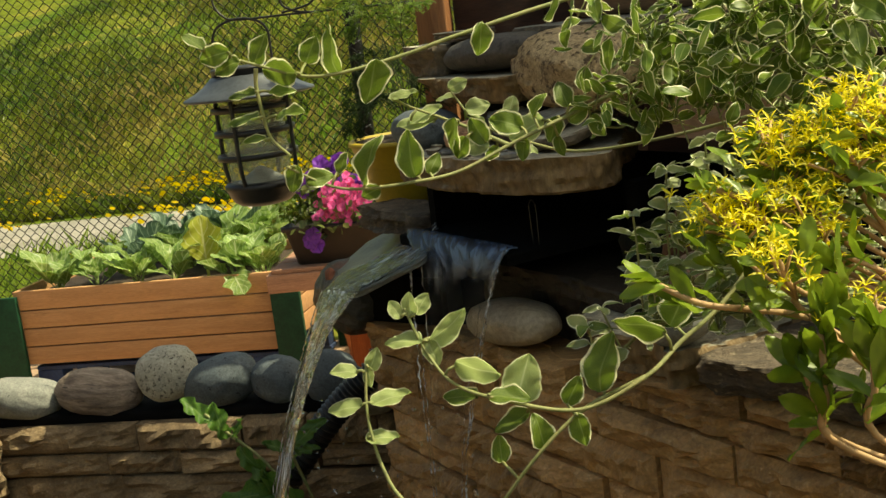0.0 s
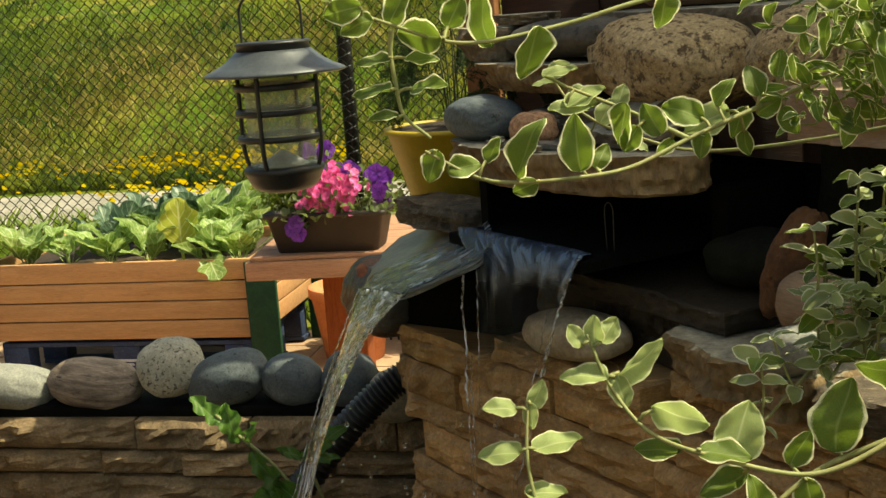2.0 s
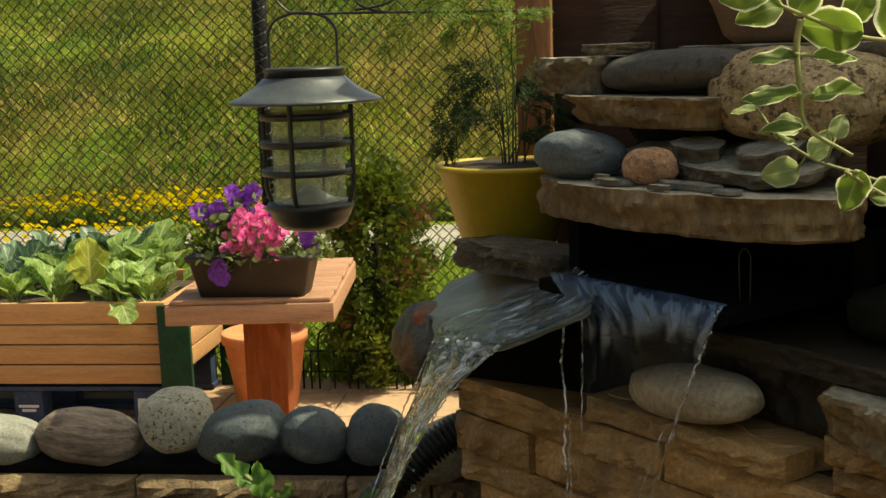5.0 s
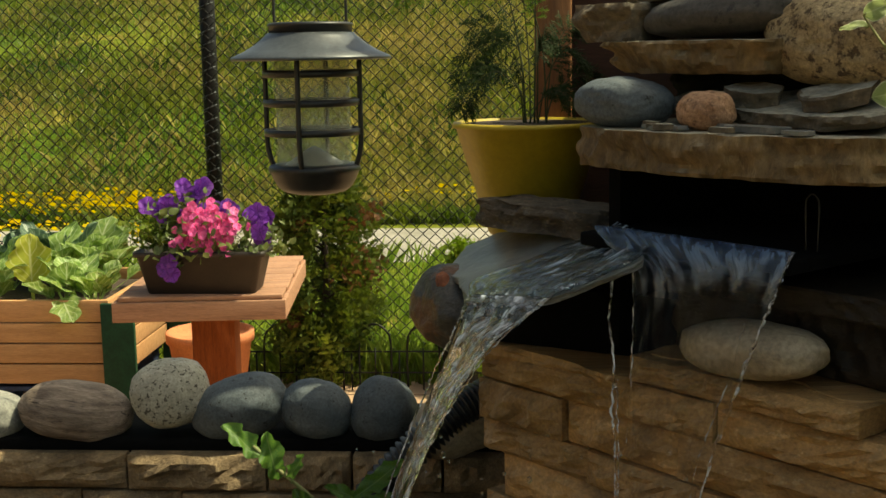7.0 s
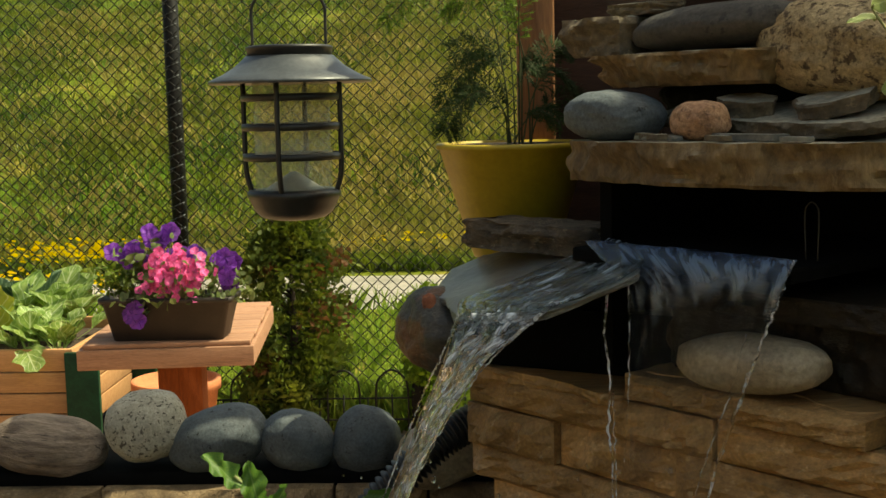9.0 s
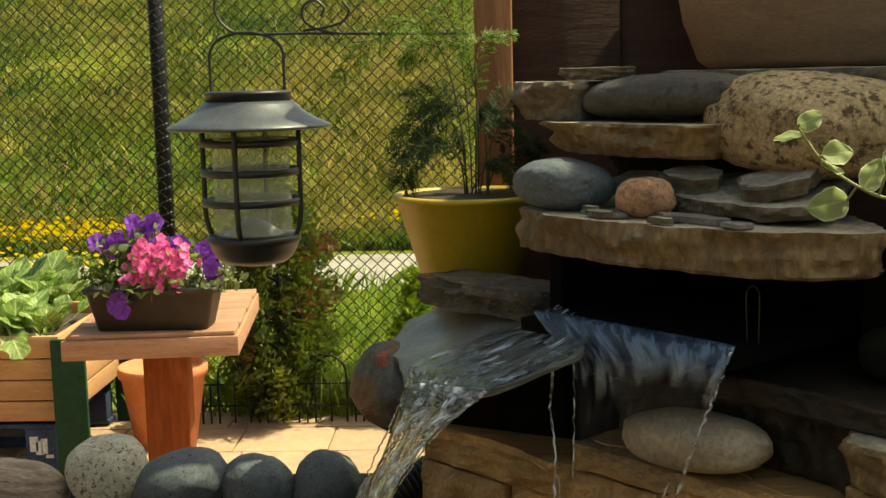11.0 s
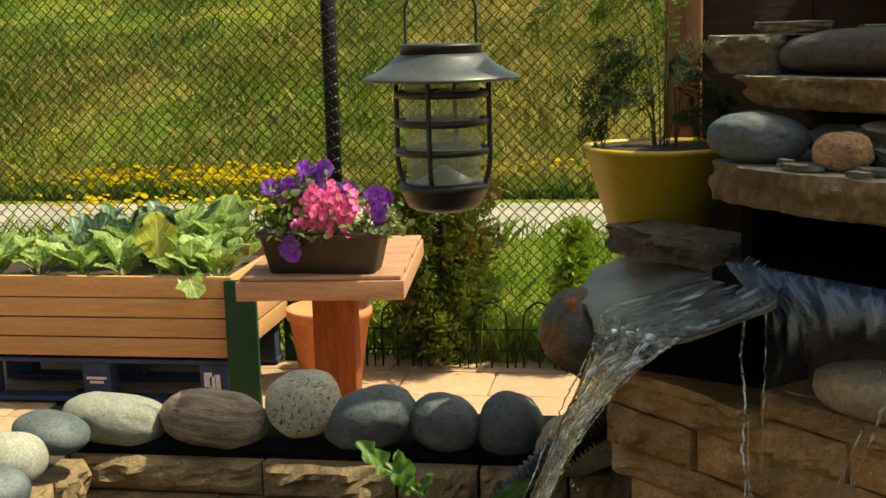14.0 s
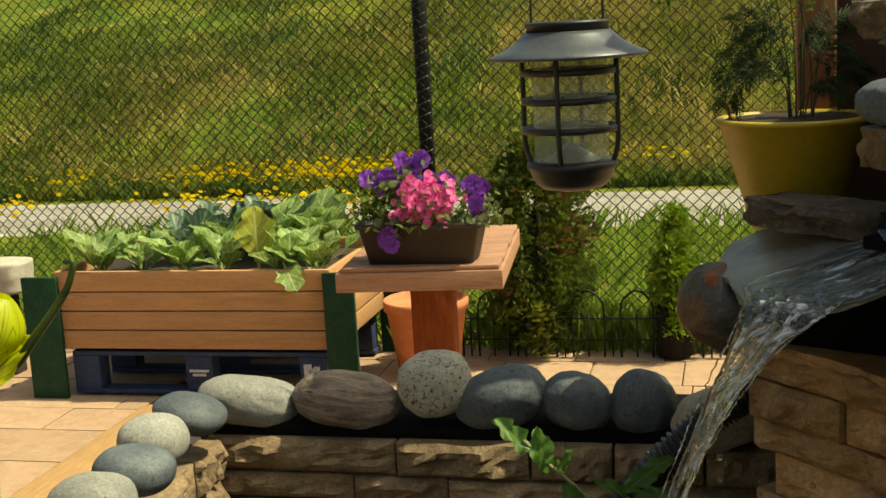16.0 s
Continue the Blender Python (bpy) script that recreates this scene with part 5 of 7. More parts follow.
def leaf_mesh(kind, seed, nx=10, ny=6):
    """A leaf along +x, 1 long, facing +z. UV: along it, and from its midrib (0) to its margin (1)."""
    rs = np.random.RandomState(seed)
    ph = rs.uniform(0, 6, 4)
    verts, uvs, faces = [], [], []
    for i in range(nx + 1):
        t = i / nx
        if kind == "oval":
            w = 0.345 * math.sin(math.pi * t ** 0.80) ** 0.66
        elif kind == "long":
            w = 0.15 * math.sin(math.pi * t ** 0.9) ** 0.8
        elif kind == "lettuce":
            w = 0.05 + 0.30 * math.sin(math.pi * t ** 1.1) ** 0.6
        elif kind == "spoon":
            w = 0.05 + 0.17 * math.sin(math.pi * t ** 1.25) ** 0.8
        elif kind == "brassica":
            q = max(0.0, (t - 0.30) / 0.70)
            w = 0.022 + 0.25 * math.sin(math.pi * q ** 0.85) ** 0.55 if q > 0 else 0.022
        elif kind == "petal":
            w = 0.42 * math.sin(math.pi * (0.12 + 0.8 * t)) * (0.4 + 0.7 * t)
        else:
            w = 0.07 * math.sin(math.pi * (0.1 + 0.9 * t)) ** 0.6
        for j in range(-ny // 2, ny // 2 + 1):
            s = j / (ny / 2)
            wav = 1.0
            if kind == "brassica":
                wav = 1 + (0.16 * math.sin(t * 17 + ph[0] + (1.7 if s > 0 else 0)) + 0.10 * math.sin(t * 39 + ph[1] + (1 if s > 0 else 0))) * abs(s) if t > 0.32 else 1
            elif kind == "lettuce":
                wav = 1 + (0.20 * math.sin(t * 14 + ph[0] + (2 if s > 0 else 0)) + 0.10 * math.sin(t * 33 + ph[1])) * abs(s)
            elif kind == "oval":
                wav = 1 + (0.06 * math.sin(t * 11 + ph[0] + (2 if s > 0 else 0)) + 0.025 * math.sin(t * 29 + ph[1] + (1 if s > 0 else 0))) * abs(s)
            y = s * w * wav
            z = 0.28 * abs(s) * w + 0.08 * math.sin(t * 3.0 + ph[2]) - 0.22 * t * t * 0.7
            if kind == "lettuce":
                z += 0.09 * math.sin(t * 16 + s * 3 + ph[3]) * abs(s) + 0.05 * math.sin(t * 8 + ph[2])
            elif kind == "brassica":
                z += 0.045 * math.sin(t * 19 + s * 3 + ph[3]) * abs(s) * (1 if t > 0.35 else 0) - 0.22 * max(0.0, t - 0.45) ** 2
            else:
                z += 0.035 * math.sin(t * 7 + s * 3 + ph[3]) + 0.02 * math.sin(t * 15 + ph[0]) * abs(s)
            verts.append((t, y, z))
            uvs.append((t, abs(s)))
    w_ = 2 * (ny // 2) + 1
    for i in range(nx):
        for j in range(w_ - 1):
            a = i * w_ + j
            faces.append((a, a + w_, a + w_ + 1, a + 1))
    return verts, faces, uvs


def leaf_data(kind, seed, mat_, name="leaf", nx=10, ny=6):
    v, f, u = leaf_mesh(kind, seed, nx, ny)
    me = with_uv(mesh_of(v, f, name), u)
    me.materials.append(mat_)
    return me


def leaf_pose(at, along, facing, size, wide=1.0):
    """The pose of a leaf: its stalk end, the way it points, the way its upper face looks."""
    x = Vector(along).normalized()
    z = Vector(facing)
    z = (z - z.dot(x) * x)
    z = z.normalized() if z.length > 1e-4 else x.orthogonal().normalized()
    y = z.cross(x)
    m = Matrix((x, y, z)).transposed().to_4x4()
    return Matrix.Translation(at) @ m @ Matrix.Diagonal((size, size * wide, size, 1))


class Foliage:
    """Gathers many leaves into one mesh."""

    def __init__(self):
        self.v, self.f, self.u = [], [], []

    def add(self, kind_mesh, m):
        v, f, u = kind_mesh
        k = len(self.v)
        a = np.array(v) @ np.array(m.to_3x3()).T + np.array(m.translation)
        self.v.extend(map(tuple, a))
        self.f.extend(tuple(k + i for i in q) for q in f)
        self.u.extend(u)

    def make(self, name, mat_, parent=None, label=""):
        me = with_uv(mesh_of(self.v, self.f, name), self.u)
        return part_of(name, me, mat_, parent, label)


def rand_dir(rs, z=0.0):
    v = Vector(rs.normal(0, 1, 3))
    v.z += z
    return v.normalized()


def build_pond_plant():
    for lab, stem, leaves in [
        ("small lettuce-like pond plant with wavy green leaves", [(-0.090, 0.70, 1.078), (-0.110, 0.69, 1.278), (-0.147, 0.69, 1.348), (-0.190, 0.69, 1.390), (-0.206, 0.69, 1.406)],
         [((-0.200, 0.69, 1.395), (-0.222, 0.685, 1.424), 1.0), ((-0.188, 0.69, 1.378), (-0.194, 0.685, 1.416), 1.0), ((-0.180, 0.69, 1.376), (-0.168, 0.685, 1.400), 0.8), ((-0.175, 0.69, 1.372), (-0.150, 0.68, 1.340), 0.9), ((-0.135, 0.69, 1.328), (-0.195, 0.67, 1.326), 0.7), ((-0.155, 0.69, 1.346), (-0.120, 0.67, 1.313), 1.3), ((-0.165, 0.69, 1.358), (-0.150, 0.675, 1.323), 1.2)]),
        ("small green shoot beside the black hose", [(-0.092, 0.715, 1.072), (-0.107, 0.705, 1.272), (-0.127, 0.70, 1.357)],
         [((-0.129, 0.70, 1.362), (-0.096, 0.70, 1.390), 0.8), ((-0.127, 0.70, 1.360), (-0.150, 0.69, 1.374), 0.8), ((-0.125, 0.70, 1.357), (-0.134, 0.69, 1.334), 0.8), ((-0.122, 0.70, 1.357), (-0.097, 0.69, 1.367), 0.8)]),
    ]:
        base = Vector(stem[0])
        plant = thing("pond_plant", base, lab, "plant")
        rod("stem", [p - base for p in smooth_line(stem, 6)], 0.0016, M_STEM, plant)
        for k, (a, b, w) in enumerate(leaves):
            a, b = Vector(a), Vector(b)
            ob = part_of("leaf", leaf_data("lettuce", 60 + k, M_WATERLEAF, nx=24, ny=10), None, plant)
            ob.matrix_basis = leaf_pose(a - base, b - a, (0.5 - 0.3 * k, -1, 0.9), (b - a).length * 1.05, w * 0.62)


build_pond_plant()


def striped_bud():
    """A ribbed drop, 6 cm high; its UV runs up it and, rib by rib, from crest to groove."""
    verts, uvs, faces, n, m = [], [], [], 18, 48
    for i in range(n + 1):
        t = i / n
        r = 0.024 * math.sin(math.pi * (0.04 + 0.92 * t)) ** 0.75
        for k in range(m):
            a = 2 * math.pi * k / m
            rib = abs(math.sin(a * 4))
            q = r * (1 + 0.07 * rib)
            verts.append((q * math.cos(a), q * math.sin(a), 0.058 * (t - 0.5)))
            uvs.append((t, rib))
    for i in range(n):
        for k in range(m):
            faces.append((i * m + k, i * m + (k + 1) % m, (i + 1) * m + (k + 1) % m, (i + 1) * m + k))
    return mesh_of(verts, faces, "bud"), uvs


def build_lime_plant():
    plant = thing("striped_plant", (-0.627, 0.62, 1.462), "lime green striped plant with a curling leaf tip", "plant")
    rod("stem", [(-0.02, 0, -1.47), (-0.02, 0, -0.5), (0.0, 0, 0.01)], 0.004, M_STEM, plant)
    bud = part_of("bud", with_uv(*striped_bud()), M_LIMELEAF, plant, "bulging lime and green striped bud")
    bud.matrix_basis = pose(0.012, 0.0, 0.052, 0, 28, 0)
    for k, (d, s, fz, w) in enumerate([((0.62, -0.1, 0.75), 0.062, (-0.3, -1, 0.5), 0.8), ((-0.4, 0.2, 0.9), 0.07, (-0.2, -1, 0.3), 1.2), ((-0.8, -0.3, 0.4), 0.08, (0, -1, 0.5), 1.0)]):
        ob = part_of("leaf", leaf_data("oval", 80 + k, M_LIMELEAF, nx=20, ny=10), None, plant)
        ob.matrix_basis = leaf_pose((0, 0, 0.0), d, fz, s, w)
    rod("tendril", smooth_line([(0.030, 0, 0.022), (0.050, 0, 0.046), (0.066, 0, 0.064), (0.080, 0, 0.082), (0.0875, 0, 0.098), (0.0875, 0, 0.105), (0.082, 0, 0.104)], 6), lambda t: 0.0042 * (1 - 0.55 * t), M_TENDRIL, plant, "curled dark green leaf tip")


build_lime_plant()


# ---- lantern, bracket, post, pots behind the fountain ----
def build_lantern():
    c = Vector((-0.1835, 0.876, 0))
    lantern = thing("lantern", (c.x, c.y, 1.578), "black caged solar lantern hanging from a bracket", "lantern")
    z0 = 1.578

    def turned(name, prof, mat_, parent=lantern, label="", segs=48):
        return part(name, bm_lathe([(r, z - z0) for r, z in prof], segs), mat_, parent, label)

    hood = turned("hood", [(0.0, 1.7005), (0.05, 1.6990), (0.0685, 1.6950), (0.0702, 1.6962), (0.069, 1.6982), (0.058, 1.7030), (0.048, 1.7090), (0.0405, 1.7155), (0.0375, 1.7185), (0.0, 1.7185)], M_HOOD, label="grey flared metal hood")
    turned("collar", [(0.0, 1.7183), (0.0362, 1.7183), (0.0362, 1.7235), (0.0372, 1.7240), (0.0372, 1.7262), (0.034, 1.7272), (0.0, 1.7276)], M_BLACKMETAL, hood)
    for z, r in ((1.6835, 0.0418), (1.6585, 0.0418), (1.6330, 0.0418)):
        prof = [(r - 0.001, z - 0.0031), (r + 0.0014, z - 0.0028), (r + 0.0014, z + 0.0028), (r - 0.001, z + 0.0031), (r - 0.001, z - 0.0031)]
        turned("ring", prof, M_BLACKMETAL)
    for k in range(4):
        a = math.radians(-97 + 90 * k)
        pts = [(0.0428, 1.699), (0.0428, 1.66), (0.0428, 1.628), (0.0415, 1.615), (0.0385, 1.605), (0.036, 1.600)]
        rod("upright", smooth_line([(r * math.cos(a), r * math.sin(a), z - z0) for r, z in pts], 4), 0.0024, M_BLACKMETAL, lantern)
    foot = turned("base", [(0.0, 1.6045), (0.0385, 1.6045), (0.0405, 1.6025), (0.0405, 1.599), (0.0385, 1.5965), (0.036, 1.5905), (0.0325, 1.5845), (0.027, 1.5805), (0.018, 1.5785), (0.0, 1.578)], M_BLACKMETAL, label="rounded black base")
    gl = turned("glass", [(0.0335, 1.605), (0.0335, 1.699), (0.0325, 1.699), (0.0325, 1.605), (0.0335, 1.605)], M_GLASS, label="clear glass cylinder")
    gl.visible_shadow = False
    turned("reflector", [(0.026, 1.6046), (0.022, 1.607), (0.003, 1.6195), (0.0, 1.620)], M_CONE, foot, "silver cone")
    turned("led_holder", [(0.0, 1.699), (0.008, 1.699), (0.008, 1.6965), (0.0, 1.696)], M_BLACKMETAL, hood)
    pts = [(-0.0315, 0, 1.716), (-0.0315, 0, 1.745), (-0.031, 0, 1.760), (-0.024, 0, 1.770), (-0.010, 0, 1.7752), (0.0, 0, 1.776), (0.010, 0, 1.7752), (0.024, 0, 1.770), (0.031, 0, 1.760), (0.0315, 0, 1.745), (0.0315, 0, 1.716)]
    rod("handle", [Vector((x, y, z - z0)) for x, y, z in smooth_line(pts, 4)], 0.0014, M_BLACKMETAL, lantern, "thin wire handle")
    # bracket
    br = thing("hanging_bracket", (0.012, 0.876, 1.772), "thin black scrolled iron bracket on the wooden post", "bracket")
    o = Vector(br.location)

    def wire(name, pts2, r=0.0012):
        rod(name, smooth_line([Vector((x, 0.876, z)) - o for x, z in pts2], 6), r, M_BLACKMETAL, br)

    wire("arm", [(0.012, 1.7705), (-0.06, 1.7722), (-0.13, 1.7740), (-0.185, 1.7752), (-0.200, 1.781), (-0.2085, 1.794), (-0.207, 1.81)])
    wire("scroll", [(-0.10, 1.773), (-0.118, 1.776), (-0.1325, 1.784), (-0.134, 1.796), (-0.124, 1.8015), (-0.116, 1.795), (-0.119, 1.788)])
    wire("scroll", [(-0.134, 1.7765), (-0.115, 1.779), (-0.101, 1.783), (-0.095, 1.792), (-0.10, 1.80)])
    plate = bm_box(-0.002, -0.006, -0.03, 0.0, 0.006, 0.03, 0.0008)
    part("wall_plate", plate, M_BLACKMETAL, br)


build_lantern()

tagged(part("wooden_post", bm_box(0.0105, 0.862, 0.0, 0.042, 0.894, 1.96, 0.002), M_DARKPOST), "upright orange-brown stained wooden post", "post")


def build_screen():
    scr = thing("wooden_screen", (0.042, 0.90, 0), "brown stained board screen with an unseen side added for shade", "screen")
    x = 0.0
    k = 0
    while x < 1.1:
        part("board", bm_box(x, 0.004 * (k % 2), 0.0, x + 0.0945, 0.018 + 0.004 * (k % 2), 1.94 - 0.004 * (k % 3), 0.002), M_PANELWOOD, scr)
        x += 0.092
        k += 1
    # unseen side boards, added to keep the sun off the fountain
    for k in range(1, 6):
        part("board", bm_box(0.60 + 0.004 * (k % 2), -0.515 + 0.0825 * k, 0.0, 0.618 + 0.004 * (k % 2), -0.4305 + 0.0825 * k, 2.60 - 0.004 * (k % 3), 0.002), M_PANELWOOD, scr)


build_screen()


def pot_mesh(r_top, r_bot, h, wall=0.004, lip=0.006, lip_h=0.012, segs=48):
    return bm_lathe([(0.0, 0.0), (r_bot * 0.96, 0.0), (r_bot, 0.003), (r_top - lip * 0.4, h - lip_h), (r_top + lip * 0.5, h - lip_h + 0.001), (r_top + lip * 0.6, h - 0.002), (r_top + lip * 0.3, h), (r_top - wall, h), (r_top - wall - 0.001, h * 0.93), (0.0, h * 0.92)], segs)


pot = thing("yellow_pot", (0.005, 0.802, 1.553), "yellow glazed flower pot with a feathery fern", "flower pot")
part("body", pot_mesh(0.0600, 0.034, 0.0905, lip=0.003, lip_h=0.005), M_YELLOWPOT, pot)
part("soil", bm_lathe([(0.0, 0.0893), (0.03, 0.0890), (0.0552, 0.0888)], 32), M_SOIL, pot)
tagged(part("stone_plinth", bm_box(-0.005, 0.785, 0.0, 0.055, 0.845, 1.553, 0.004), M_LEDGE), "stone pier that carries the yellow pot", "plinth", kind="structure")

bowl = thing("clay_bowl", (0.288, 0.765, 1.737), "large brown ridged clay planter on the fountain", "planter")
part("body", bm_lathe([(0.0, 0.0), (0.10, 0.0), (0.108, 0.006), (0.117, 0.03), (0.119, 0.033), (0.122, 0.05), (0.132, 0.085), (0.134, 0.09), (0.14, 0.13), (0.148, 0.133), (0.15, 0.15), (0.14, 0.152), (0.13, 0.13), (0.0, 0.125)], 64), M_CLAY, bowl)
part("soil", bm_lathe([(0.0, 0.134), (0.07, 0.133), (0.131, 0.131)], 32), M_SOIL, bowl)


def build_fern():
    fern = thing("fern", (0.008, 0.802, 1.634), "feathery dark green asparagus fern in the yellow pot", "fern")
    rs = np.random.RandomState(17)
    fol, light = Foliage(), Foliage()
    twig_v, twig_f = [], []
    fronds = [[(0, 0, 0), (-0.004, 0, 0.06), (-0.018, 0, 0.120), (-0.045, 0, 0.145), (-0.075, -0.005, 0.128), (-0.10, -0.01, 0.103)], [(0, 0, 0), (-0.002, 0, 0.07), (-0.012, 0, 0.14), (-0.04, 0, 0.175), (-0.07, 0, 0.168)],
              [(0, 0, 0), (0.0, 0, 0.08), (-0.010, 0.005, 0.145), (-0.006, 0.005, 0.20)], [(0, 0, 0), (-0.003, 0.0, 0.07), (-0.022, 0.0, 0.125), (-0.05, 0.0, 0.125), (-0.065, 0, 0.115)], [(0, 0, 0), (0.002, 0, 0.07), (0.004, 0, 0.125), (0.03, 0, 0.135)],
              [(0, 0, 0), (-0.006, -0.005, 0.05), (-0.02, -0.01, 0.075), (-0.04, -0.01, 0.065), (-0.055, -0.015, 0.040)], [(0, 0, 0), (-0.004, -0.01, 0.035), (-0.022, -0.02, 0.050), (-0.042, -0.02, 0.036), (-0.05, -0.02, 0.020)],
              [(0, 0, 0), (-0.003, 0, 0.06), (-0.018, 0.005, 0.085), (-0.045, 0.005, 0.085)], [(0, 0, 0), (0.008, 0, 0.04), (0.022, -0.01, 0.065), (0.040, -0.01, 0.055)], [(0, 0, 0), (0.01, 0.01, 0.03), (0.03, 0.02, 0.045), (0.045, 0.02, 0.04)],
              [(0, 0, 0), (0.004, 0, 0.05), (0.015, 0.01, 0.08), (0.03, 0.01, 0.085)], [(0, 0, 0), (-0.004, 0, 0.03), (-0.02, 0, 0.055), (-0.04, 0, 0.05)], [(0, 0, 0), (0.012, -0.005, 0.025), (0.026, -0.01, 0.035), (0.04, -0.015, 0.025)], [(0, 0, 0), (0.0, 0.01, 0.05), (0.004, 0.02, 0.07), (0.016, 0.02, 0.072)]]
    for number, fr in enumerate(fronds):
        leafy = light if number < 5 else fol
        a = Vector((rs.uniform(-0.012, 0.012), rs.uniform(-0.01, 0.01), 0))
        line = smooth_line([Vector(q) + a for q in fr], 9)
        rod("stem", line, lambda t: 0.0006 * (1.25 - t), M_FERNSTEM, fern, sides=5)
        roll = rand_dir(rs, 0.6)
        n = len(line)
        for i in range(int(n * 0.42), n - 1):
            t = (i / (n - 1) - 0.42) / 0.58
            tan = (line[i + 1] - line[i]).normalized()
            side = tan.cross(roll).normalized()
            for sg in (-1, 1):
                d = (tan * 0.75 + sg * side + Vector((0, 0, -0.15)) + rand_dir(rs) * 0.15).normalized()
                ln = 0.019 * (0.25 + math.sin(math.pi * min(1.0, 0.18 + 0.72 * t)))  * rs.uniform(0.75, 1.1) * 0.8
                o0 = line[i].lerp(line[i + 1], rs.rand())
                tube_data([o0, o0 + d * ln], 0.00025, 3, twig_v, twig_f)
                for q in np.linspace(0.12, 1, 13):
                    o = o0 + d * ln * q + Vector((0, 0, -0.004 * q * q))
                    for s in (-1, 1):
                        nd = (d * 0.8 + s * d.cross(roll) * 0.9 + rand_dir(rs) * 0.8).normalized()
                        e = o + nd * 0.0058 * (1.15 - 0.6 * q)
                        sd = nd.orthogonal().normalized() * 0.0004
                        kk = len(leafy.v)
                        leafy.v += [tuple(o - sd), tuple(o + sd), tuple(e)]
                        leafy.u += [(0, 0.5)] * 3
                        leafy.f.append((kk, kk + 1, kk + 2))
    tagged(part_of("twig_tangle", mesh_of(twig_v, twig_f), M_FERNSTEM, fern), kind="stuff")
    tagged(fol.make("fronds", M_FERN, fern, "fine feathery needles"), kind="stuff")
    tagged(light.make("young_fronds", M_FERNLIGHT, fern, "light green feathery needles"), kind="stuff")


build_fern()


# ---- table with flower box ----
def build_table():
    x0, x1, y0, y1, zt = -1.488, -0.868, 4.09, 4.965, 0.853
    table = thing("garden_table", (-1.178, 4.09, 0), "reddish wooden pedestal table on the patio", "table")
    table.rotation_euler.z = radians(5.5)
    o = Vector(table.location)

    def bit(name, a, b, bev=0.004, mat_=M_TABLE, lab=""):
        part(name, bm_box(a[0] - o.x, a[1] - o.y, a[2], b[0] - o.x, b[1] - o.y, b[2], bev), mat_, table, lab)

    n = 6
    for k in range(n):
        ya, yb = y0 + (y1 - y0) * k / n, y0 + (y1 - y0) * (k + 1) / n
        bit("top_board", (x0 + 0.02, ya + 0.003, zt - 0.018), (x1 - 0.012 + 0.004 * (k % 2), yb - 0.003, zt))
    bit("front_apron", (x0, y0 - 0.006, zt - 0.09), (x1, y0 + 0.035, zt - 0.0185))
    bit("back_apron", (x0, y1 - 0.035, zt - 0.09), (x1, y1, zt - 0.0185))
    bit("side_apron", (x0, y0 + 0.036, zt - 0.09), (x0 + 0.035, y1 - 0.036, zt - 0.0185))
    bit("side_apron", (x1 - 0.035, y0 + 0.036, zt - 0.09), (x1, y1 - 0.036, zt - 0.0185))
    bit("leg", (-1.265, 4.40, 0.0), (-1.10, 4.55, zt - 0.019), 0.006, M_POSTWOOD, "square reddish pedestal leg")


build_table()


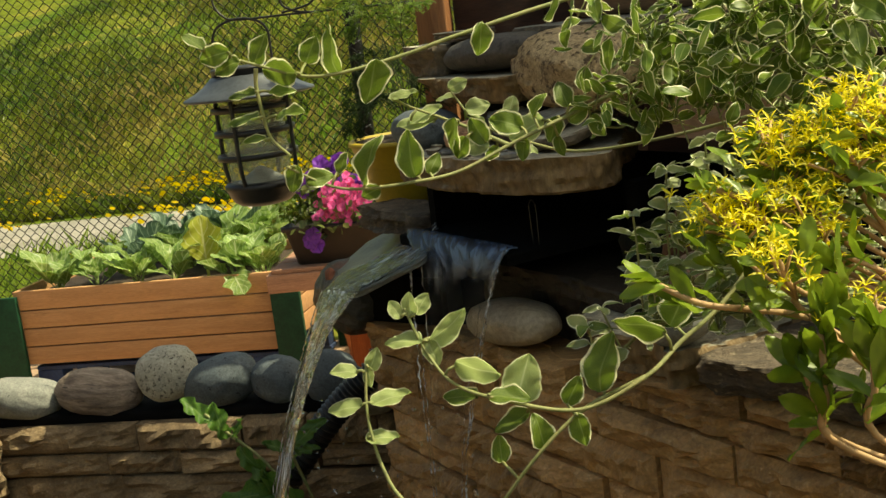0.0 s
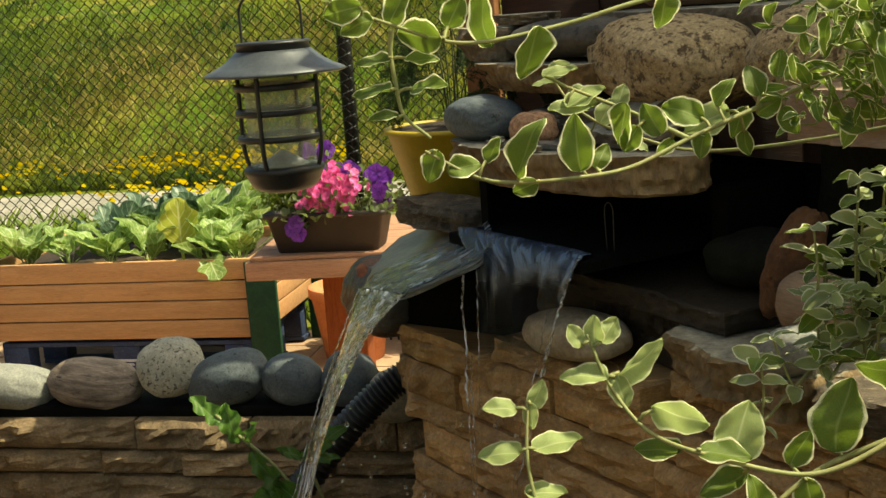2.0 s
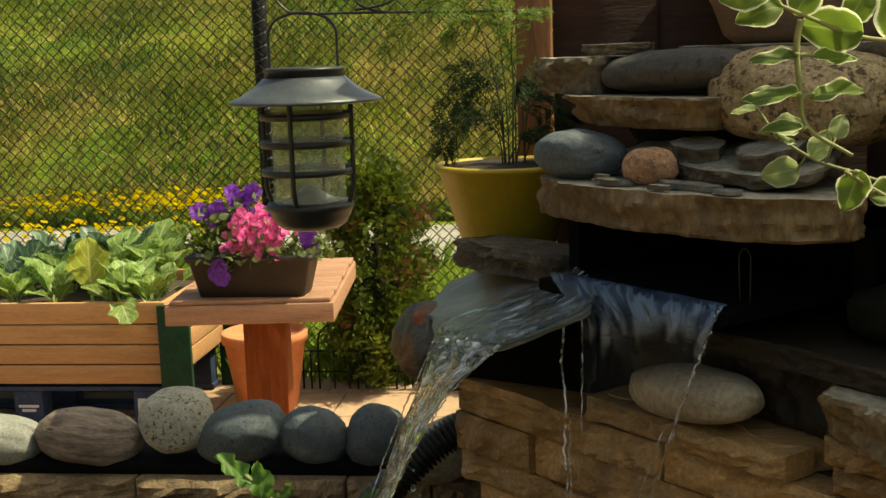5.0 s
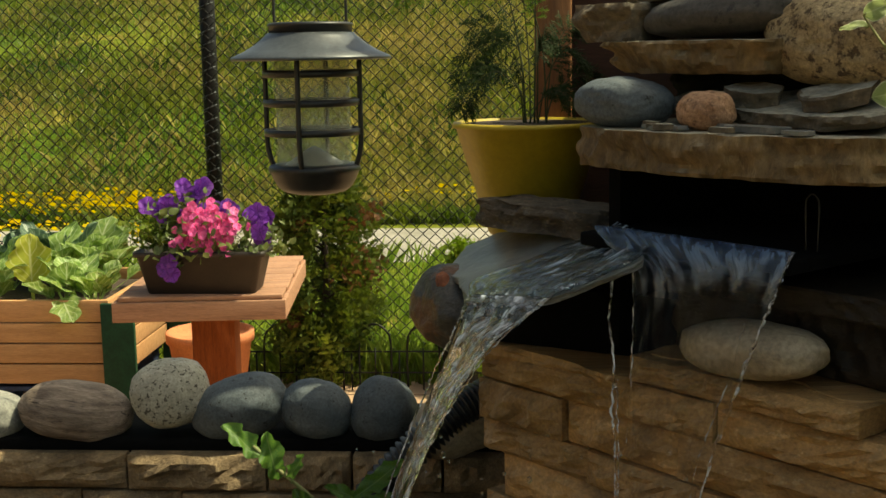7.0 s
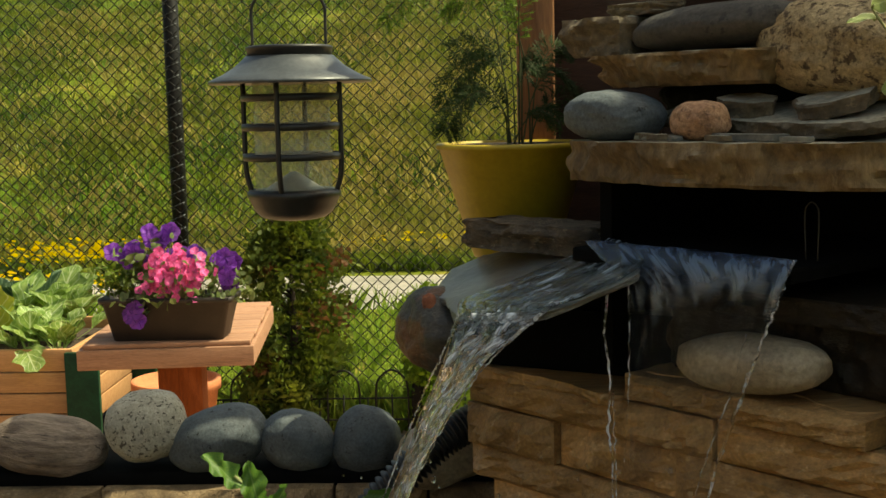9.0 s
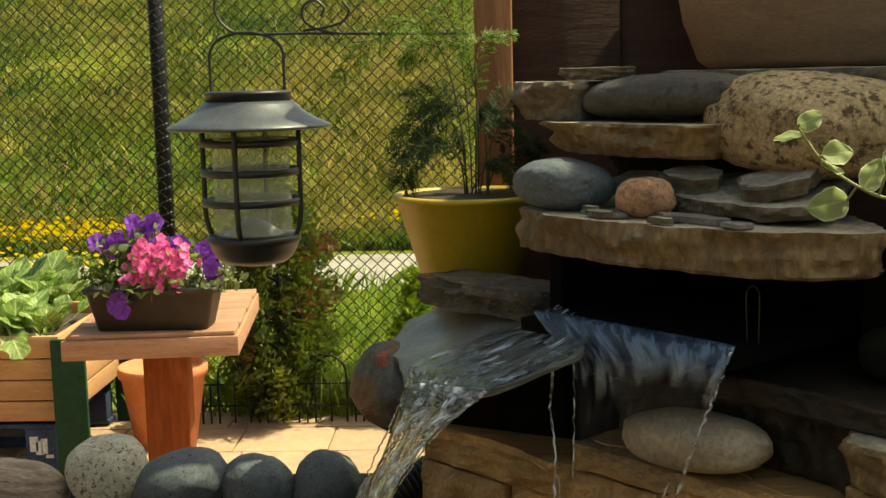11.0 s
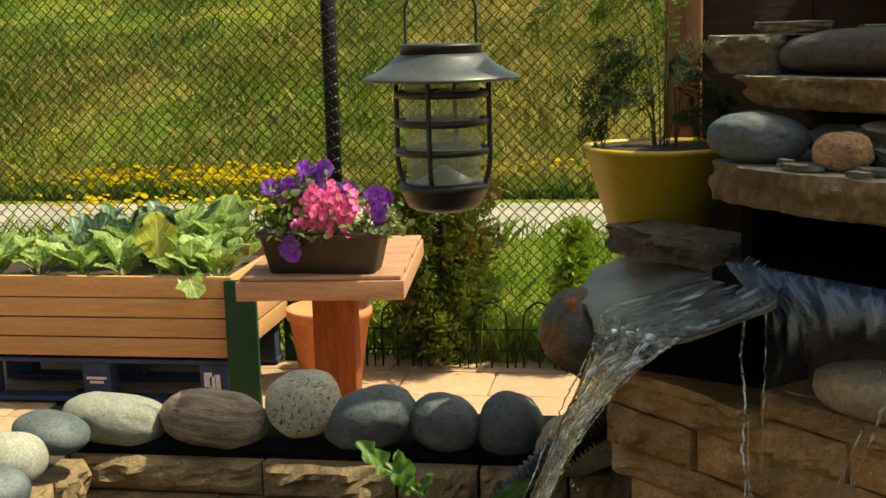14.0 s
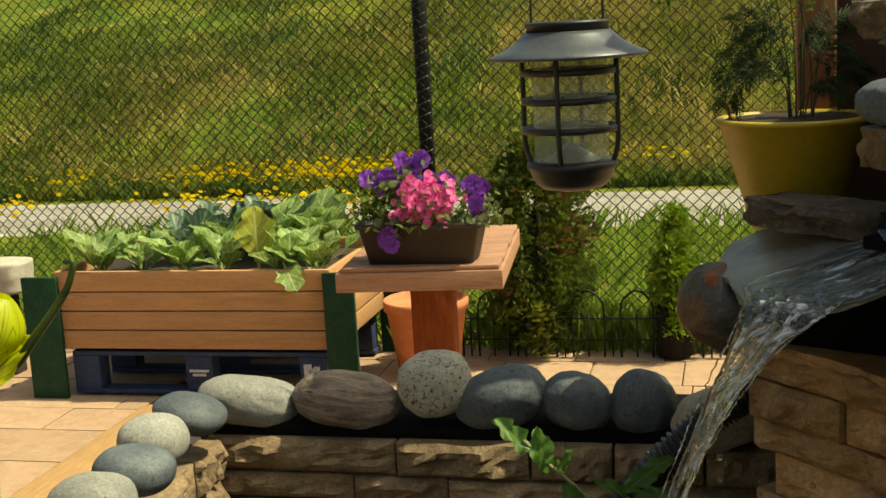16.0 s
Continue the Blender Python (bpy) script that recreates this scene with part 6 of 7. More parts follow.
def build_flower_box():
    zt = 0.853
    box = thing("flower_box", (-1.18, 4.21, zt), "dark brown plastic window box on the table", "flower box")
    bm = bmesh.new()
    lv = []
    for hx, hy, z in ((0.195, 0.075, 0.0), (0.198, 0.078, 0.004), (0.228, 0.096, 0.135), (0.240, 0.104, 0.137), (0.241, 0.105, 0.155), (0.232, 0.097, 0.156), (0.222, 0.09, 0.12)):
        ring = []
        for sx, sy in ((-1, -1), (1, -1), (1, 1), (-1, 1)):
            for k in range(5):
                a = math.atan2(sy, sx) - math.pi / 4 + k * math.pi / 8
                r = 0.02
                ring.append(bm.verts.new((sx * (hx - r) + r * math.cos(a), sy * (hy - r) + r * math.sin(a), z)))
        lv.append(ring)
    n = len(lv[0])
    for a, b in zip(lv, lv[1:]):
        for k in range(n):
            bm.faces.new((a[k], a[(k + 1) % n], b[(k + 1) % n], b[k]))
    bm.faces.new(lv[0][::-1])
    bm.faces.new(lv[-1])
    bmesh.ops.recalc_face_normals(bm, faces=bm.faces)
    part("body", bm, M_PLANTER, box)
    part("soil", bm_box(-0.215, -0.085, 0.118, 0.215, 0.085, 0.13), M_SOIL, box)
    rs = np.random.RandomState(23)
    # one flower of each colour: five lobes round a throat
    def bloom(mat_, seed):
        fol = Foliage()
        for k in range(5):
            a = 2 * math.pi * k / 5
            fol.add(leaf_mesh("petal", seed + k, 6, 6), leaf_pose((0, 0, 0), (math.cos(a), math.sin(a), 0.30), (-0.3 * math.cos(a), -0.3 * math.sin(a), 1), 0.5, 1.65))
        me = with_uv(mesh_of(fol.v, fol.f, "bloom"), fol.u)
        me.materials.append(mat_)
        return me

    purple, pink = [bloom(M_PURPLE, s) for s in (1, 2)], [bloom(M_PINK, s) for s in (3, 4)]
    for nm, cen, spread, count, meshes, size, lab in [
        ("petunia", (-0.035, 0.0, 0.372), (0.032, 0.03, 0.014), 6, purple, 0.075, "tall purple petunia above the other flowers"),
        ("petunia", (-0.125, 0.0, 0.315), (0.028, 0.03, 0.022), 6, purple, 0.072, "purple petunia with several open flowers"),
        ("petunia", (0.225, 0.0, 0.225), (0.03, 0.04, 0.030), 7, purple, 0.066, "purple petunia at the end of the box"),
        ("petunia", (0.0, 0.03, 0.305), (0.035, 0.02, 0.012), 4, purple, 0.066, "purple petunia in the middle of the box"),
        ("petunia", (-0.075, 0.0, 0.245), (0.02, 0.03, 0.02), 4, purple, 0.06, "small purple petunia beside the pink flowers"),
        ("petunia", (0.12, 0.02, 0.29), (0.045, 0.04, 0.02), 7, purple, 0.068, "purple petunia behind the pink flowers"),
        ("verbena", (0.03, -0.085, 0.240), (0.050, 0.018, 0.036), 190, pink, 0.033, "bright pink bedding flower in full bloom"),
    ]:
        plant = thing(nm, Vector(box.location) + Vector((cen[0], cen[1], 0.125)), lab, "flowers", "flowers in the box")
        v, f = [], []
        for k in range(count):
            p = Vector((rs.normal(0, spread[0]), -abs(rs.normal(0, spread[1])), cen[2] - 0.125 + rs.normal(0, spread[2])))
            ob = part_of("bloom", meshes[k % 2], None, plant)
            d = Vector((rs.normal(0, 0.35), -1 + rs.normal(0, 0.2), 0.45 + rs.normal(0, 0.3))).normalized()
            ob.matrix_basis = leaf_pose(p, d.orthogonal(), d, size * rs.uniform(0.8, 1.15))
            tube_data(smooth_line([(p.x * 0.3, p.y * 0.3 + 0.02, 0), (p.x * 0.8, p.y * 0.7 + 0.01, p.z * 0.6), p], 4), 0.0016, 4, v, f)
        tagged(part_of("stem_tangle", mesh_of(v, f), M_STEM, plant), kind="stuff")
        fol = Foliage()
        lm = [leaf_mesh("oval", 70 + k, 5, 2) for k in range(3)]
        for k in range(30 if nm == "verbena" else 80):
            p = Vector((rs.normal(0, spread[0] * 1.25), rs.normal(-0.02, 0.05), rs.uniform(0.0, cen[2] - 0.11)))
            fol.add(lm[k % 3], leaf_pose(p, rand_dir(rs, 0.3), rand_dir(rs, 1.0), rs.uniform(0.02, 0.045)))
        tagged(fol.make("foliage", M_PETUNIALEAF, plant), kind="stuff")
    trail = thing("trailing_foliage", Vector(box.location) + Vector((-0.17, 0.0, 0.125)), "light green trailing leaves at the end of the box", "plant")
    fol = Foliage()
    lm = [leaf_mesh("oval", 90 + k, 5, 2) for k in range(3)]
    v, f = [], []
    for k in range(26):
        tip = Vector((rs.normal(-0.02, 0.055), rs.normal(-0.04, 0.04), rs.uniform(0.05, 0.17)))
        line = smooth_line([(rs.normal(0, 0.02), 0, 0), tip * 0.6 + Vector((0, 0, 0.03)), tip], 4)
        tube_data(line, 0.0013, 4, v, f)
        for p in line[2:]:
            for q in range(2):
                fol.add(lm[q], leaf_pose(p, rand_dir(rs, 0.2), rand_dir(rs, 1.0), rs.uniform(0.014, 0.030), 0.8))
    tagged(fol.make("leaves", M_WEED, trail), kind="stuff")
    tagged(part_of("stem_tangle", mesh_of(v, f), M_STEM, trail), kind="stuff")
    hang = thing("petunia", Vector(box.location) + Vector((-0.10, -0.11, 0.13)), "purple petunia flowers hanging over the box", "flowers", "flowers in the box")
    for k, p in enumerate([(0.0, -0.005, -0.01), (0.008, -0.008, -0.048), (-0.012, -0.01, -0.03)]):
        ob = part_of("bloom", purple[k % 2], None, hang)
        ob.matrix_basis = leaf_pose(p, (1, 0, 0.2), (0.1, -1, 0.1), 0.068)
    rod("stem", [(0, 0.02, 0.02), (0, 0.0, 0.01), (0.004, 0.0, -0.05)], 0.0016, M_STEM, hang)


build_flower_box()

tp = thing("terracotta_pot", (-1.55, 5.62, 0.0), "empty orange terracotta pot behind the table", "flower pot")
part("body", pot_mesh(0.205, 0.148, 0.385, wall=0.015, lip=0.014, lip_h=0.05), M_TERRACOTTA, tp)
part("soil", bm_lathe([(0.0, 0.345), (0.1, 0.344), (0.187, 0.342)], 32), M_SOIL, tp)


# ---- raised bed ----
def build_bed():
    x0, x1, y0, y1 = -3.258, -1.905, 5.13, 6.0
    bed = thing("raised_bed", (-2.58, 5.5, 0), "cedar-board raised vegetable bed with green legs", "raised bed")
    o = Vector(bed.location)

    def bit(name, a, b, bev=0.004, mat_=M_CEDAR, lab=""):
        return part(name, bm_box(a[0] - o.x, a[1] - o.y, a[2], b[0] - o.x, b[1] - o.y, b[2], bev), mat_, bed, lab)

    zs = [0.245, 0.340, 0.435, 0.530, 0.635]
    for a, b in zip(zs, zs[1:]):
        bit("front_board", (x0 - 0.03, y0, a + 0.003), (x1 + 0.03, y0 + 0.022, b - 0.003))
        bit("back_board", (x0 - 0.03, y1 - 0.022, a + 0.003), (x1 + 0.03, y1, b - 0.003))
        bit("end_board", (x1 + 0.008, y0 + 0.023, a + 0.003), (x1 + 0.03, y1 - 0.023, b - 0.003))
        bit("end_board", (x0 - 0.03, y0 + 0.023, a + 0.003), (x0 - 0.008, y1 - 0.023, b - 0.003))
    bit("soil", (x0 - 0.007, y0 + 0.023, 0.25), (x1 + 0.007, y1 - 0.023, 0.575), 0, M_SOIL)
    for xa, xb in ((-3.452, -3.262), (-1.905, -1.755)):
        bit("leg", (xa, y0 - 0.028, 0.0), (xb, y0 - 0.003, 0.608 if xa < -3 else 0.62), 0.004, M_GREENPAINT, "dark green painted board leg")
        bit("leg", (xa, y1 + 0.003, 0.0), (xb, y1 + 0.028, 0.61), 0.004, M_GREENPAINT)
    pallet = thing("pallet", (-2.58, 5.55, 0), "blue painted wooden pallet under the raised bed", "pallet")
    o2 = Vector(pallet.location)

    def pb(name, a, b, mat_=M_BLUEPAINT, lab=""):
        return part(name, bm_box(a[0] - o2.x, a[1] - o2.y, a[2], b[0] - o2.x, b[1] - o2.y, b[2], 0.003), mat_, pallet, lab)

    for k in range(5):
        ya = y0 + 0.03 + k * 0.19
        pb("deck_board", (x0 + 0.01, ya, 0.205), (x1 - 0.01, ya + 0.11, 0.227))
    front_blocks = {}
    for ya in (y0 + 0.03, y0 + 0.4, y0 + 0.77):
        pb("runner", (x0 + 0.01, ya, 0.012), (x1 - 0.01, ya + 0.1, 0.034))
        for xa in (x0 + 0.01, -2.65, x1 - 0.16):
            block = pb("block", (xa, ya, 0.036), (xa + 0.14, ya + 0.1, 0.204))
            front_blocks.setdefault(xa, block)
    for xa, bars in ((-2.65, [(0.02, 0.125, 0.12, 0.138), (0.035, 0.105, 0.105, 0.118)]), (x1 - 0.16, [(0.02, 0.10, 0.06, 0.17), (0.045, 0.085, 0.08, 0.15), (0.07, 0.09, 0.10, 0.16), (0.09, 0.07, 0.125, 0.085)])):
        for a, z, b, zz in bars:
            w = pb("print_mark", (xa + a, y0 + 0.0265, z), (xa + b, y0 + 0.0295, zz), M_PRINT)
            w.parent = front_blocks[xa]
    rs = np.random.RandomState(31)
    shapes = [leaf_data("brassica", k, M_CABBAGE, nx=18, ny=8) for k in range(6)]
    blue = [leaf_data("brassica", 20 + k, M_BLUECABBAGE, nx=18, ny=8) for k in range(3)]
    yellow = leaf_data("brassica", 33, M_YELLOWLEAF, nx=18, ny=8)
    spots = [(-3.12, 5.30), (-2.95, 5.38), (-2.66, 5.27), (-2.50, 5.34), (-2.13, 5.30), (-1.98, 5.26), (-2.82, 5.64), (-2.56, 5.70), (-2.30, 5.62), (-2.05, 5.64), (-2.38, 5.86), (-2.18, 5.86), (-2.7, 5.88)]
    for k, (x, y) in enumerate(spots):
        isblue = k in (6, 10, 12)
        plant = thing("cabbage_plant", (x, y, 0.574), "blue-green broccoli plant in the raised bed" if isblue else "leafy green cabbage plant in the raised bed", "vegetable", "vegetables in the raised bed")
        n = rs.randint(8, 12)
        for j in range(n):
            a = 2 * math.pi * j / n + rs.uniform(-0.4, 0.4)
            e = rs.uniform(0.9, 4.2)
            d = Vector((math.cos(a), math.sin(a), e)).normalized()
            ob = part_of("leaf", (blue[rs.randint(3)] if isblue else shapes[rs.randint(6)]), None, plant)
            ob.matrix_basis = leaf_pose((0.012 * math.cos(a), 0.012 * math.sin(a), 0.01), d, (-0.8 * math.cos(a) + rs.normal(0, 0.35), -0.8 * math.sin(a) + rs.normal(0, 0.35), 0.8), rs.uniform(0.16, 0.28) * (1.28 if y > 5.5 else 1.0), rs.uniform(0.75, 1.2))
        rod("stem", [(0, 0, -0.02), (0, 0, 0.06)], 0.008, M_STEM, plant)
    ob = part_of("leaf", yellow, None, plant, "yellowing leaf")
    ob.matrix_basis = leaf_pose(Vector((-2.27, 5.27, 0.60)) - Vector(plant.location), (-0.03, -0.1, 1.0), (0.2, -1, 0.3), 0.30, 1.15)
    ob = part_of("leaf", shapes[3], None, plant)
    ob.matrix_basis = leaf_pose(Vector((-2.12, 5.2, 0.64)) - Vector(plant.location), (0.35, -0.6, -0.12), (0, -0.5, 0.8), 0.2, 1.2)


build_bed()
stand = thing("stone_stand", (-3.83, 5.53, 0.0), "pale stone slab on a dark post beside the bed", "stand")
part("slab", slab_mesh([(-0.15, -0.11), (0.12, -0.11), (0.13, 0.10), (-0.14, 0.11)], 0.45, 0.61, 91, rough=0.006, under=0.06, count=60), M_CONCRETE, stand, "pale weathered slab")
part("post", bm_box(-0.06, -0.05, 0.0, 0.05, 0.06, 0.449, 0.006), M_BARK, stand, "dark wooden post")


# ---- shrubs by the fence ----
def build_conifer(name, at, h, r, count, mat_, label, seed, column=False, dry=0):
    tree = thing(name, at, label, "shrub")
    rs = np.random.RandomState(seed)
    rod("trunk", [(0, 0, -0.02), (0.01, 0, h * 0.5), (0, 0.01, h * 0.93)], lambda t: 0.025 * h * (1.15 - t), M_BARK, tree)
    v, f = [], []
    for k in range(26):
        t = rs.uniform(0.08, 0.9)
        a = rs.uniform(0, 2 * math.pi)
        rr = r * (0.8 if column else (1 - t))
        tube_data([(0, 0, h * t), (rr * math.cos(a) * 0.9, rr * math.sin(a) * 0.9, h * t + rr * 0.6)], lambda q: 0.006 * h * (1.1 - q), 4, v, f)
    tagged(part_of("limbs", mesh_of(v, f), M_BARK, tree), kind="stuff")
    fols = [Foliage(), Foliage()]
    clumps = []
    while len(clumps) < count // 60:
        t = rs.uniform(0.0, 1.0) ** (0.8 if column else 1.3)
        a = rs.uniform(0, 2 * math.pi)
        prof = (min(1, 0.62 + t * 2) * (1 - max(0, t - 0.72) / 0.3) ** 0.6 if column else (1.02 - t) * min(1, 0.6 + 4 * t))
        rr = r * max(0.05, prof) * rs.uniform(0.45, 1.0)
        clumps.append((Vector((rr * math.cos(a), rr * math.sin(a), h * (0.04 + 0.93 * t))), a, rs.uniform(0.6, 1.3)))
    for k in range(count):
        c, a, big = clumps[k % len(clumps)]
        g = (0.036 if column else 0.026) * big
        p = c + Vector((rs.normal(0, g), rs.normal(0, g), rs.normal(0, g)))
        d = Vector((math.cos(a) * 0.75 + rs.normal(0, 0.35), math.sin(a) * 0.75 + rs.normal(0, 0.35), rs.uniform(0.2, 1.3))).normalized()
        fan = rs.uniform(0.018, 0.042) * (1.0 if column else 0.85)
        side = d.cross(rand_dir(rs)).normalized()
        fol = fols[1 if dry and (k % len(clumps)) % 17 == 4 else 0]
        # a flat spray of small scale leaves
        for q in range(7):
            w = (q - 3) / 3
            tip = p + d * fan * (1 - 0.35 * abs(w)) + side * fan * 0.55 * w
            base = p + d * fan * 0.12 + side * fan * 0.12 * w
            ww = side * fan * 0.09
            kk = len(fol.v)
            m_ = base.lerp(tip, 0.6)
            fol.v += [tuple(base), tuple(m_ - ww), tuple(tip), tuple(m_ + ww)]
            fol.u += [(0, 0.5)] * 4
            fol.f.append((kk, kk + 1, kk + 2, kk + 3))
    fols[0].make("crown", mat_, tree)
    if dry:
        fols[1].make("dry_spray", M_ARBORDRY, tree, "brown dry sprays")


build_conifer("arborvitae", (-1.04, 5.98, 0.0), 1.16, 0.255, 13000, M_ARBOR, "dense dark green arborvitae with some brown sprays", 3, True, 0.10)
build_conifer("young_conifer", (-0.345, 5.99, 0.10), 0.66, 0.19, 5200, M_SPRUCE, "small bright green cone-shaped conifer", 5)
tagged(part("dark_wooden_stump", bm_lathe([(0, 0), (0.088, 0), (0.092, 0.02), (0.088, 0.2), (0.083, 0.262), (0.0, 0.268)], 10), M_STUMP), "dark squared wooden stump beside the conifer", "stump").location = (-0.355, 5.95, 0.01)


def build_edging():
    o = Vector((-1.6, 5.93, 0))
    fe = thing("border_fence", o, "low black wire border fence with arched tops", "border fence")
    for k in range(8):
        x = k * 0.245
        rod("arch", smooth_line([(x, 0, 0), (x, 0, 0.25), (x + 0.03, 0, 0.318), (x + 0.08, 0, 0.345), (x + 0.13, 0, 0.318), (x + 0.16, 0, 0.25), (x + 0.16, 0, 0)], 4), 0.0055, M_WIRE, fe)
        rod("picket", [(x + 0.08, 0, 0), (x + 0.08, 0, 0.22)], 0.0045, M_WIRE, fe)
        rod("picket", [(x + 0.2025, 0, 0), (x + 0.2025, 0, 0.2)], 0.0045, M_WIRE, fe)
    for z in (0.09, 0.2):
        rod("rail", [(-0.05, 0.006, z), (1.95, 0.006, z)], 0.0045, M_WIRE, fe)


build_edging()


# ---- trailing variegated vine in front ----
OVALS = [leaf_data("oval", k, M_VINELEAF, nx=20, ny=10) for k in range(8)]
YOUNG = [leaf_data("oval", 10 + k, M_YOUNGLEAF, nx=20, ny=10) for k in range(4)]


def vine(name, label, stems, leaves, young=(), flat=(), r=0.00085, seed=1):
    """A trailing shoot: stems, and leaves given by their middle, length and slant in degrees. flat: leaves that lie level."""
    base = Vector(stems[0][0])
    plant = thing(name, base, label, "vine")
    rs = np.random.RandomState(seed)
    lines = [smooth_line(s, 8) for s in stems]
    for ln in lines:
        rod("stem", [p - base for p in ln], lambda t: r * (1.1 - 0.5 * t), M_STEM, plant)
    allp = [p for ln in lines for p in ln]
    v, f = [], []
    for k, (x, y, z, size, ang) in enumerate(leaves):
        a = math.radians(ang)
        d = Vector((math.cos(a), rs.uniform(-0.25, 0.25), math.sin(a))).normalized()
        mid = Vector((x, y, z))
        st = mid - d * size * 0.5
        # the end nearer to a stem is the stalk end
        near = min(allp, key=lambda p: (p - st).length)
        far = min(allp, key=lambda p: (p - (mid + d * size * 0.5)).length)
        if (far - (mid + d * size * 0.5)).length < (near - st).length:
            d, st, near = -d, mid + d * size * 0.5, far
        ob = part_of("leaf", (YOUNG if k in young else OVALS)[rs.randint(4 if k in young else 8)], None, plant)
        face = (rs.normal(0, 0.25), -0.5, 1.0) if k in flat else (rs.normal(0, 0.45), -1, rs.normal(0.1, 0.4))
        ob.matrix_basis = leaf_pose(st - base, d, face, size, rs.uniform(0.85, 1.1) if k in flat else rs.uniform(0.95, 1.25))
        if (near - st).length < 0.03:
            tube_data([near - base, (near + st) / 2 - base + Vector((0, 0, 0.0005)), st + d * size * 0.06 - base], 0.0006, 5, v, f)
    if v:
        tagged(part_of("stalk_tangle", mesh_of(v, f), M_STEM, plant), kind="stuff")
    return plant


A_LEAVES = [(0.159, 0.103, 1.748, 0.0207, 110), (0.139, 0.093, 1.743, 0.0166, 175), (0.175, 0.1, 1.735, 0.0185, 80), (0.217, 0.116, 1.746, 0.014, 80), (0.133, 0.091, 1.753, 0.0136, 60), (0.116, 0.086, 1.753, 0.0136, 190), (0.149, 0.106, 1.75, 0.012, 60), (0.123, 0.088, 1.727, 0.0146, 175), (0.141, 0.093, 1.727, 0.0136, 5), (0.124, 0.089, 1.737, 0.0125, 180), (0.140, 0.091, 1.7365, 0.0120, 0), (0.126, 0.088, 1.718, 0.0110, 170), (0.109, 0.085, 1.760, 0.011, 140), (0.120, 0.087, 1.748, 0.012, 190)]
vine("variegated_vine", "trailing vine shoot with cream-edged green leaves", [
    [(0.32, 0.16, 1.765), (0.255, 0.137, 1.758), (0.209, 0.115, 1.749), (0.188, 0.108, 1.744), (0.162, 0.098, 1.74), (0.147, 0.095, 1.741), (0.132, 0.091, 1.747), (0.111, 0.085, 1.756)],
    [(0.131, 0.09, 1.746), (0.130, 0.09, 1.739), (0.131, 0.09, 1.728), (0.133, 0.09, 1.718), (0.143, 0.082, 1.711)]], A_LEAVES, flat=(7, 8, 9, 10, 11, 12), seed=2)
B_LEAVES = [(0.174, 0.085, 1.706, 0.0208, 70), (0.189, 0.09, 1.706, 0.0181, 95), (0.143, 0.081, 1.702, 0.0114, 250), (0.153, 0.083, 1.701, 0.0114, 10), (0.162, 0.085, 1.706, 0.0095, 60), (0.172, 0.086, 1.693, 0.0095, 200), (0.189, 0.122, 1.719, 0.0153, 25), (0.181, 0.121, 1.728, 0.0122, 20), (0.185, 0.121, 1.716, 0.0163, -10), (0.202, 0.112, 1.709, 0.015, 70), (0.212, 0.113, 1.71, 0.012, 120), (0.205, 0.112, 1.704, 0.011, 60), (0.222, 0.124, 1.711, 0.0153, 160), (0.23, 0.124, 1.708, 0.0163, 20), (0.236, 0.124, 1.717, 0.011, 60), (0.228, 0.122, 1.700, 0.010, 260), (0.241, 0.126, 1.706, 0.012, 250), (0.246, 0.128, 1.720, 0.012, 110), (0.251, 0.13, 1.711, 0.010, 30), (0.243, 0.127, 1.699, 0.009, 280), (0.255, 0.132, 1.725, 0.010, 80), (0.216, 0.117, 1.7, 0.008, 230), (0.196, 0.098, 1.7005, 0.009, 60), (0.258, 0.135, 1.705, 0.011, 300)]
vine("variegated_vine", "arching vine shoot with cream-edged leaves and a bud", [
    [(0.33, 0.17, 1.735), (0.27, 0.145, 1.718), (0.244, 0.125, 1.71), (0.224, 0.114, 1.703), (0.205, 0.101, 1.696), (0.187, 0.089, 1.695), (0.168, 0.085, 1.695), (0.156, 0.083, 1.698), (0.141, 0.081, 1.707)],
    [(0.224, 0.114, 1.703), (0.206, 0.118, 1.712), (0.183, 0.122, 1.722)]], B_LEAVES, young=(6, 7, 8, 13), flat=(6, 7, 8), seed=3)
C_LEAVES = [(0.236, 0.02, 1.634, 0.0181, 70), (0.22, 0.022, 1.637, 0.0165, 160), (0.231, 0.017, 1.621, 0.0141, 200), (0.263, 0.028, 1.636, 0.0201, 85), (0.276, 0.03, 1.646, 0.0184, 170), (0.289, 0.041, 1.651, 0.0164, 70), (0.24, 0.02, 1.615, 0.0134, 275), (0.254, 0.02, 1.615, 0.0117, 280), (0.21, 0.031, 1.651, 0.0159, 25), (0.194, 0.028, 1.648, 0.0134, 165), (0.197, 0.031, 1.66, 0.0092, 90), (0.192, 0.03, 1.659, 0.0075, 120), (0.201, 0.032, 1.66, 0.0084, 60), (0.214, 0.019, 1.63, 0.0132, 170), (0.232, 0.015, 1.63, 0.0147, 170), (0.204, 0.028, 1.643, 0.0101, 110), (0.252, 0.025, 1.627, 0.0117, 60), (0.226, 0.018, 1.61, 0.0101, 90)]
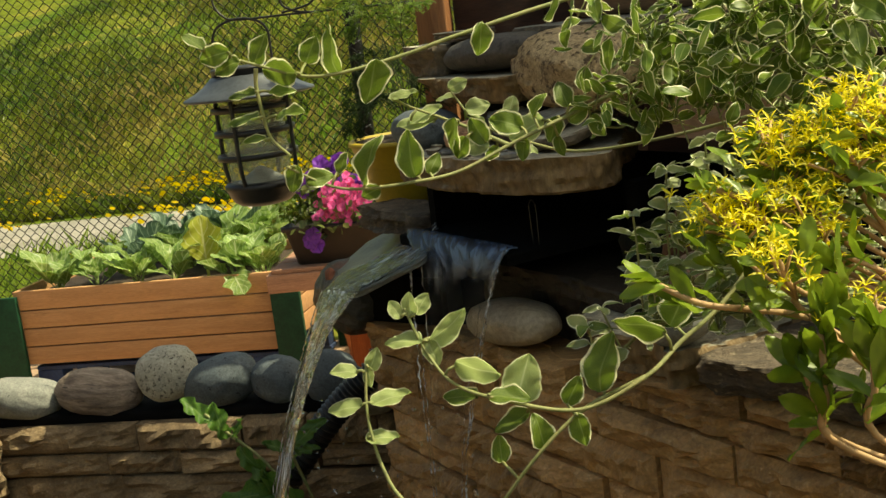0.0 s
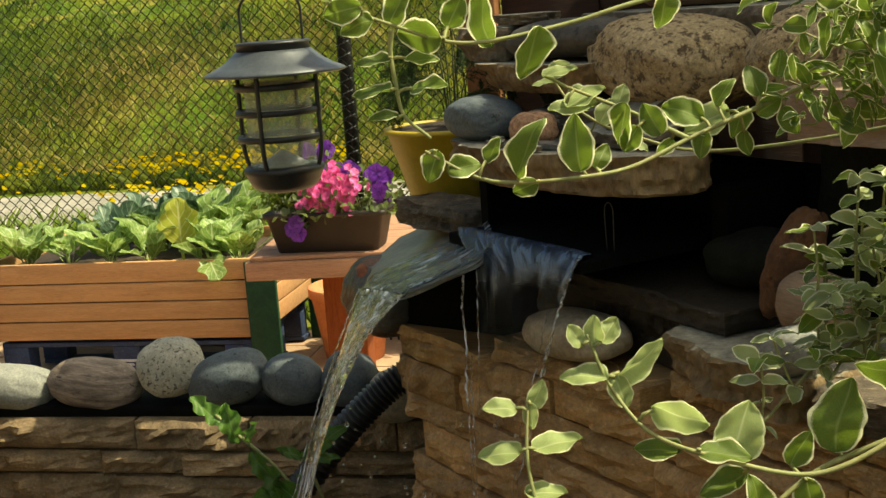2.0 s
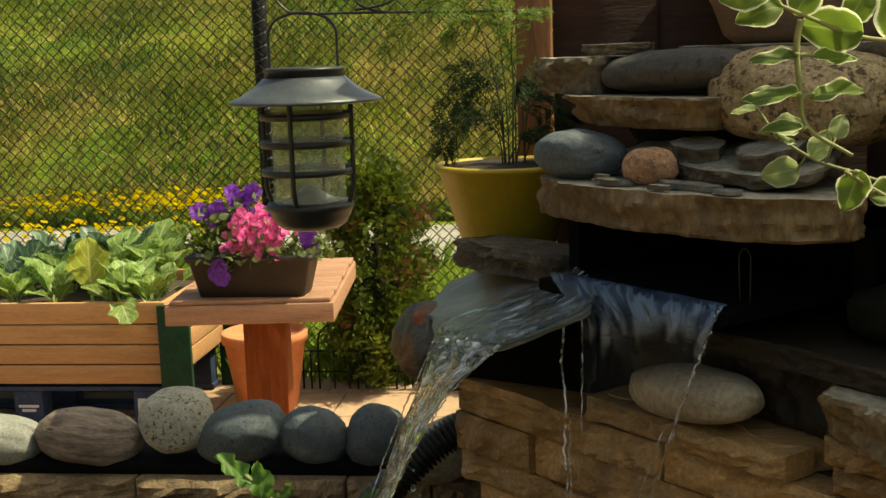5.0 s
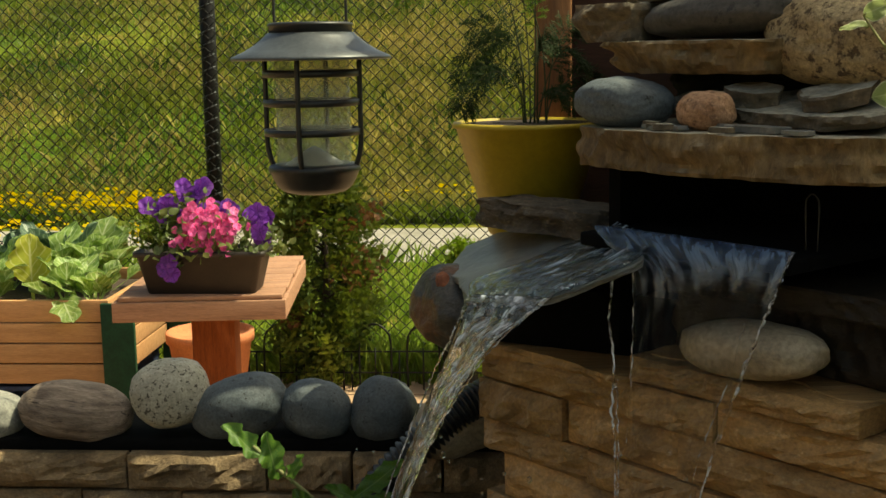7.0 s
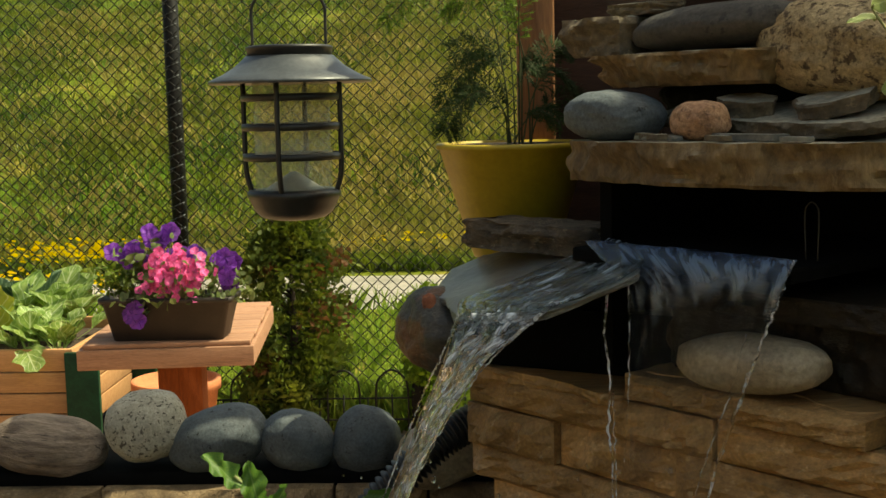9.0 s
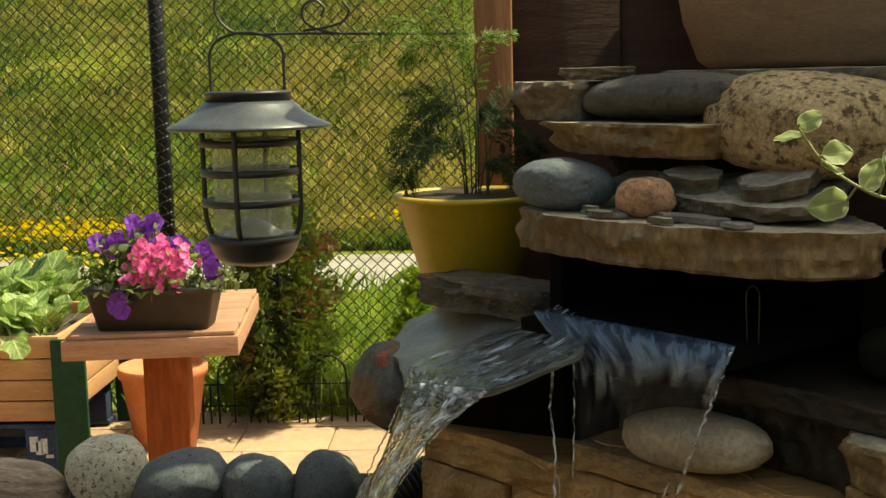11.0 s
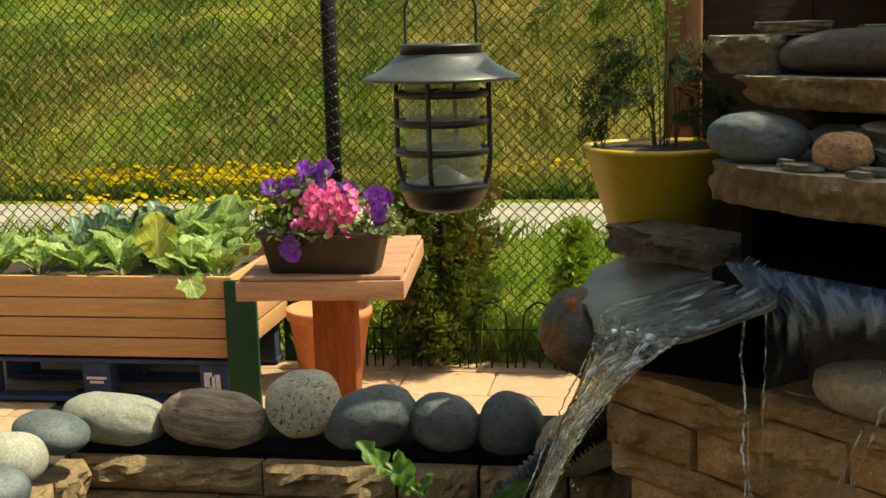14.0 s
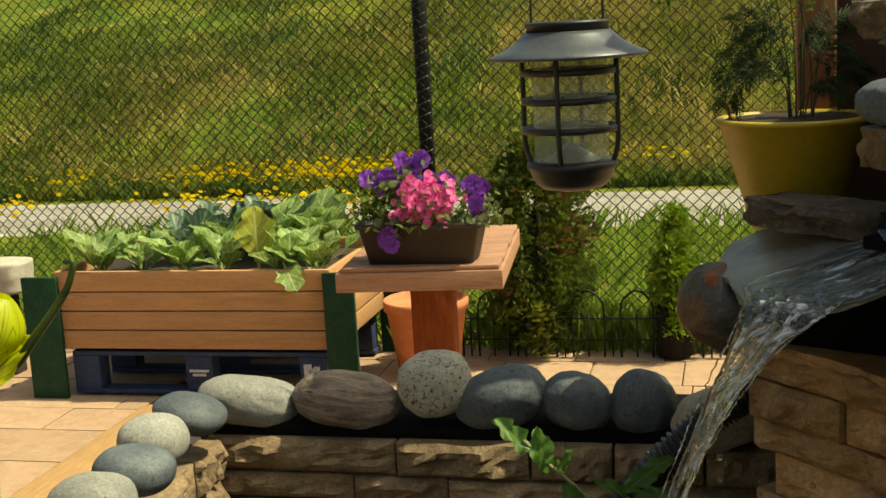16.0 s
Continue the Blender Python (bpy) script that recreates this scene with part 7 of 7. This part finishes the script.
vine("variegated_vine", "low vine shoot with broad pale leaves over the pond", [
    [(0.34, 0.07, 1.69), (0.307, 0.049, 1.652), (0.289, 0.037, 1.639), (0.277, 0.025, 1.631), (0.255, 0.018, 1.623), (0.23, 0.014, 1.629), (0.212, 0.02, 1.634), (0.201, 0.028, 1.645), (0.195, 0.031, 1.659)],
    [(0.277, 0.025, 1.631), (0.255, 0.023, 1.621), (0.237, 0.016, 1.606), (0.215, 0.012, 1.58)]], C_LEAVES, young=(0, 1, 8, 9, 10, 11, 12, 15), flat=(2, 9, 13, 14, 15, 17), seed=4)
D_LEAVES = [(0.168, 0.035, 1.636, 0.0105, 175), (0.179, 0.038, 1.639, 0.0087, 60), (0.168, 0.031, 1.624, 0.0131, 175), (0.184, 0.035, 1.626, 0.0148, 20), (0.181, 0.029, 1.613, 0.0122, 10), (0.177, 0.036, 1.633, 0.0079, 90)]
vine("variegated_vine", "thin upright vine tip with pale narrow leaves", [[(0.215, 0.012, 1.575), (0.19, 0.02, 1.59), (0.181, 0.025, 1.602), (0.176, 0.031, 1.62), (0.176, 0.037, 1.637)]], D_LEAVES, young=range(6), flat=(0, 2, 3, 4), r=0.0008, seed=5)

E_LEAVES = [(0.156, 0.347, 1.715, 0.0125, 20), (0.147, 0.349, 1.708, 0.0115, 170), (0.167, 0.344, 1.701, 0.0145, 10), (0.165, 0.344, 1.695, 0.0115, -10), (0.180, 0.339, 1.692, 0.014, 60), (0.163, 0.343, 1.679, 0.018, 192), (0.188, 0.338, 1.700, 0.012, 70), (0.196, 0.335, 1.676, 0.014, -30)]
vine("variegated_vine", "pale young vine sprig reaching over the rocks", [
    [(0.36, 0.22, 1.70), (0.28, 0.28, 1.68), (0.225, 0.32, 1.672), (0.189, 0.336, 1.681), (0.176, 0.34, 1.686), (0.162, 0.344, 1.696), (0.154, 0.347, 1.707), (0.151, 0.348, 1.712)]], E_LEAVES, young=range(8), flat=(1, 3, 7), r=0.0009, seed=6)


def build_bush():
    bush = thing("variegated_bush", (0.42, 0.2, 1.70), "dense tangle of small cream-edged vine leaves", "bush")
    o = Vector(bush.location)
    rs = np.random.RandomState(41)
    big = [leaf_mesh("oval", 100 + k, 7, 4) for k in range(4)]
    lng = [leaf_mesh("long", 110 + k, 6, 2) for k in range(3)]
    fol, grey, sv, sf = Foliage(), Foliage(), [], []
    lobes = [((0.279, 0.13, 1.738), (0.014, 0.02, 0.012), 75), ((0.318, 0.13, 1.745), (0.018, 0.022, 0.014), 190), ((0.352, 0.125, 1.735), (0.022, 0.022, 0.022), 300), ((0.305, 0.12, 1.722), (0.013, 0.02, 0.008), 90), ((0.274, 0.13, 1.713), (0.010, 0.015, 0.006), 30), ((0.40, 0.11, 1.735), (0.03, 0.03, 0.03), 260), ((0.345, 0.115, 1.705), (0.014, 0.02, 0.012), 90)]
    for c, s, n in lobes:
        for k in range(int(n * 1.25)):
            p = Vector((rs.normal(c[0], s[0]), rs.normal(c[1], s[1]), rs.normal(c[2], s[2])))
            fol.add((big if rs.rand() < 0.7 else lng)[rs.randint(3)], leaf_pose(p - o, rand_dir(rs), rand_dir(rs, 0.8), rs.uniform(0.006, 0.0145), rs.uniform(0.7, 1.0)))
            if k % 5 == 0:
                d = Vector((rs.uniform(0.4, 1.0), rs.normal(0, 0.4), rs.normal(0, 0.6))) * rs.uniform(0.006, 0.014)
                tube_data(smooth_line([p - o - d, p - o + rand_dir(rs) * 0.004, p - o + d], 4), 0.00035, 5, sv, sf)
    # upright shoots with level pairs of small leaves: x and height of the foot, x and height of the tip, y
    shoots = [(0.267, 1.629, 0.267, 1.663, 0.155), (0.282, 1.624, 0.283, 1.681, 0.155), (0.283, 1.629, 0.286, 1.664, 0.170), (0.297, 1.624, 0.300, 1.692, 0.155), (0.295, 1.623, 0.295, 1.680, 0.175),
              (0.307, 1.620, 0.307, 1.679, 0.170), (0.315, 1.619, 0.312, 1.690, 0.170), (0.288, 1.617, 0.287, 1.656, 0.150), (0.273, 1.616, 0.272, 1.640, 0.145), (0.298, 1.624, 0.297, 1.663, 0.145),
              (0.312, 1.625, 0.313, 1.673, 0.150), (0.325, 1.618, 0.323, 1.688, 0.165), (0.258, 1.607, 0.251, 1.626, 0.140), (0.246, 1.597, 0.246, 1.621, 0.130), (0.270, 1.609, 0.264, 1.622, 0.140)]
    for k in range(16):
        x, y = rs.uniform(0.325, 0.385), rs.uniform(0.13, 0.20)
        shoots.append((x, 1.618, x + rs.normal(0, 0.004), rs.uniform(1.66, 1.70), y))
    for k in range(16):
        x, y = rs.uniform(0.266, 0.325), rs.uniform(0.14, 0.19)
        shoots.append((x, 1.612, x + rs.normal(0, 0.003), rs.uniform(1.635, 1.66), y))
    for x0, z0, x1, z1, y in shoots:
        foot, tip = Vector((x0, y, z0)), Vector((x1, y, z1))
        line = smooth_line([foot, foot.lerp(tip, 0.5) + Vector((rs.normal(0, 0.0015), rs.normal(0, 0.003), 0)), tip], 10)
        root = Vector((0.41, y + 0.02, 1.60)) if z0 > 1.612 else Vector((0.30, 0.165, 1.622))
        tube_data([q - o for q in smooth_line([root, foot.lerp(root, 0.45) + Vector((0, 0.012, 0.004)), foot], 6)], 0.0006, 5, sv, sf)
        tube_data([q - o for q in line], 0.0005, 5, sv, sf)
        long = (tip - foot).length
        count = max(2, int(long / 0.0072))
        turn = rs.uniform(0, math.pi)
        for i in range(count + 1):
            p = foot.lerp(tip, i / count)
            turn += math.pi / 2 + rs.normal(0, 0.25)
            last = i == count
            for sg in range(4 if last else 2):
                g = turn + sg * (math.pi / 2 if last else math.pi)
                d = Vector((math.cos(g), math.sin(g), rs.normal(0.15, 0.22)))
                size = rs.uniform(0.0085, 0.0135) * (0.85 if last else 1.0)
                (fol if rs.rand() < 0.28 else grey).add((big if rs.rand() < 0.75 else lng)[rs.randint(3)], leaf_pose(p - o, d, Vector((rs.normal(0, 0.4), rs.normal(-0.45, 0.4), 1)), size, rs.uniform(0.75, 1.0)))
    tagged(fol.make("leaves", M_VINELEAF, bush), kind="stuff")
    tagged(grey.make("small_leaves", M_GREYLEAF, bush, "grey-green small leaves"), kind="stuff")
    tagged(part_of("twig_tangle", mesh_of(sv, sf), M_STEM, bush), kind="stuff")


build_bush()


def build_sedum():
    sedum = thing("sedum", (0.39, 0.03, 1.62), "fleshy stonecrop with bright yellow star flowers", "flowers")
    o = Vector(sedum.location)
    rs = np.random.RandomState(51)
    pet = leaf_mesh("needle", 1, 4, 2)
    lf = [leaf_mesh("spoon", 120 + k, 8, 4) for k in range(3)]
    flowers, green, sv, sf = Foliage(), Foliage(), [], []
    heads = [(0.327, 0.000, 1.707), (0.322, 0.000, 1.710), (0.307, -0.013, 1.694), (0.310, -0.020, 1.689), (0.325, 0.000, 1.702), (0.318, -0.015, 1.692), (0.321, -0.047, 1.684), (0.342, 0.010, 1.714), (0.347, 0.010, 1.719), (0.337, 0.000, 1.711),
             (0.349, 0.000, 1.709), (0.354, 0.000, 1.716), (0.345, -0.050, 1.669), (0.331, -0.010, 1.694), (0.343, -0.010, 1.706), (0.333, -0.020, 1.688), (0.316, -0.020, 1.688), (0.358, -0.010, 1.699)]
    foot = Vector((0.405, 0.0, 1.601))
    for h in heads:
        c = Vector(h)
        tube_data(smooth_line([foot - o + Vector((0, c.y * 0.6, 0)), (c + foot) / 2 - o + Vector((0, 0, 0.012)), c - o + Vector((0.006, 0.002, -0.010)), c - o], 5), 0.0008, 5, sv, sf)
        for k in range(34):
            p = c + Vector((rs.normal(0, 0.0052), rs.normal(0, 0.005), rs.normal(0, 0.0036)))
            up = Vector((rs.normal(-0.2, 0.5), rs.normal(-0.4, 0.4), 1)).normalized()
            sd = up.orthogonal().normalized()
            for q in range(5):
                a = 2 * math.pi * q / 5
                d = (Matrix.Rotation(a, 3, up) @ sd + up * 0.7).normalized()
                flowers.add(pet, leaf_pose(p - o, d, up, rs.uniform(0.0026, 0.0046), 1.2))
            if k % 8 == 0:
                tube_data([c - o + Vector((0.004, 0.004, -0.012)), (c + p) / 2 - o + Vector((0, 0, -0.004)), p - o], 0.0005, 4, sv, sf)
        for k in range(16):
            p = c + Vector((rs.normal(0.004, 0.008), rs.normal(0.002, 0.007), rs.normal(-0.009, 0.005)))
            green.add(lf[rs.randint(3)], leaf_pose(p - o, Vector((rs.normal(-0.5, 0.5), rs.normal(0, 0.5), rs.normal(0.5, 0.4))), rand_dir(rs, 0.6), rs.uniform(0.006, 0.011)))
    # tan shoots, and taller ones with large pointed leaves
    shoots = [([(0.289, -0.045, 1.679), (0.300, -0.045, 1.673), (0.314, -0.040, 1.669), (0.326, -0.035, 1.665), (0.338, -0.030, 1.656)], 0.45, (0.009, 0.013)),
              ([(0.306, -0.015, 1.699), (0.319, -0.015, 1.693), (0.331, -0.015, 1.688), (0.35, -0.012, 1.67)], 0.5, (0.006, 0.009)),
              ([(0.319, 0.000, 1.709), (0.331, 0.000, 1.706), (0.342, 0.000, 1.699), (0.36, 0.0, 1.67)], 0.5, (0.006, 0.009)),
              ([(0.330, -0.050, 1.664), (0.331, -0.050, 1.648), (0.335, -0.048, 1.631)], 1.1, (0.011, 0.017)),
              ([(0.343, -0.055, 1.663), (0.342, -0.060, 1.653), (0.345, -0.058, 1.635)], 1.1, (0.011, 0.018)),
              ([(0.326, -0.045, 1.651), (0.329, -0.045, 1.641), (0.338, -0.040, 1.628)], 0.9, (0.011, 0.016)),
              ([(0.336, -0.040, 1.678), (0.338, -0.040, 1.669), (0.338, -0.040, 1.655)], 0.9, (0.009, 0.014)),
              ([(0.326, -0.030, 1.681), (0.329, -0.030, 1.672), (0.330, -0.034, 1.663)], 0.9, (0.009, 0.014))]
    for pts, full, size in shoots:
        line = smooth_line(pts + [tuple(foot + Vector((0, pts[-1][1], 0)))], 7)
        rod("stem", [p - o for p in line], 0.0010, M_SEDUMSTEM, sedum, "tan stem", 6)
        lead = (line[0] - line[4]).normalized()
        bare = len(pts) * 7 - 8
        for i, p in enumerate(line[:bare]):
            for k in range(4 if i == 0 else int(full + rs.rand())):
                d = lead * (1.3 if i == 0 else 0.7) + Vector((rs.normal(0, 0.55), rs.normal(0, 0.55), rs.normal(0.2, 0.4)))
                green.add(lf[rs.randint(3)], leaf_pose(p - o, d, rand_dir(rs, 0.8), rs.uniform(*size), 0.85))
    tagged(flowers.make("blossoms", M_SEDUMFLOWER, sedum, "yellow star-shaped petals"), kind="stuff")
    tagged(green.make("leaves", M_SEDUM, sedum, "fleshy light green leaves"), kind="stuff")
    tagged(part_of("twig_tangle", mesh_of(sv, sf), M_SEDUMSTEM, sedum, "fine tan flower stalks"), kind="stuff")


build_sedum()

# a stone planter wall that carries the foreground plants
tagged(part("wall_planter", bm_box(0.40, -0.30, 0.0, 0.75, 0.28, 1.60, 0.006), M_LEDGE), "stone planter wall below the foreground plants", "wall", kind="structure")

# ---- pieces of walls and paving ----
lay_stones(wall_back, pose(-0.53, 0.80, 0), 0.55, 1.362, 1.06, LEDGE_SHAPES, 5, heights=(0.033, 0.026, 0.036, 0.030), lengths=(0.06, 0.22))
lay_stones(wall_left, pose(-0.512, 0.25, 0, 0, 0, 90), 0.55, 1.362, 1.06, LEDGE_SHAPES, 6, lengths=(0.06, 0.16))
lay_stones(wall_fountain, Matrix.Translation(fp(0.088, -0.012, 0)) @ pose(0, 0, 0, 0, 0, FROT), 0.172, 1.5035, 1.49, WET_SHAPES, 9, heights=(0.017,), lengths=(0.05, 0.12), gap=0.0012)
lay_stones(wall_fountain, Matrix.Translation(fp(0.268, -0.014, 0)) @ pose(0, 0, 0, 0, 0, FROT), 0.27, 1.5185, 1.489, WET_SHAPES, 15, heights=(0.0165,), lengths=(0.05, 0.11), gap=0.0012)
lay_stones(wall_fountain, Matrix.Translation(fp(-0.062, -0.012, 0)) @ pose(0, 0, 0, 0, 0, FROT), 0.75, 1.486, 1.06, WET_SHAPES, 7, heights=(0.026, 0.031, 0.024, 0.034, 0.028), lengths=(0.05, 0.17), gap=0.0012)
build_pavers()
